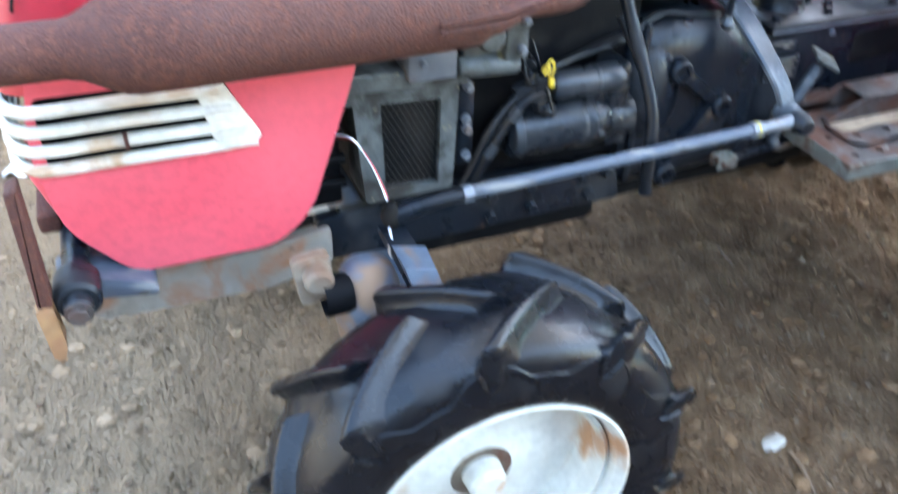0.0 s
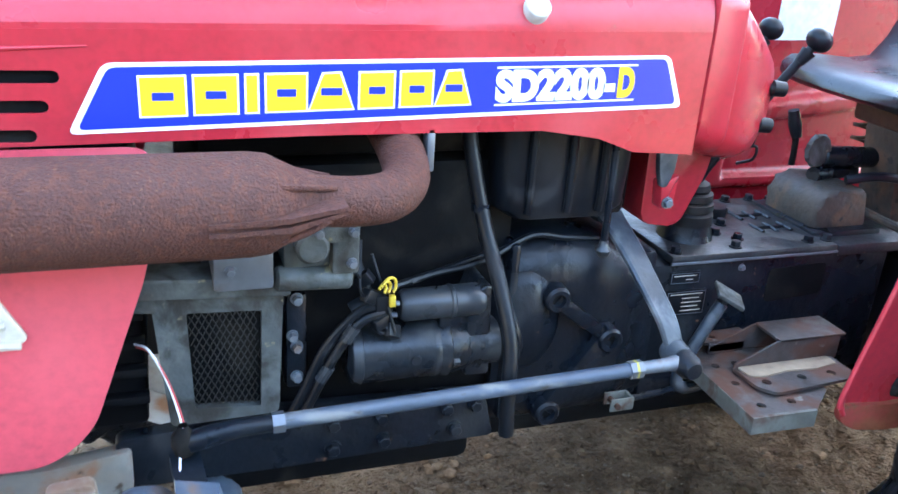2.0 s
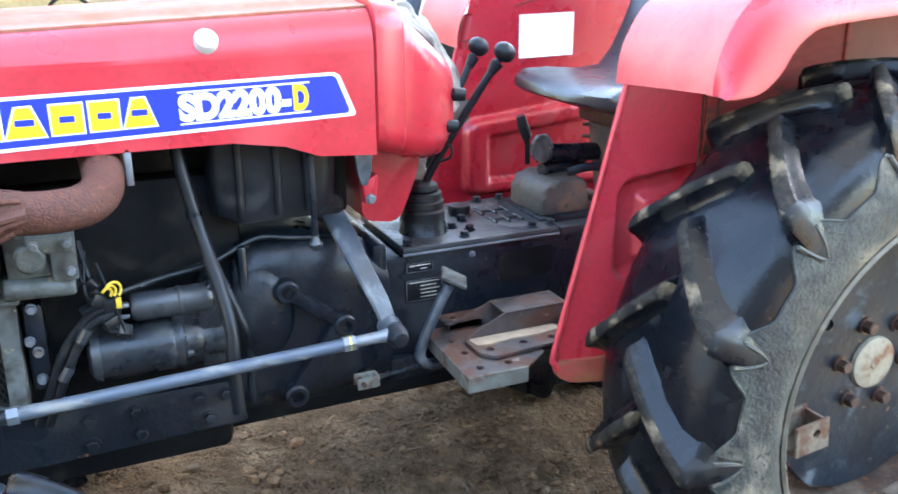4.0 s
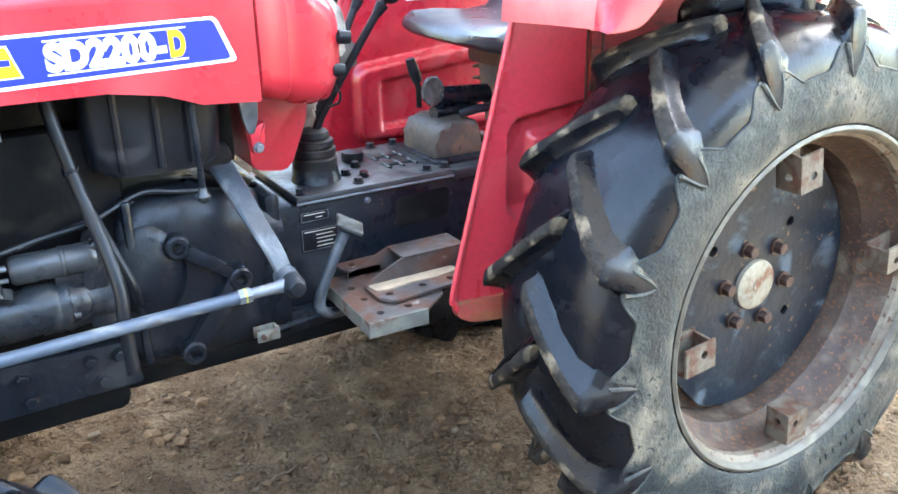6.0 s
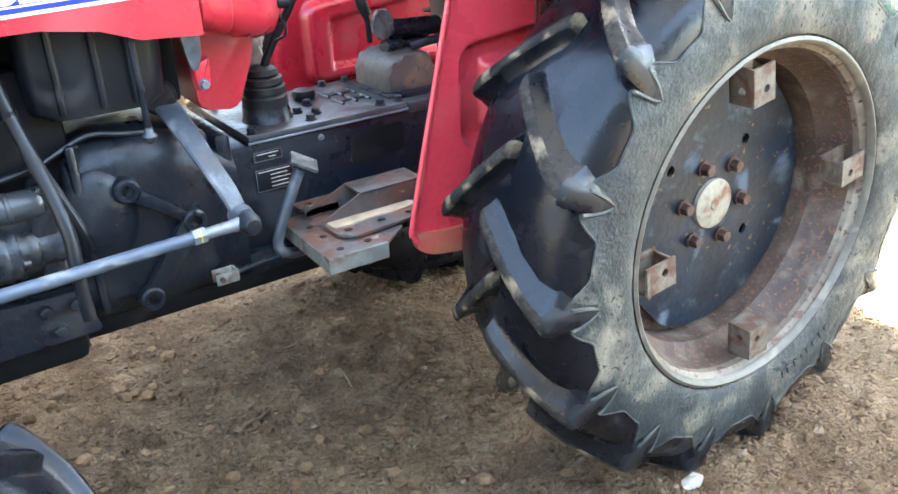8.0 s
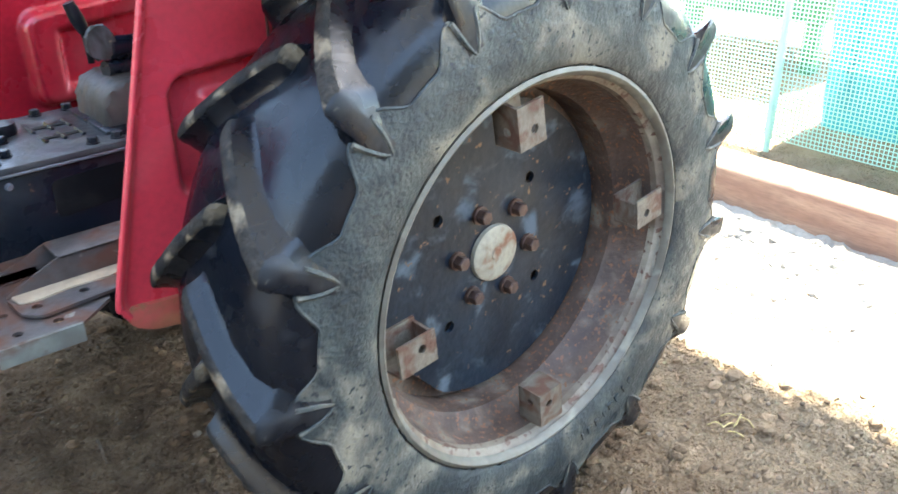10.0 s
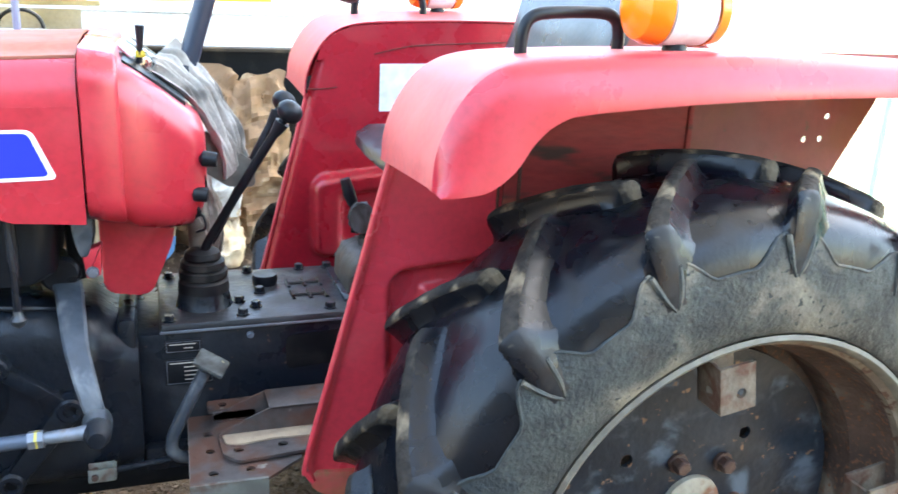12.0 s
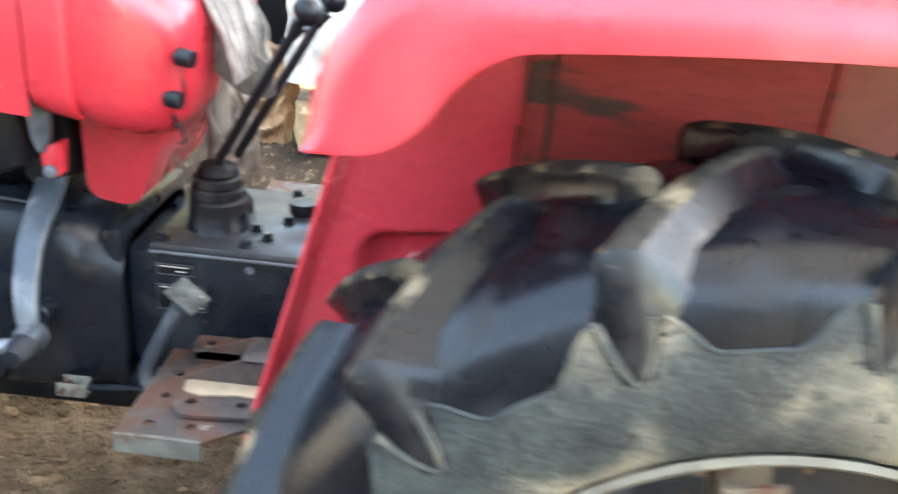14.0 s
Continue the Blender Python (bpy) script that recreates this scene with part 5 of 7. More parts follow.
def build_levers():
    for knob, foot, label in (((-0.547, -0.065, 1.059), (-0.690, -0.012, 0.790), "black gear lever with round knob"), ((-0.537, 0.066, 1.057), (-0.682, 0.045, 0.775), "black range lever with round knob")):
        k, f = Vector(knob), Vector(foot)
        d = (k - (f + Vector((0.012, 0, 0.06)))).normalized()
        lever = part("gear_lever", tube([f - Vector((0, 0, 0.03)), f, f + Vector((0.006, -0.002, 0.03)), f + Vector((0.03, -0.008, 0.075)), k - d * 0.06, k], [0.0085, 0.0085, 0.008, 0.0075, 0.0075, 0.007], 12), BLACK, tractor, label)
        part("grip", tube([k - d * 0.045, k - d * 0.022], [0.0085, 0.0125], 14, None, 1), BLACK, lever)
        bm = bmesh.new()
        bmesh.ops.create_uvsphere(bm, u_segments=20, v_segments=12, radius=0.0215)
        bmesh.ops.transform(bm, matrix=Matrix.Translation(k) @ d.to_track_quat("Z", "Y").to_matrix().to_4x4() @ Matrix.Diagonal((1, 1, 0.85, 1)), verts=bm.verts)
        part("knob", bm, BLACK, lever, "glossy black knob")
    prof = [(0, 0.047), (0.018, 0.046), (0.024, 0.040), (0.026, 0.0445), (0.038, 0.0445), (0.041, 0.037), (0.044, 0.041), (0.055, 0.040), (0.058, 0.032), (0.062, 0.034), (0.072, 0.031), (0.078, 0.02), (0.08, 0.006)]
    boot = part("lever_boot", lathe([(a * 0.95 + 0.028, r * 0.92) for a, r in prof], (-0.689, -0.004, 0.715), "z", 28), BOOT, tractor, "black rubber bellows boot")
    part("base", lathe([(0, 0.05), (0.004, 0.047), (0.03, 0.042), (0.032, 0.0)], (-0.689, -0.004, 0.714), "z", 28), IRON, boot, "dark turret below the boot")
    part("second_boot", lathe([(0, 0.03), (0.02, 0.028), (0.03, 0.02), (0.05, 0.009)], (-0.682, 0.06, 0.714), "z", 20), BOOT, boot)
    # lever with star knob beside the seat
    star = [((0.026 if i % 2 else 0.0225) * math.cos(i * math.pi / 8), (0.026 if i % 2 else 0.021) * math.sin(i * math.pi / 8)) for i in range(16)]
    hand = part("hand_valve", prism([(-0.400 + a * 1.0, 0.845 + b * 1.25) for a, b in star], 0.035, 0.047, "y", 0.003), ALU, tractor, "dull aluminium star-shaped hand wheel")
    part("stub", cyl((-0.385, 0.05, 0.832), (-0.25, 0.06, 0.822), 0.02, 16, None, 0.003), IRON, hand)
    part("lower_stub", cyl((-0.40, 0.04, 0.80), (-0.28, 0.07, 0.795), 0.014, 14), IRON, hand)
    lev = part("hand_lever", tube([(-0.40, 0.10, 0.80), (-0.402, 0.10, 0.845), (-0.408, 0.102, 0.862)], 0.006, 10), IRON_AND_SHADE, tractor, "short hand lever with black grip")
    part("grip", tube([(-0.402, 0.10, 0.855), (-0.410, 0.102, 0.878), (-0.418, 0.104, 0.905)], [0.010, 0.0125, 0.010], 12), BLACK, lev)
    # steering column with bracket
    col = part("steering_column", tube([(-0.692, 0.02, 0.72), (-0.692, 0.02, 0.85), (-0.702, 0.022, 1.06)], 0.0185, 16), surf("dusty_column", (0.30, 0.26, 0.215), (0.20, 0.17, 0.14), 9, (0.5, 0.7), 0.1, 0.3, wear=(0.09, 0.07, 0.055), wear_at=0.6), tractor, "dusty steel steering column")
    part("shaft", tube([(-0.712, 0.02, 1.08), (-0.688, 0.024, 1.16), (-0.655, 0.03, 1.265)], 0.0165, 14), plain("blue_black_steel", (0.03, 0.04, 0.06), 0.35, 0.3), col, "dark blue steering shaft")
    wheel = [(-0.60 + 0.19 * math.cos(a) * 0.9 - 0.0, 0.035 + 0.19 * math.sin(a), 1.325 - 0.085 * math.cos(a)) for a in np.linspace(0, 2 * math.pi, 37)]
    part("steering_wheel", tube(wheel, 0.012, 10, None, 1), BLACK, col, "black steering wheel rim")
    for a in (0.6, 2.7, 4.7):
        part("spoke", tube([(-0.635, 0.032, 1.30), (-0.60 + 0.17 * math.cos(a), 0.035 + 0.19 * math.sin(a), 1.325 - 0.085 * math.cos(a))], 0.008, 8, None, 1), BLACK, col)
    part("plate_bracket", prism(round_poly([(-0.682, 1.022), (-0.670, 1.020), (-0.619, 0.981), (-0.601, 0.970), (-0.599, 0.932), (-0.606, 0.926), (-0.645, 0.928), (-0.688, 0.958)], 0.006, 3), -0.024, -0.020), PLATE_GREY, col, "thin grey steel bracket")


build_levers()


def build_seat():
    dx = 0.05
    loops = []
    for y, k in ((-0.205, 0.1), (-0.20, 0.5), (-0.185, 0.8), (-0.15, 0.95), (-0.05, 1.0), (0.05, 1.0), (0.15, 0.95), (0.185, 0.8), (0.20, 0.5), (0.205, 0.1)):
        top = [(-0.432 + 0.05 * (1 - k), 0.962), (-0.428 + 0.04 * (1 - k), 0.978), (-0.40 + 0.02 * (1 - k), 0.991), (-0.33, 0.992), (-0.25, 0.985), (-0.19, 0.99), (-0.155, 1.03), (-0.12, 1.10), (-0.085, 1.19), (-0.06, 1.29)]
        bot = [(-0.02, 1.30), (-0.045, 1.19), (-0.085, 1.07), (-0.13, 0.97), (-0.22, 0.935), (-0.33, 0.932), (-0.405 + 0.03 * (1 - k), 0.938), (-0.425 + 0.045 * (1 - k), 0.947)]
        dip = 0.012 * (1 - (y / 0.2) ** 2)
        lift = 0.018 * (1 - k)
        loops.append([(x + dx, C + y, z - dip - lift * 0.5) for x, z in top] + [(x + dx, C + y, z + lift) for x, z in bot])
    seat = part("seat", loft(loops), VINYL, tractor, "black vinyl bucket seat", 0.9)
    part("seat_bracket", box((-0.27, C - 0.08, 0.885), (-0.12, C + 0.08, 0.94), 0.01), BOLT, seat, "rusty seat bracket")
    part("seat_post", prism(round_poly([(-0.262, 0.89), (-0.185, 0.89), (-0.17, 0.71), (-0.235, 0.71)], 0.012, 3), C - 0.04, C + 0.05, "y", 0.006), RUST_DULL, seat, "rusty seat post")
    for dy in (-0.075, 0.085):
        coil = [(-0.225 + 0.019 * math.cos(t), C + dy + 0.019 * math.sin(t), 0.805 + 0.0042 * t) for t in np.arange(0, 19.5, 0.6)]
        part("seat_spring", tube(coil, 0.0036, 6, None, 1), RUST_DULL, seat, "rusty coil spring under the seat")
    part("lift_arm", tube([(-0.36, 0.0, 0.80), (-0.30, -0.02, 0.81), (-0.20, -0.03, 0.79), (-0.10, -0.05, 0.74)], 0.009, 10), IRON, seat, "dark lift lever arm")
    part("cross_rod", tube([(-0.30, C - 0.13, 0.735), (-0.30, C + 0.14, 0.742)], 0.008, 10, None, 1), RUST_DULL, seat)
    for x, z in ((-0.25, 0.85), (-0.21, 0.80), (-0.225, 0.76)):
        part("bolt", hexbolt((x, C - 0.05, z), (0, -1, 0), 0.008, 0.01), STEEL, seat)
    part("tape", tube([(-0.19, C - 0.15, 0.99), (-0.172, C - 0.10, 1.0), (-0.175, C - 0.06, 1.0)], 0.006, 8), YELLOW, seat, "yellow tape on the seat")


build_seat()


# mudguards
def fender_yz(sgn, y):
    return y if sgn < 0 else my(y)


FOOT_RUST = surf("orange_rust_on_red_paint", (0.34, 0.115, 0.05), (0.40, 0.05, 0.045), 16.0, (0.55, 0.8), 0, 0.2, 70, wear=(0.22, 0.09, 0.04), wear_at=0.6, wear_scale=22)


def build_fender(sgn):
    fy = lambda y: fender_yz(sgn, y)
    # inner plate with a pressed panel, itself dished back in its middle
    top_x, top_z = [-0.46, -0.452, -0.449, -0.438, -0.416, -0.388, -0.345, -0.26, -0.05, 0.2], [1.020, 1.022, 1.058, 1.094, 1.131, 1.157, 1.173, 1.181, 1.187, 1.184]
    grid = []
    for z in np.linspace(0.522, 1.185, 130):
        f = (z - 0.522) / (1.03 - 0.522)
        xf = -0.57 + 0.128 * min(f, 1.0) + 0.13 * max(0, f - 1.0) + 0.016 * max(0, (0.565 - z) / 0.043) ** 2
        xr = 0.052
        row = []
        for u in np.linspace(0, 1, 120):
            x = xf + (xr - xf) * (u ** 1.25)
            top = 0.862 + 0.1 * (x + 0.43)
            qx, qz = -0.405 - x, max(z - top + 0.04, 0.70 - z)
            press = 1 - sstep(0.016, 0.036, math.hypot(max(qx, 0), max(qz, 0)))
            dish = sstep(0.0, 0.016, min(x + 0.383, top - 0.045 - z, z - 0.695))
            roll = 0.014 * (1 - sstep(xf, xf + 0.018, x)) * (z < 1.1)
            row.append((x, fy(-0.290 + 0.030 * press - 0.020 * dish - roll), min(z, float(np.interp(x, top_x, top_z)))))
        grid.append(row)
    plate = sheet(grid)
    bmesh.ops.remove_doubles(plate, verts=plate.verts, dist=0.0002)
    bmesh.ops.recalc_face_normals(plate, faces=plate.faces)
    bmesh.ops.solidify(plate, geom=plate.faces[:], thickness=0.0025)
    # The far plate takes the shade-darkened red
    guard = part("mudguard", plate, RED if sgn < 0 else RED_SHADED, tractor, "red pressed-steel mudguard plate" if sgn < 0 else "red pressed-steel mudguard plate, darkened for shade", 0.8)
    part("front_bead", tube([(-0.553, fy(-0.302), 0.521), (-0.561, fy(-0.303), 0.535), (-0.5625, fy(-0.303), 0.565), (-0.507, fy(-0.303), 0.78), (-0.443, fy(-0.303), 1.03)], 0.0045, 8), RED, guard)
    part("foot", prism(round_poly([(-0.560, 0.535), (-0.553, 0.505), (-0.522, 0.487), (-0.46, 0.477), (-0.36, 0.475), (-0.36, 0.53), (-0.46, 0.525)], 0.014, 5), min(fy(-0.300), fy(-0.287)), max(fy(-0.300), fy(-0.287)), "y", 0.002), FOOT_RUST, guard, "rust-stained bottom of the mudguard")
    # cover over the tyre
    st = [(-0.452, 1.036, -0.450, 1.033), (-0.449, 1.075, -0.42, 1.034), (-0.438, 1.11, -0.388, 1.040), (-0.416, 1.147, -0.357, 1.064), (-0.388, 1.173, -0.335, 1.096), (-0.345, 1.189, -0.305, 1.12),
          (-0.26, 1.197, -0.255, 1.131), (-0.05, 1.203, -0.049, 1.145), (0.2, 1.2, 0.2, 1.15), (0.42, 1.185, 0.42, 1.14), (0.55, 1.15, 0.52, 1.10), (0.64, 1.05, 0.60, 1.02)]
    fine = smooth_path([(a, b, 0) for a, b, c, d in st], 5)
    fine2 = smooth_path([(c, d, 0) for a, b, c, d in st], 5)
    rows = []
    for p, q in zip(fine, fine2):
        (a, b, _), (c, d, _) = p, q
        row = [(a, fy(-0.285), b - 0.012), (a, fy(-0.33), b - 0.009), (a, fy(-0.42), b - 0.004), (a, fy(-0.505), b), (a, fy(-0.522), b - 0.001)]
        for t in (0.12, 0.3, 0.55, 0.8, 1.0):
            row.append((a + (c - a) * t, fy(-0.522 - 0.030 * min(1, math.sqrt(t) * 1.15)), b + (d - b) * t))
        rows.append(row)
    cover = part("guard_cover", sheet(rows, 0.003), RED_HOOD, guard, "red curved cover over the tyre, salmon on top from fading and painted sky sheen", 0.7)
    cover.data.materials.append(RED_FADED_SHEEN)
    # Upward faces turn salmon: faded paint plus sky reflection put in colour
    for poly in cover.data.polygons:
        if abs(poly.center.y - C) < abs(-0.516 - C) and poly.normal.z > 0.03:
            poly.material_index = 1
    part("seam", box((-0.271, min(fy(-0.2935), fy(-0.2895)), 0.862), (-0.267, max(fy(-0.2935), fy(-0.2895)), 1.0), 0.001), RUST, guard, "rusty seam line")
    # ribs and rusty inside
    part("inner_rust", prism([(-0.262, 0.885), (0.048, 0.895), (0.048, 1.15), (-0.262, 1.15)], min(fy(-0.2945), fy(-0.2915)), max(fy(-0.2945), fy(-0.2915)), "y"), RED_OLD, guard, "rust-stained inside of the mudguard")
    part("seam", box((-0.240, min(fy(-0.297), fy(-0.2942)), 0.885), (-0.234, max(fy(-0.297), fy(-0.2942)), 1.15), 0.001), RUST, guard)
    for x in (-0.262, 0.052):
        part("stiffener", box((x - 0.004, min(fy(-0.298), fy(-0.292)), 0.985), (x + 0.006, max(fy(-0.300), fy(-0.292)), 1.165), 0.002), RED_OLD, guard)
    rear = [(0.050, 0.66), (0.20, 0.66), (0.27, 0.80), (0.348, 0.975), (0.419, 1.10), (0.46, 1.188), (0.050, 1.188)]
    part("rear_panel", holed(rear, [circle(x, z, 0.0055, 12) for x, z in ((0.327, 1.083), (0.318, 1.045), (0.285, 1.044), (0.30, 0.968))], lambda x, z: (x, fy(-0.2935), z), lambda x, z: (x, fy(-0.2905), z)), RED_DULL, guard, "faded red rear panel with open bolt holes")
    part("grab_handle", tube([(-0.312, fy(-0.435), 1.185), (-0.311, fy(-0.435), 1.213), (-0.302, fy(-0.434), 1.233), (-0.275, fy(-0.431), 1.241), (-0.195, fy(-0.416), 1.243), (-0.168, fy(-0.412), 1.236), (-0.159, fy(-0.41), 1.218), (-0.158, fy(-0.409), 1.19)], 0.0085, 12), BLACK, guard, "black steel grab handle")
    if sgn > 0:
        for pts in ([(-0.302, 1.115), (-0.243, 1.129), (-0.179, 1.137), (0.018, 1.146)], [(-0.449, 1.041), (-0.416, 1.041), (-0.381, 1.045)]):
            part("crack", tube([(x, fy(-0.2865), z) for x, z in pts], 0.0013, 6), RUST, guard, "thin dark crack in the paint")
    lampy = fy(-0.465)
    lamp = part("turn_lamp", lathe([(-0.034, 0.040), (-0.030, 0.046), (0.0, 0.047), (0.030, 0.046), (0.034, 0.040)], (-0.105, lampy, 1.253), "x", 28), PAPER, guard, "round amber turn lamp with pale body")
    part("lens", lathe([(-0.075, 0.0), (-0.073, 0.025), (-0.064, 0.040), (-0.050, 0.046), (-0.034, 0.047)], (-0.105, lampy, 1.253), "x", 28), AMBER, lamp, "amber front lens")
    part("lens", lathe([(0.034, 0.047), (0.050, 0.044), (0.060, 0.030), (0.064, 0.0)], (-0.105, lampy, 1.253), "x", 28), AMBER, lamp)
    part("lamp_foot", lathe([(0, 0.018), (0.012, 0.017), (0.03, 0.012)], (-0.105, lampy, 1.190), "z", 16), BLACK, lamp)
    return guard


build_fender(-1)
build_fender(1)


# wheels
def lug_mesh(side, W):
    """One tread lug of a wheel: from its nose near the crown out over the shoulder. side -1: outer row, 1: inner row."""
    st = [(-1.15, 0.0155, 0.944, 0.932, 0.94, 0.3), (-1.0, 0.0140, 0.985, 0.935, 0.98, 0.6), (-0.8, 0.0120, 0.996, 0.939, 1.0, 0.8), (0.2, 0.002, 0.999, 0.943, 1.0, 0.9), (5.0, -0.048, 0.998, 0.938, 1.0, 1.0),
          (9.5, -0.095, 0.988, 0.912, 1.05, 1.0), (12.5, -0.132, 0.976, 0.870, 1.10, 0.9), (13.0, -0.1385, 0.972, 0.850, 1.14, 0.7), (13.2, -0.1430, 0.955, 0.825, 1.12, 0.5), (13.45, -0.1490, 0.885, 0.795, 1.0, 0.35), (13.65, -0.1525, 0.815, 0.768, 0.8, 0.2)]
    fine = []
    for a, b in zip(st, st[1:]):
        n = 5 if b[0] - a[0] > 2 else 2
        fine += [tuple(p + (q - p) * k / n for p, q in zip(a, b)) for k in range(n)]
    fine.append(st[-1])
    loops = []
    for i, (da, y, rt, rb, w, fil) in enumerate(fine):
        y *= W["half"] / 0.15
        rt, rb = rt * W["r"], (rb + W["crown"] - 0.947) * W["r"]
        e0, e1 = (0.0022 * noise.noise((i * 0.9, side * 3.0, 1.0)), 0.0022 * noise.noise((i * 0.9, side * 3.0, 9.0)))
        ww = W["lug"] * w
        a = radians(da * W["sweep"])
        h = rt - rb
        lead, trail = (0.010 + 0.62 * h) * fil, (0.010 + 0.30 * h) * fil
        tw = 0.86 * ww
        sect = [(rb - 0.002, -tw - lead * 1.6)] + [(rb + h * f, -tw - lead * g) for f, g in ((0.025, 1.22), (0.10, 0.88), (0.26, 0.61), (0.5, 0.38), (0.75, 0.18))]
        sect += [(rt - 0.0045 + e0 * 0.5, -1.0 * tw - 0.002 + e0), (rt - 0.0005, -0.84 * tw + e0), (rt + 0.001, -0.3 * tw), (rt + 0.001, 0.3 * tw), (rt - 0.0005, 0.84 * tw + e1), (rt - 0.0045 + e1 * 0.5, 1.0 * tw + 0.001 + e1)]
        sect += [(rb + h * f, tw + trail * g) for f, g in ((0.7, 0.12), (0.35, 0.38), (0.12, 0.78), (0.03, 1.2))] + [(rb - 0.002, tw + trail * 1.6)]
        loops.append([(r * math.cos(a + k / r), side * -y, r * math.sin(a + k / r)) for r, k in sect])
    bm = loft(loops)
    n = len(loops[0])
    me = mesh_of("lug", bm, RUBBER, 0.9)
    me.materials.append(LUG if W["dusty"] else RUBBER)
    for poly in me.polygons:
        if all(6 <= v % n <= 11 for v in poly.vertices) and max(poly.vertices) < (len(loops) - 6) * n:
            poly.material_index = 1
    return me


def sidewall_bands(prof, lug_at, count):
    """The weathered sidewall, whose outer edge dips between the lugs and climbs beside each of them, and the moulded ridge along that edge."""
    def at(s):
        i = min(int(s), len(prof) - 2)
        f = s - i
        (y0, r0), (y1, r1) = prof[i], prof[i + 1]
        return y0 + (y1 - y0) * f, r0 + (r1 - r0) * f
    pitch = 360.0 / count
    rows, edge = [], []
    steps = count * 20
    for k in range(steps):
        deg = 360.0 * k / steps
        d = abs((deg - lug_at + pitch / 2) % pitch - pitch / 2)
        end = 4.1 + 1.9 * (1 - sstep(pitch * 0.10, pitch * 0.36, d))
        a = radians(deg)
        row = []
        for u in np.linspace(0, 1, 12):
            y, r = at(end * u)
            row.append(((r + 0.0012) * math.cos(a), -(y + 0.0016), (r + 0.0012) * math.sin(a)))
        rows.append(row)
        y, r = at(end)
        edge.append((r * math.cos(a), -(y + 0.001), r * math.sin(a)))
    return sheet(rows + rows[:1]), tube(edge + edge[:1], 0.0024, 8, None, 1, False)


def foot_mesh(W):
    """The ribbed triangular foot where a lug runs down into the sidewall."""
    bm = bmesh.new()
    R, half = W["r"], W["half"]
    for k, wid, top in ((-0.95, 0.0040, 0.872), (0.95, 0.0040, 0.872)):
        pts = []
        for r, y, sp in ((top, 0.975, 1.05), (0.835, 1.002, 0.80), (0.80, 1.012, 0.50), (0.772, 1.016, 0.10)):
            a = radians(13.6 * W["sweep"]) + k * W["lug"] * 1.25 * sp / (r * R)
            pts.append((r * R * math.cos(a), -y * half, r * R * math.sin(a)))
        tube(pts, [wid, wid, wid * 0.85, wid * 0.5], 6, bm, 2)
    return mesh_of("lug_foot", bm, SIDEWALL if W["dusty"] else RUBBER, 0.8)


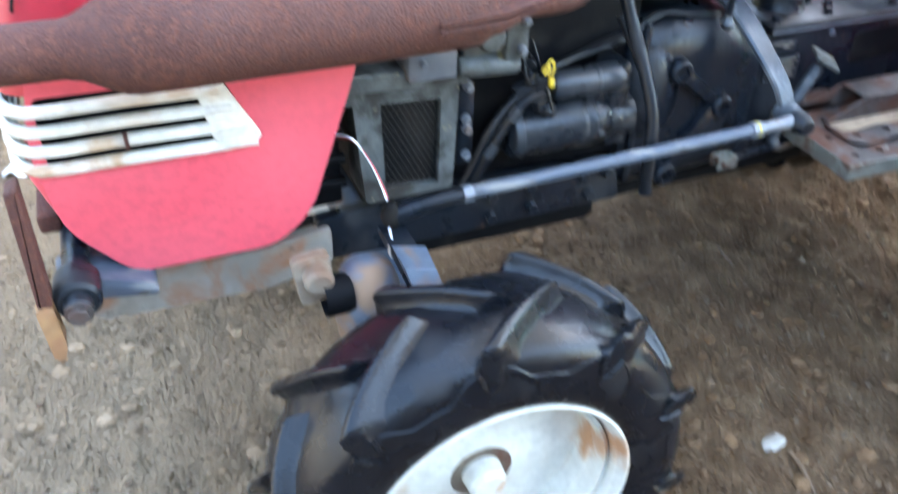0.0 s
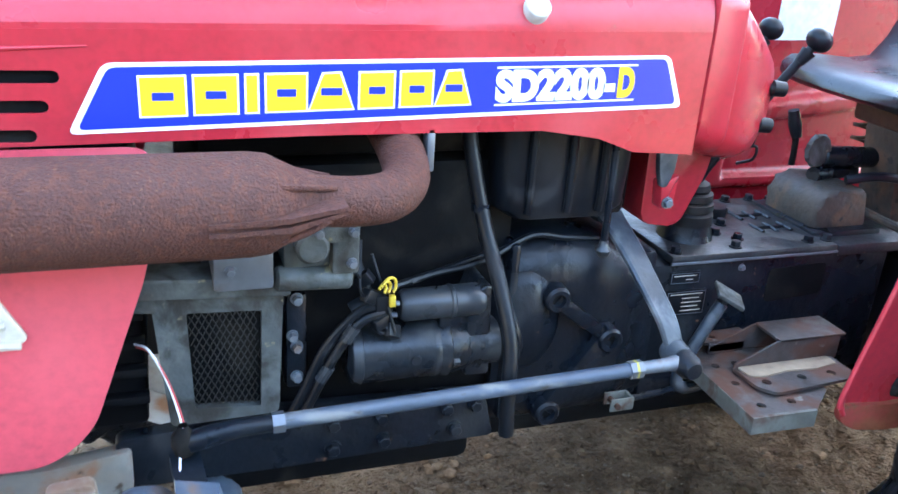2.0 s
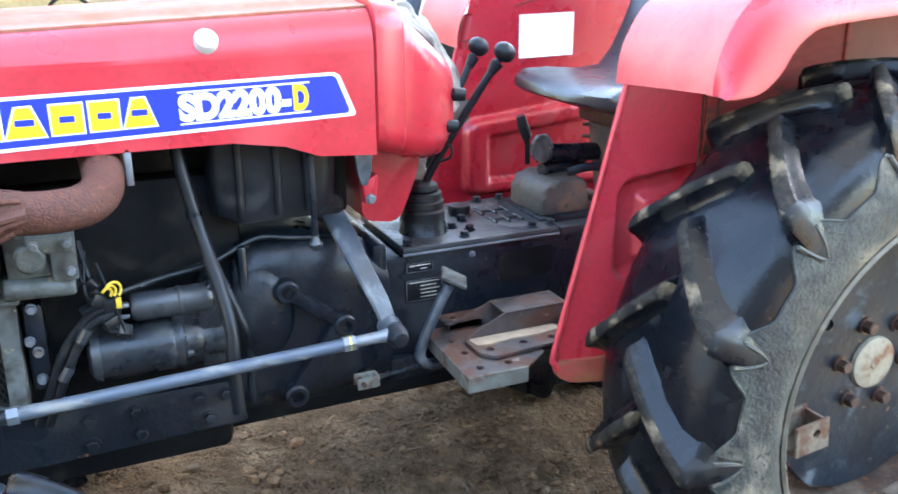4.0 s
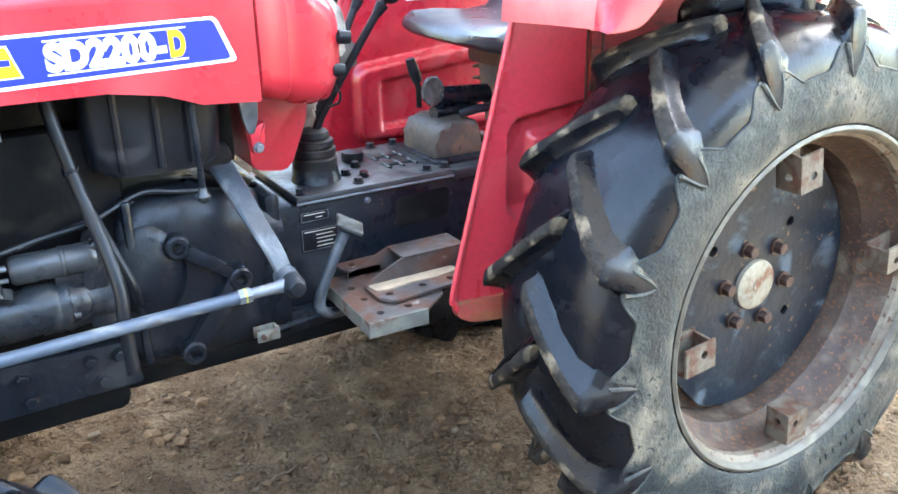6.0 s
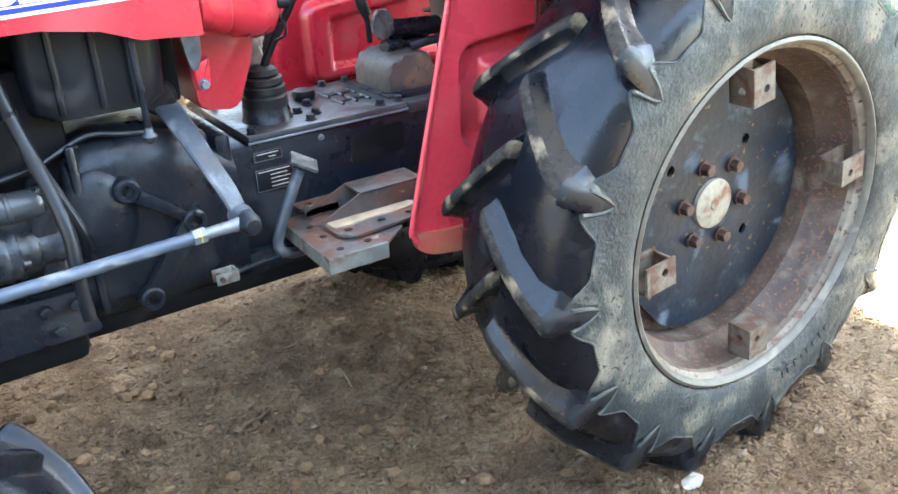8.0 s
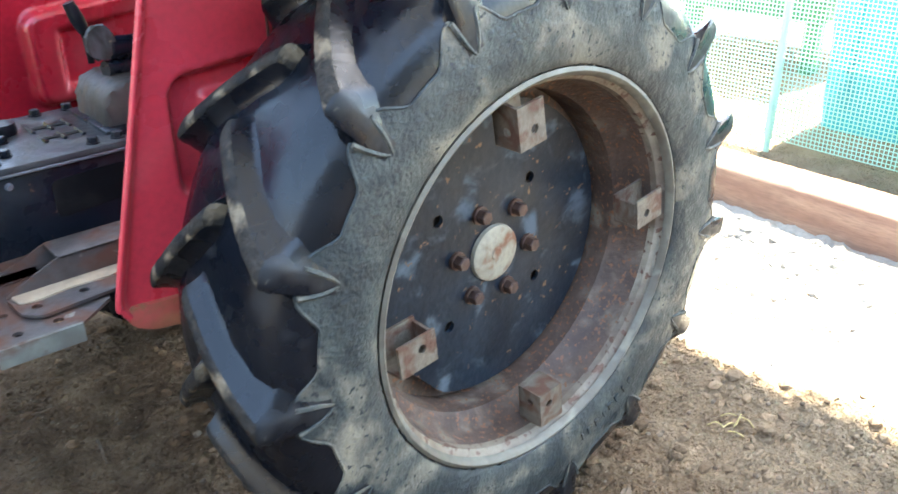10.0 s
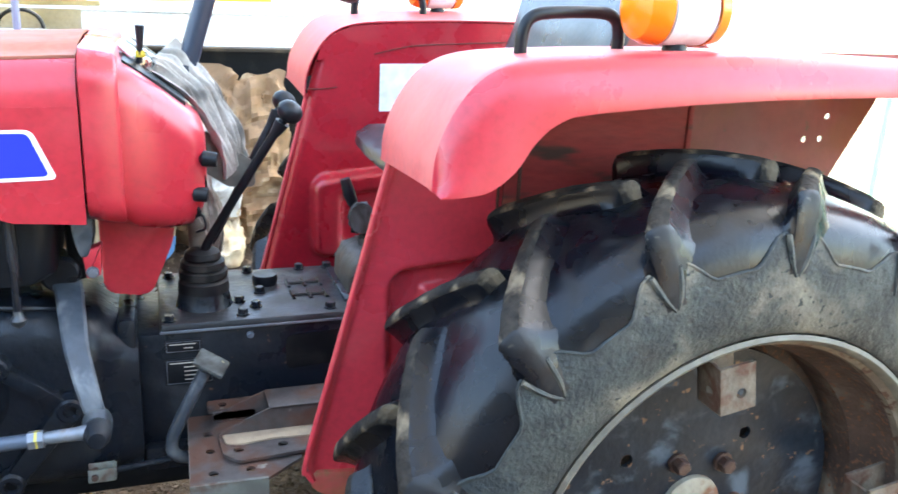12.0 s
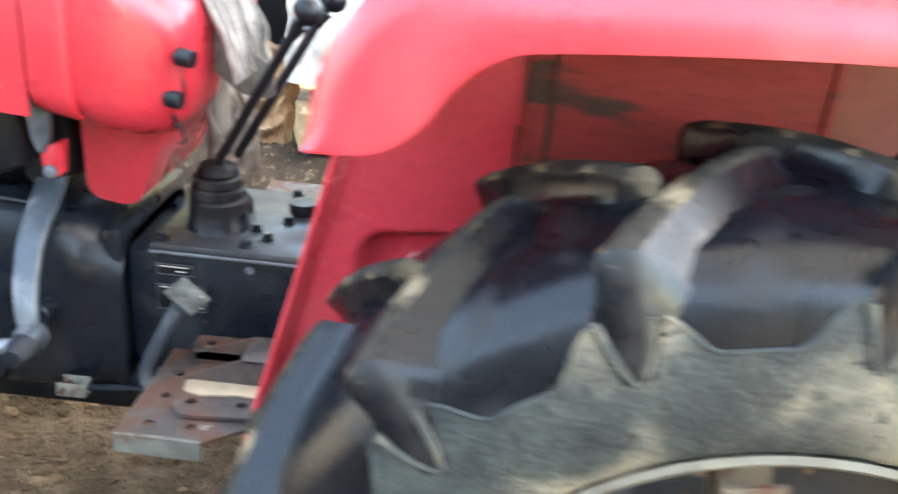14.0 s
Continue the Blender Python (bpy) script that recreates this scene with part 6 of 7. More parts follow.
def build_wheel(name, centre, out, W, phase, inner_phase, yaw=0.0, rim_mat=None, well_mat=None):
    """A tractor wheel: rim, tyre, lugs and disc. out: -1 where its dished side faces -y."""
    half, R = W["half"], W["r"]
    place = Matrix.Translation(centre) @ Euler((0, 0, radians(yaw))).to_matrix().to_4x4() @ Matrix.Diagonal((1, -out, 1, 1)).to_4x4()
    rb = W["bead"]
    f = rb / 0.327
    rimp = [(-half * 0.95, rb), (-half * 0.97, rb * 1.012), (-half * 0.95, rb * 1.02), (-half * 0.88, rb * 0.985), (-half * 0.82, rb * 0.955), (-half * 0.45, rb * 0.93), (-half * 0.30, rb * 0.87), (half * 0.15, rb * 0.86),
            (half * 0.35, rb * 0.92), (half * 0.80, rb * 0.955), (half * 0.95, rb * 1.0), (half * 0.93, rb * 1.02)]
    wheel = part(name, lathe(rimp, (0, 0, 0), "y", 72), well_mat, tractor, W["label"])
    wheel.matrix_basis = place
    if rim_mat is RIM:
        part("rust_band", lathe([(-half * 0.74, rb * 0.951 - 0.0012), (-half * 0.45, rb * 0.93 - 0.0012), (-half * 0.30, rb * 0.87 - 0.0012), (half * 0.15, rb * 0.86 - 0.0012)], (0, 0, 0), "y", 72), RIM_BROWN, wheel, "rust-brown band inside the rim")
    lip = part("rim_lip", lathe([(-half * 0.90, rb * 0.978), (-half * 0.965, rb * 0.992), (-half * 0.985, rb * 1.005), (-half * 0.965, rb * 1.024), (-half * 0.93, rb * 1.02)], (0, 0, 0), "y", 72), LIP if rim_mat is RIM else rim_mat, wheel, "pale worn rim lip")
    pr = [(0.90, 1.01), (0.96, 1.03), (1.005, 1.093), (1.02, 1.185), (1.0, 1.30), (0.972, 1.362), (0.93, 1.415), (0.85, 1.46), (0.70, 1.497), (0.45, 1.522), (0.0, 1.53)]
    k = (R * W["crown"] - rb) / (1.53 * rb - rb)
    prof = [(y * half, rb + (r * rb - rb) * k) for y, r in pr]
    part("tyre", lathe([(-y, r) for y, r in prof] + [(y, r) for y, r in reversed(prof[:-1])], (0, 0, 0), "y", 96), RUBBER, wheel, "black agricultural tyre")
    side_mat = SIDEWALL if W["dusty"] else RUBBER
    band, ridge = sidewall_bands(prof, phase + 13.6 * W["sweep"], W["count"])
    part("sidewall", band, side_mat, wheel, "weathered grey-green tyre sidewall" if W["dusty"] else "black tyre sidewall")
    part("shoulder_ridge", ridge, side_mat, wheel)
    foot = foot_mesh(W)
    for i in range(W["count"]):
        ob = new("lug_foot", foot)
        ob.parent = wheel
        ob.matrix_basis = Euler((0, -radians(phase + 360 / W["count"] * i), 0)).to_matrix().to_4x4()
    for side, ph in ((-1, phase), (1, inner_phase)):
        me = lug_mesh(side, W)
        for i in range(W["count"]):
            ob = new("lug", me)
            ob.parent = wheel
            ob.matrix_basis = Euler((0, -radians(ph + 360 / W["count"] * i), 0)).to_matrix().to_4x4()
    return wheel


REAR = dict(half=0.148, r=0.542, lug=0.0158, sweep=1.1, bead=0.327, count=15, crown=0.947, dusty=True, label="large rear wheel with deep-lugged tyre and rusty rim")
WC = (-0.010, -0.490, 0.520)


def dress_rear(wheel):
    """Disc, hub cap, bolts and rim brackets, in the wheel's own space."""
    out = [(0.262 * math.cos(radians(a)), 0.262 * math.sin(radians(a))) for a in range(0, 360, 6)]
    flat = []
    for x, z in out:
        a = math.degrees(math.atan2(z, x))
        r = 0.262
        for b in (120, 222):
            d = abs((a - b + 180) % 360 - 180)
            if d < 40:
                r = min(r, 0.243 / math.cos(radians(d)))
        flat.append((r * math.cos(radians(a)), r * math.sin(radians(a))))
    holes = [circle(r * math.cos(radians(a)), r * math.sin(radians(a)), 0.0105) for r, a in ((0.146, 142), (0.142, 50), (0.146, 230), (0.142, 322))]
    disc = part("disc", holed(flat, holes, lambda x, z: (x, -0.012, z), lambda x, z: (x, -0.004, z)), DISC, wheel, "scuffed dark blue-grey wheel disc")
    rear = []
    for a in range(0, 360, 5):
        d = abs((a - 120 + 180) % 360 - 180)
        r = min(0.2805, 0.240 / math.cos(radians(d))) if d < 40 else 0.2805
        rear.append((r * math.cos(radians(a)), r * math.sin(radians(a))))
    part("backing_plate", prism(rear, 0.012, 0.034), RIM_BROWN, wheel, "rusty backing plate behind the disc")
    part("hub_cap", lathe([(-0.024, 0.0), (-0.024, 0.010), (-0.0215, 0.012), (-0.0215, 0.044), (-0.019, 0.050), (-0.010, 0.052)], (0.006, 0, -0.004), "y", 32), CAP, wheel, "pale round hub cap with rust")
    for i in range(6):
        a = radians(113 + 60 * i)
        part("wheel_bolt", hexbolt((0.006 + 0.083 * math.cos(a), -0.012, -0.002 + 0.083 * math.sin(a)), (0, -1, 0), 0.0125, 0.022), BOLT, wheel)
    # worn moulded characters on the sidewall, as plain bars
    for k, (w, h) in enumerate(((0.005, 0.016), (0.012, 0.016), (0.010, 0.016), (0.004, 0.012), (0.011, 0.016), (0.012, 0.016), (0.005, 0.016), (0.010, 0.012))):
        mark = box((-w / 2, -0.1545, 0.383 - h / 2), (w / 2, -0.1500, 0.383 + h / 2), 0.001, 1)
        bmesh.ops.rotate(mark, cent=(0, 0, 0), matrix=Matrix.Rotation(radians(180 - 16 - 3.1 * k), 3, "Y"), verts=mark.verts)
        part("moulded_mark", mark, SIDEWALL, wheel)
    for a, sides in ((99.5, (-1,)), (186, (-1,)), (276, (-1, 1)), (8.5, (1,))):
        bm = holed([(-0.027, 0.232), (0.027, 0.232), (0.027, 0.300), (-0.027, 0.300)], [circle(0.005, 0.258, 0.0075, 12)], lambda x, z: (x, -0.140, z), lambda x, z: (x, -0.135, z))
        for sd in sides:
            holed([(-0.135, 0.232), (-0.088, 0.232), (-0.088, 0.306), (-0.135, 0.300)], [circle(-0.115, 0.258, 0.0075, 12)], lambda y, z: (sd * 0.027, y, z), lambda y, z: (sd * 0.022, y, z), bm)
        box((-0.027, -0.093, 0.232), (0.027, -0.088, 0.306), 0, 2, bm)
        box((-0.0215, -0.1345, 0.232), (0.0215, -0.0935, 0.237), 0, 2, bm)
        bmesh.ops.rotate(bm, cent=(0, 0, 0), matrix=Matrix.Rotation(-radians(a - 90), 3, "Y"), verts=bm.verts)
        part("rim_bracket", bm, RIM_RUST, wheel, "rusty welded rim bracket")


rear_left = build_wheel("rear_wheel", WC, -1, REAR, 121.7, 133.0, rim_mat=RIM, well_mat=RIM_IN)
dress_rear(rear_left)
rear_right = build_wheel("rear_wheel", (WC[0], my(WC[1]), WC[2]), 1, REAR, 133.7, 145.0, rim_mat=RIM, well_mat=RIM_IN)
dress_rear(rear_right)

FRONT = dict(half=0.09, r=0.318, lug=0.0125, sweep=1.6, bead=0.19, count=10, crown=0.932, dusty=False, label="small front wheel with lugged tyre and white rim")
FC = (-1.49, -0.50, 0.312)


def dress_front(wheel):
    disc = part("disc", lathe([(-0.012, 0.0), (-0.012, 0.05), (-0.008, 0.056), (-0.004, 0.09), (0.0, 0.12), (0.008, 0.15), (0.006, 0.172)], (0, 0, 0), "y", 40), RIM_WHITE, wheel, "dished white front wheel disc")
    part("rust_ring", lathe([(-0.0125, 0.030), (-0.0135, 0.040), (-0.0125, 0.047)], (0, 0, 0), "y", 40), RIM_RUST, disc, "rust ring round the hub")
    part("rim_step", lathe([(-0.060, 0.176), (-0.062, 0.170), (-0.050, 0.166), (-0.010, 0.168)], (0, 0, 0), "y", 48), RIM_WHITE, disc)
    part("hub", lathe([(-0.045, 0.0), (-0.045, 0.022), (-0.038, 0.028), (-0.01, 0.03)], (0, 0, 0), "y", 24), RIM_WHITE, wheel)


for yy, o, yaw in ((FC[1], -1, 0), (my(FC[1]), 1, 0)):
    fw = build_wheel("front_wheel", (FC[0], yy, FC[2]), o, FRONT, 75, 90, yaw=yaw, rim_mat=RIM_WHITE, well_mat=RIM_WHITE)
    dress_front(fw)


AXLE = surf("worn_blue_axle_paint", (0.075, 0.105, 0.15), (0.105, 0.13, 0.165), 9, (0.35, 0.5), 0.1, 0.15, 60, wear=(0.20, 0.13, 0.085), wear_at=0.60, wear_scale=14, soft=0.08)


def build_front_axle():
    axle = part("front_axle", tube([(-1.49, -0.40, 0.33), (-1.5, -0.25, 0.38), (-1.5, C, 0.40), (-1.5, my(-0.25), 0.38), (-1.49, my(-0.40), 0.33)], 0.045, 16), AXLE, tractor, "worn blue-grey front axle")
    part("knuckle", lathe([(-0.10, 0.03), (-0.09, 0.05), (0.04, 0.055), (0.09, 0.048), (0.11, 0.03), (0.115, 0)], (-1.49, -0.385, 0.40), "z", 24), STEEL, axle, "grey steering knuckle")
    part("gear_case", lathe([(-0.10, 0.032), (-0.085, 0.046), (-0.04, 0.050), (0.0, 0.046), (0.025, 0.036), (0.036, 0.02), (0.039, 0.0)], (-1.585, -0.30, 0.522), "z", 28), AXLE, axle, "worn blue gear case on the axle")
    part("knuckle_cap", loft([[(x, y - 0.035, z), (x + 0.045, y - 0.035, z - 0.012), (x + 0.05, y + 0.02, z - 0.012), (x, y + 0.02, z)] for x, y, z in ((-1.548, -0.325, 0.578), (-1.535, -0.345, 0.535), (-1.525, -0.355, 0.46))]), AXLE, axle, "worn pale blue knuckle bracket with rust")
    part("grease_cap", cyl((-1.655, -0.29, 0.556), (-1.657, -0.325, 0.553), 0.021, 18, None, 0.005), RIM, axle)
    part("grease_plate", prism(round_poly([(-1.69, 0.58), (-1.635, 0.585), (-1.63, 0.51), (-1.68, 0.50)], 0.012, 3), -0.30, -0.28, "y", 0.003), RIM, axle)
    part("boot_band", lathe([(-0.02, 0.03), (0.02, 0.03)], (-1.632, -0.31, 0.52), "x", 18), IRON_AND_SHADE, axle)


build_front_axle()


def build_bumper():
    bar = part("front_guard", prism(round_poly([(-1.996, 0.765), (-1.980, 0.77), (-1.982, 0.60), (-2.0, 0.59)], 0.005, 3), -0.318, -0.282, "y", 0.004), RUST, tractor, "rust-brown front guard bar")
    part("foot", prism(round_poly([(-2.003, 0.605), (-1.982, 0.605), (-1.980, 0.54), (-1.987, 0.515), (-1.998, 0.52)], 0.008, 4), -0.320, -0.292, "y", 0.004), surf("orange_rust_plate", (0.34, 0.19, 0.08), (0.22, 0.10, 0.05), 14, (0.6, 0.8), 0, 0.2), bar, "orange rusted plate end")
    part("cross_pin", cyl((-1.955, -0.325, 0.592), (-1.955, my(-0.325), 0.592), 0.018, 18, None, 0.003), IRON, bar)
    part("pin_nut", hexbolt((-1.955, -0.325, 0.592), (0, -1, 0), 0.013, 0.012), PLATE, bar)
    part("pin_collar", cyl((-1.955, -0.305, 0.592), (-1.955, -0.25, 0.592), 0.029, 20, None, 0.005), IRON, bar)
    part("crossbar", box((-1.995, -0.15, 0.60), (-1.965, 0.22, 0.63), 0.006), RUST, bar)
    part("arm", prism(round_poly([(-1.985, 0.575), (-1.945, 0.585), (-1.86, 0.552), (-1.86, 0.532), (-1.94, 0.548), (-1.985, 0.55)], 0.01, 3), -0.245, -0.165, "y", 0.005), BLUESTEEL, bar)


build_bumper()

# ---- loose things ----
def crumple(rows_fn, nu, nv, amp, seed, freq=9.0):
    rows = []
    for i in range(nv + 1):
        row = []
        for j in range(nu + 1):
            p = Vector(rows_fn(j / nu, i / nv))
            q = p * freq + Vector((seed, seed * 2.3, 0))
            d = Vector((noise.noise(q), noise.noise(q + Vector((7, 3, 1))), noise.noise(q + Vector((2, 9, 4)))))
            q2 = q * 2.7
            d += 0.4 * Vector((noise.noise(q2), noise.noise(q2 + Vector((7, 3, 1))), noise.noise(q2 + Vector((2, 9, 4)))))
            row.append(p + d * amp)
        rows.append(row)
    return rows


thing("paper_sheet", sheet([[(-0.288 + 0.151 * u, 0.3565 - 0.001 * math.sin(3 * u), 0.993 + 0.102 * v + 0.003 * u) for u in np.linspace(0, 1, 8)] for v in np.linspace(0, 1, 6)], 0.0006), PAPER,
      "blank white paper sheet stuck to the far mudguard", "paper")

# rag hung over the dashboard's edge
def rag_point(u, v):
    spine = RAG_PATH[min(int(v * (len(RAG_PATH) - 1)), len(RAG_PATH) - 2)]
    nxt = RAG_PATH[min(int(v * (len(RAG_PATH) - 1)) + 1, len(RAG_PATH) - 1)]
    f = v * (len(RAG_PATH) - 1) - min(int(v * (len(RAG_PATH) - 1)), len(RAG_PATH) - 2)
    p = spine.lerp(nxt, f)
    w = 0.125 * (1 - 0.45 * v)
    return p + Vector((0.45, 0.75, 0.32)) * (u - 0.5) * w + Vector((0.5, -0.6, 0.5)) * (0.0055 * math.sin(u * 46 + 3 * v + 4 * noise.noise((u * 3, v * 2, 1.0))) + 0.022 * noise.noise((u * 5.5 + 0.6 * v, v * 1.6, 4.0)) + 0.012 * noise.noise((u * 14 - v, v * 3.5, 8.0)))


RAG_PATH = smooth_path([(-0.748, -0.005, 1.140), (-0.722, -0.008, 1.126), (-0.685, -0.015, 1.092), (-0.658, -0.022, 1.045), (-0.640, -0.025, 1.005), (-0.632, -0.025, 0.96)], 6)
thing("rag", sheet(crumple(rag_point, 110, 44, 0.005, 3, 18), 0.002), RAG, "dirty pale rag draped over the dashboard", "rag", angle=1.4)
RAG_PATH = smooth_path([(-0.690, 0.055, 0.965), (-0.682, 0.05, 0.90), (-0.668, 0.05, 0.84), (-0.672, 0.06, 0.775)], 6)
thing("rag", sheet(crumple(rag_point, 40, 30, 0.012, 8, 14), 0.002), RAG, "grimy torn rag hanging beside the steering column", "rag", angle=1.4)

# paper bags, cartons and tape heaped below the lorry
def creased(x, y, z, seed, freq):
    q = Vector((x * freq + seed, y * freq, z * freq + seed * 1.7))
    a, b = noise.noise(q), noise.noise(q * 2.3 + Vector((5, 1, 9)))
    return 1 - 2.2 * abs(a) - 0.9 * abs(b)


def bag(name, at, size, lean, material, label, seed, amp=0.05, pinch=0.55):
    """An upright crumpled bag with creased sides, folded shut towards its top."""
    rows = []
    for v in np.linspace(0, 1, 44):
        deep = 1 - (1 - pinch * 0.25) * sstep(0.45, 1.0, v)
        row = []
        for u in np.linspace(0, 2 * math.pi, 72, endpoint=False):
            c, d = math.cos(u), math.sin(u)
            x = at[0] + size[0] / 2 * math.copysign(abs(c) ** 0.6, c) * (1 - 0.18 * v * noise.noise((seed, v * 3, c)))
            y = at[1] + size[1] / 2 * math.copysign(abs(d) ** 0.6, d) * deep + lean * v
            z = at[2] + size[2] * v * (1 + 0.10 * noise.noise((c * 1.6 + seed, d, 0.3)))
            k = amp * creased(x, y, z, seed, 8.5) * min(1, 0.3 + 3 * v)
            row.append((x + 0.5 * k * c, y + k * d, z + 0.25 * k * (v > 0.1)))
        rows.append(row)
    bm = loft(rows)
    thing(name, bm, material, label, "bag", angle=0.35)


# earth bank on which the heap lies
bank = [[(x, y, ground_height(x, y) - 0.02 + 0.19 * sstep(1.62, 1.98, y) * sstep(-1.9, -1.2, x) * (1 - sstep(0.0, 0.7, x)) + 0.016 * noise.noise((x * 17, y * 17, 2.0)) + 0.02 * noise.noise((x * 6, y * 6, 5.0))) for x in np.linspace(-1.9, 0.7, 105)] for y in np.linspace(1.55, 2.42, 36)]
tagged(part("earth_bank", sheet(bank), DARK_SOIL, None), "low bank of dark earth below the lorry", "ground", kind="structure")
bag("paper_bag", (-0.56, 2.14, 0.14), (0.27, 0.16, 0.73), 0.10, KRAFT, "tall crumpled brown kraft paper bag leaning below the lorry", 1)
bag("paper_bag", (-0.33, 2.17, 0.14), (0.24, 0.15, 0.70), 0.09, KRAFT, "creased tan kraft paper bag with folded top", 5)
bag("paper_bag", (-1.17, 2.12, 0.12), (0.24, 0.18, 0.40), 0.08, KRAFT, "short crumpled kraft paper bag on the earth", 11)
bag("plastic_bag", (-0.51, 2.00, 0.32), (0.15, 0.10, 0.38), 0.05, OLD_WHITE, "white crumpled bag resting on brown paper", 17, 0.03)
bag("plastic_bag", (-0.93, 2.10, 0.42), (0.28, 0.12, 0.46), 0.10, OLD_WHITE, "white crumpled bag lying on folded cartons", 23, 0.03)
bag("paper_bag", (-0.51, 1.94, 0.13), (0.15, 0.10, 0.22), 0.03, PALE_CLOTH, "torn pale paper bag with a ragged tip", 31, 0.04, 0.2)
for (x, z, w, h, deep, tilt), lab in (((-0.85, 0.17, 0.30, 0.15, 0.17, 5), "pale brown folded carton bound with blue tape"), ((-0.80, 0.345, 0.24, 0.12, 0.15, -7), "pale brown flattened carton on top of the heap")):
    bm = box((-w / 2, -deep / 2, 0), (w / 2, deep / 2, h), 0.006)
    bmesh.ops.subdivide_edges(bm, edges=bm.edges[:], cuts=5, use_grid_fill=True)
    for vert in bm.verts:
        n3 = noise.noise_vector(Vector((vert.co.x * 11 + x * 50, vert.co.y * 11, vert.co.z * 11)))
        vert.co += Vector((n3.x, n3.y, 0)) * 0.034
    bmesh.ops.transform(bm, matrix=Matrix.Translation((x, 2.02, z + 0.012 * abs(tilt) / 5)) @ Euler((0, radians(tilt), radians(tilt * 2))).to_matrix().to_4x4(), verts=bm.verts)
    carton = thing("carton", bm, CARTON, lab, "carton", "folded cartons", angle=0.4)
    if tilt == 5:
        part("tape", tube([(-0.82, 1.925, 0.345), (-0.85, 1.91, 0.29), (-0.91, 1.905, 0.235), (-0.955, 1.905, 0.19)], 0.022, 8, None, 4, flat=0.25), BLUE_TAPE, carton, "blue plastic tape")
        part("tape", tube([(-0.79, 1.92, 0.185), (-0.75, 1.905, 0.175), (-0.71, 1.915, 0.21), (-0.70, 1.93, 0.26)], 0.016, 8, None, 4, flat=0.25), BLUE_TAPE, carton)
for pts, lab in (([(-0.80, 1.99, 0.70), (-0.775, 1.96, 0.60), (-0.735, 1.95, 0.50), (-0.67, 1.96, 0.45), (-0.625, 1.99, 0.50), (-0.61, 2.02, 0.66)], "white bag strap hanging in a loop"), ([(-0.60, 2.03, 0.80), (-0.585, 2.00, 0.73), (-0.56, 1.98, 0.66), (-0.53, 1.985, 0.60)], "white folded strap on the paper bag"),
                 ([(-0.60, 1.95, 0.46), (-0.595, 1.93, 0.36), (-0.59, 1.92, 0.24), (-0.585, 1.92, 0.12)], "pale woven strap hanging over the heap")):
    thing("strap", tube(pts, 0.014, 8, None, 5, flat=0.25), OLD_WHITE, lab, "strap", "bag straps")
part("far_step", box((-0.76, 0.20, 0.545), (-0.42, 0.62, 0.56), 0.004), PLATE, tractor, "far side foot plate")


# ---- background ----
def build_truck():
    truck = tagged(empty("truck"), "white lorry body with a dark recess and yellow upper boards", "truck")
    part("side_board", holed([(-4.2, 0.955), (2.6, 0.968), (2.6, 1.152), (-4.2, 1.06)], [[(-2.6, 1.0), (-0.992, 1.012), (-0.992, 1.10), (-2.6, 1.066)]], lambda x, z: (x, 2.30, z), lambda x, z: (x, 2.36, z)), WHITE_BODY, truck, "white painted side board")
    part("recess", box((-2.7, 2.55, 0.95), (-0.93, 2.58, 1.12)), surf("shaded_grey_panel", (0.45, 0.45, 0.42), (0.3, 0.3, 0.28), 3, (0.6, 0.8)), truck)
    part("cable_loop", tube([(-1.23 + 0.085 * math.cos(a), 2.45, 1.005 + 0.075 * math.sin(a)) for a in np.linspace(0, math.pi, 13)], 0.008, 8, None, 1), BLACK, truck, "black cable loop")
    part("ledge", box((-4.2, 2.285, 1.094), (2.6, 2.30, 1.10)), WHITE_BODY, truck)
    part("upper_board", prism([(-4.2, 1.062), (-0.25, 1.146), (-0.25, 1.75), (-4.2, 1.75)], 2.32, 2.40), YELLOW_BODY, truck, "yellow upper board")
    part("upper_board", prism([(-0.25, 1.146), (2.6, 1.15), (2.6, 1.75), (-0.25, 1.75)], 2.32, 2.40), WHITE_BODY, truck, "white upper board")
    # Near-black block: the shade under the lorry is in its colour
    part("chassis", box((-4.2, 2.42, 0.42), (2.6, 3.6, 0.95), 0.02), IRON_AND_SHADE, truck, "black block for the shaded underside")
    for x in (-3.2, 1.6):
        part("tyre", lathe([(2.4, 0.2), (2.4, 0.40), (2.43, 0.45), (2.6, 0.45), (2.63, 0.4), (2.63, 0.2)], (x, 0, 0.45), "y", 40), RUBBER, truck)
    for x in (-1.75, -0.55, 0.4):
        part("latch", box((x - 0.04, 2.285, 1.045), (x + 0.04, 2.30, 1.055), 0.003), STEEL, truck)
    return truck


build_truck()
part("rod", tube([(-0.978, 0.283, 0.96), (-0.977, 0.283, 1.1), (-0.976, 0.282, 1.35)], 0.0065, 10), plain("blue_grey_metal", (0.22, 0.25, 0.36), 0.4, 0.3), tractor, "thin blue-grey metal rod at the far side of the hood")

# beam along the sunlit strip, fence and teal bins behind it
thing("beam", prism(round_poly([(1.53, -0.02), (1.56, 0.115), (1.72, 0.125), (1.74, -0.02)], 0.012, 3), -3.0, 3.0, "y"), WOOD, "weathered brown timber beam lying on the ground", "beam")


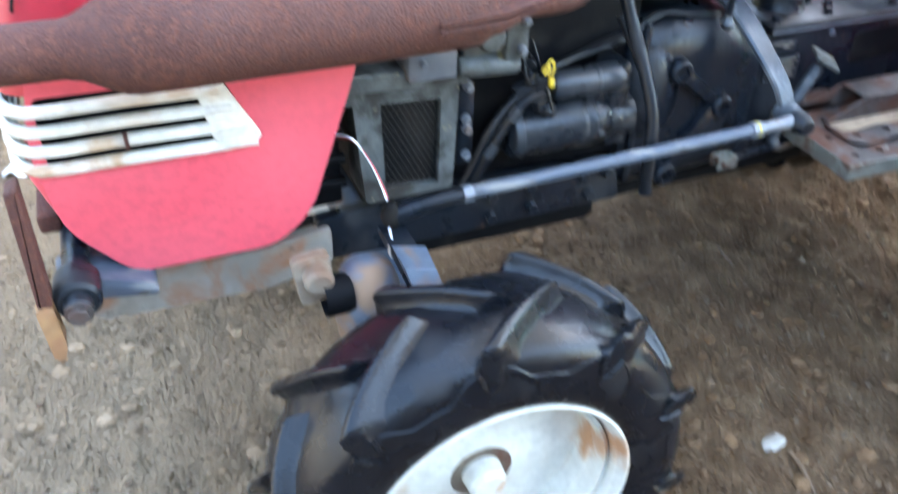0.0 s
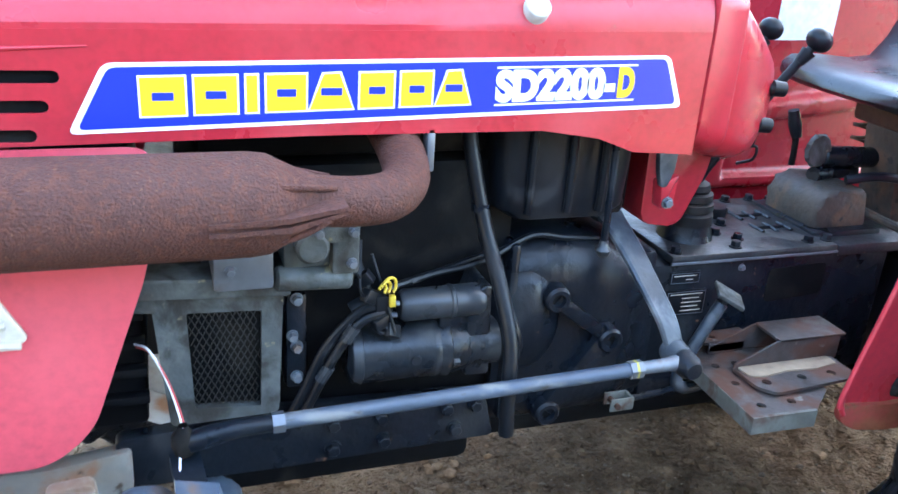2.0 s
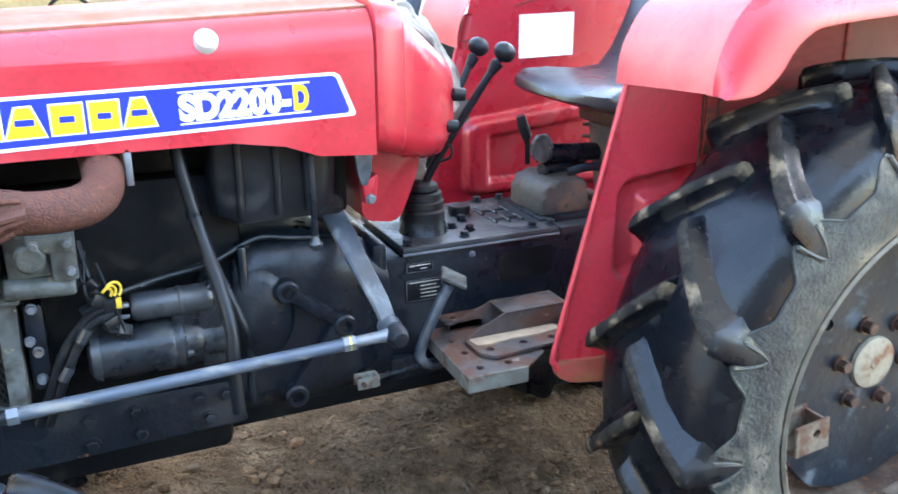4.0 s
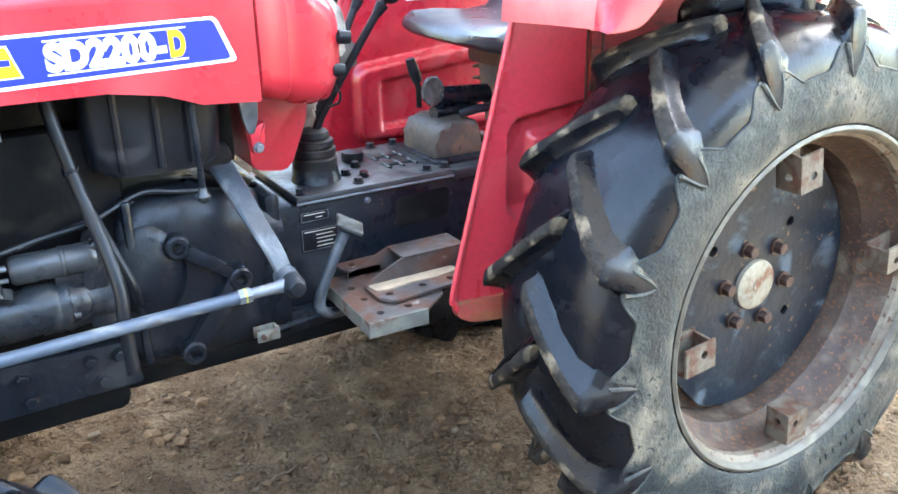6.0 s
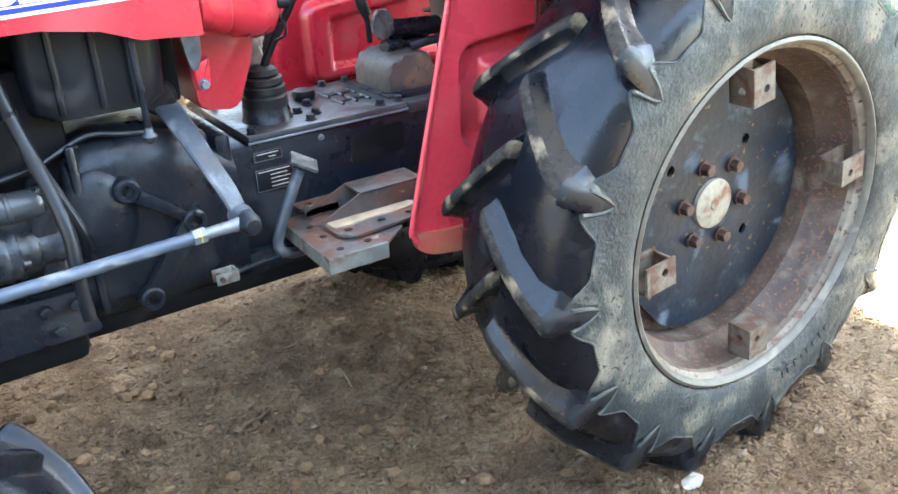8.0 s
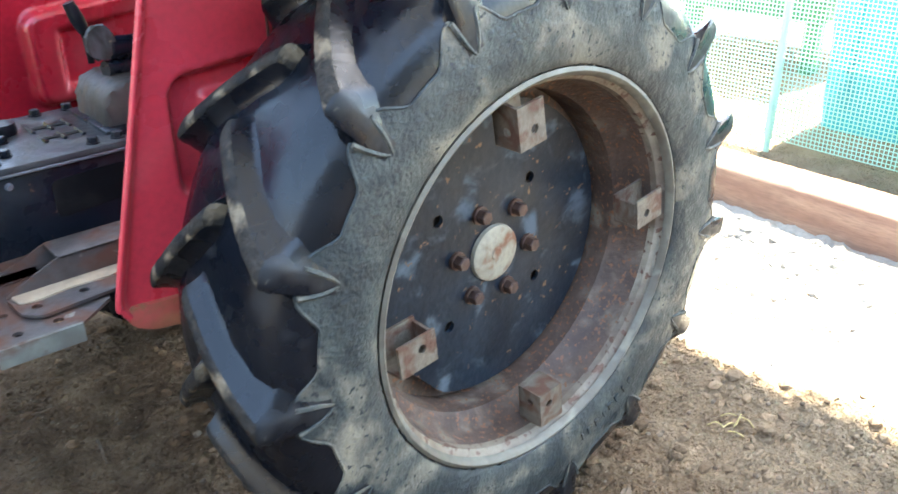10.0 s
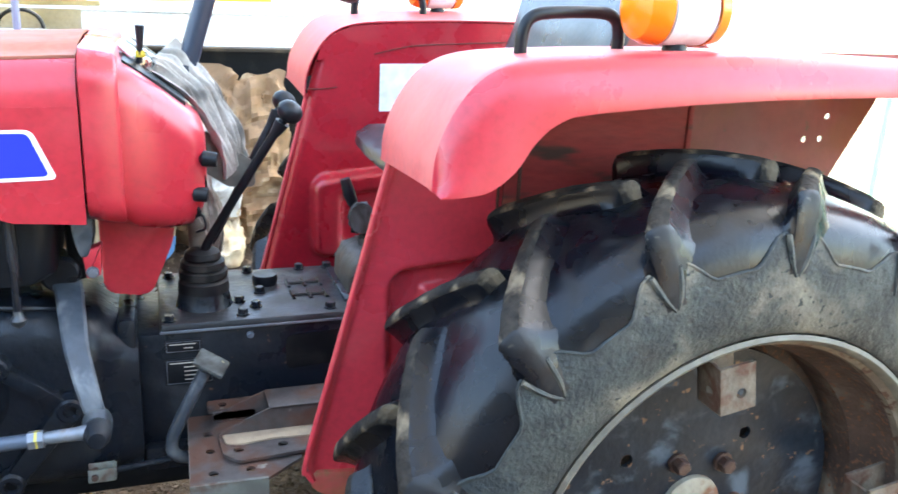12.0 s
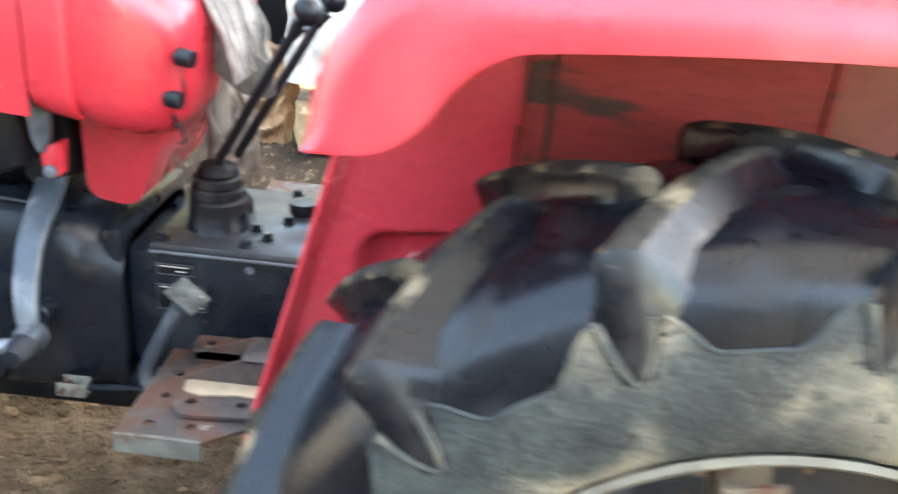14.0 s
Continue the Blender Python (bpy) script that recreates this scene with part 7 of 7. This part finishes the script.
def build_fence():
    fence = tagged(empty("fence"), "pale green square-mesh net fence on thin posts", "fence")
    for y in (-2.2, -1.0, 0.14, 1.3, 2.5):
        part("post", cyl((2.12, y, -0.02), (2.12, y, 1.5), 0.012, 10), NET, fence)
    bm = bmesh.new()
    for i in range(0, 300):
        y = -2.2 + i * 0.0157
        box((2.118, y - 0.0016, 0.05), (2.121, y + 0.0016, 1.45), 0, 2, bm)
    for i in range(0, 90):
        z = 0.05 + i * 0.0157
        box((2.1185, -2.2, z - 0.0016), (2.1215, 2.5, z + 0.0016), 0, 2, bm)
    net = part("net", bm, NET, fence, "fine square plastic net")
    return fence


build_fence()
for y0, y1, x0, x1, h in ((-1.25, -0.62, 2.5, 3.1, 0.9), (-0.58, 0.17, 2.5, 3.1, 0.95), (-2.1, -1.3, 2.5, 3.1, 0.9)):
    t = tagged(empty("storage_bin"), "teal plastic storage bin behind the net fence", "bin", "teal bins behind the fence")
    part("tub", loft([[(x, y, z) for x, y in rrect(x0 + k, x1 - k, y0 + k, y1 - k, 0.03, 3)] for z, k in ((0, 0.03), (h - 0.08, 0.0), (h - 0.08, -0.015), (h, -0.015))]), TEAL, t)
    part("rib", box((x0 - 0.008, y0 + 0.1, 0.1), (x0 + 0.01, y0 + 0.13, h - 0.1), 0.003), TEAL, t)
    part("rib", box((x0 - 0.008, y1 - 0.13, 0.1), (x0 + 0.01, y1 - 0.1, h - 0.1), 0.003), TEAL, t)
g = tagged(empty("green_machine"), "dark green machine standing behind the net fence", "machine")
part("body", box((3.2, 0.5, 0.25), (4.0, 1.4, 0.9), 0.05), GREENERY, g)
part("leg", box((3.25, 0.55, 0), (3.33, 0.63, 0.27), 0.01), GREENERY, g)
part("leg", box((3.25, 1.25, 0), (3.33, 1.33, 0.27), 0.01), GREENERY, g)

# heap and sack beyond the nose
thing("sack", loft([[(-2.52 + w * math.cos(a) * 1.15 + 0.03 * noise.noise((a * 2, z * 6, 1)), 1.78 + w * 0.62 * math.sin(a) + 0.03 * noise.noise((a * 2, z * 6, 5)), z + 0.02 * noise.noise((a * 1.5, z * 9, 9))) for a in np.linspace(0, 2 * math.pi, 41)[:-1]] for z, w in ((-0.01, 0.24), (0.05, 0.29), (0.14, 0.31), (0.24, 0.30), (0.33, 0.26), (0.39, 0.20), (0.43, 0.13), (0.45, 0.05))]), SACK, "full beige cloth sack standing on the ground", "sack", angle=1.2)


def heap_point(u, v):
    a = math.pi * u
    return (-2.42 + 0.62 * math.cos(a) * (1 - 0.45 * v), 2.24 - 0.22 * math.sin(a) * (1 - 0.5 * v), -0.02 + 0.92 * v - 0.10 * v * abs(math.cos(a)))


heap = tagged(empty("net_heap"), "heap of grey tangled netting piled on the ground", "net")
part("mound", sheet(crumple(heap_point, 60, 44, 0.06, 4, 7)), GREY_NET, heap, angle=1.2)
rnd = random.Random(12)
bm = bmesh.new()
for k in range(90):
    u, v = rnd.uniform(0.05, 0.95), rnd.uniform(0.2, 0.95)
    pts = []
    for q in range(6):
        p = Vector(heap_point(min(0.98, max(0.02, u)), min(0.98, max(0.05, v))))
        pts.append(p + Vector((rnd.uniform(-0.02, 0.02), -0.045 + rnd.uniform(-0.02, 0.02), rnd.uniform(-0.02, 0.02))))
        u += rnd.uniform(-0.05, 0.05)
        v += rnd.uniform(-0.06, 0.06)
    tube(pts, 0.0045, 5, bm, 3, False)
tagged(part("loose_cord", bm, surf("pale_net_cord", (0.26, 0.245, 0.22), (0.17, 0.16, 0.145), 9, (0.8, 0.95)), heap), "pale loose net cord", kind="stuff")
for x, y, s in ((-0.158, -0.640, 0.021), (-0.017, -0.650, 0.012), (-0.817, -0.419, 0.0205), (0.178, -0.693, 0.013), (-1.126, 0.488, 0.014), (-0.42, -0.30, 0.012), (-0.35, 0.05, 0.010)):
    bm = bmesh.new()
    bmesh.ops.create_icosphere(bm, subdivisions=2, radius=s)
    for v in bm.verts:
        v.co = Vector((v.co.x * 1.3, v.co.y * 0.8, v.co.z * 0.45)) + Vector((1, 0.6, 0.4)) * noise.noise(v.co * 140) * s * 0.8
    bmesh.ops.translate(bm, verts=bm.verts, vec=(x, y, ground_height(x, y) + s * 0.25))
    thing("stone_chip", bm, GRAVEL if s > 0.02 else PEBBLE, "pale broken stone chip on the earth", "stone", "stone chips by the wheel")


# twigs, straw and a scrap of paper on the earth
TWIG = surf("dry_brown_twig", (0.16, 0.105, 0.065), (0.1, 0.066, 0.042), 30, (0.8, 0.95), 0, 0.4, 120)
STRAW = surf("dry_yellow_straw", (0.5, 0.39, 0.17), (0.4, 0.3, 0.13), 20, (0.7, 0.9))
rnd = random.Random(31)
for x0, y0, x1, y1, r in ((-0.519, 0.172, -0.533, 0.083, 0.0035), (-0.806, -0.454, -0.821, -0.551, 0.0045), (-0.812, 0.091, -0.733, 0.107, 0.003), (-0.30, -0.02, -0.36, 0.03, 0.0022), (-0.62, 0.36, -0.55, 0.33, 0.0025), (0.35, -0.55, 0.40, -0.60, 0.002)):
    pts = []
    for f in (0, 0.3, 0.6, 1):
        x, y = x0 + (x1 - x0) * f + rnd.uniform(-0.004, 0.004), y0 + (y1 - y0) * f + rnd.uniform(-0.004, 0.004)
        pts.append((x, y, ground_height(x, y) + r * 1.6))
    thing("twig", tube(pts, [r, r, r * 0.9, r * 0.6], 7), TWIG, "dry brown twig lying on the earth", "twig", "twigs on the earth")
for k in range(7):
    x, y, a = 0.521 + rnd.uniform(-0.035, 0.035), -0.73 + rnd.uniform(-0.03, 0.03), rnd.uniform(0, 3.1)
    q = (x + 0.035 * math.cos(a), y + 0.035 * math.sin(a))
    thing("straw", tube([(x, y, ground_height(x, y) + 0.004), ((x + q[0]) / 2, (y + q[1]) / 2, ground_height(x, y) + 0.010), (q[0], q[1], ground_height(*q) + 0.004)], 0.0016, 6), STRAW, "short yellow straw on the earth", "straw", "straws near the wheel")
thing("paper_scrap", sheet(crumple(lambda u, v: (-2.23 + 0.07 * u, 1.13 + 0.05 * v, ground_height(-2.2, 1.15) + 0.014 + 0.012 * math.sin(5 * u)), 10, 8, 0.012, 2, 30), 0.0008), PAPER, "torn white paper scrap on the earth", "paper")
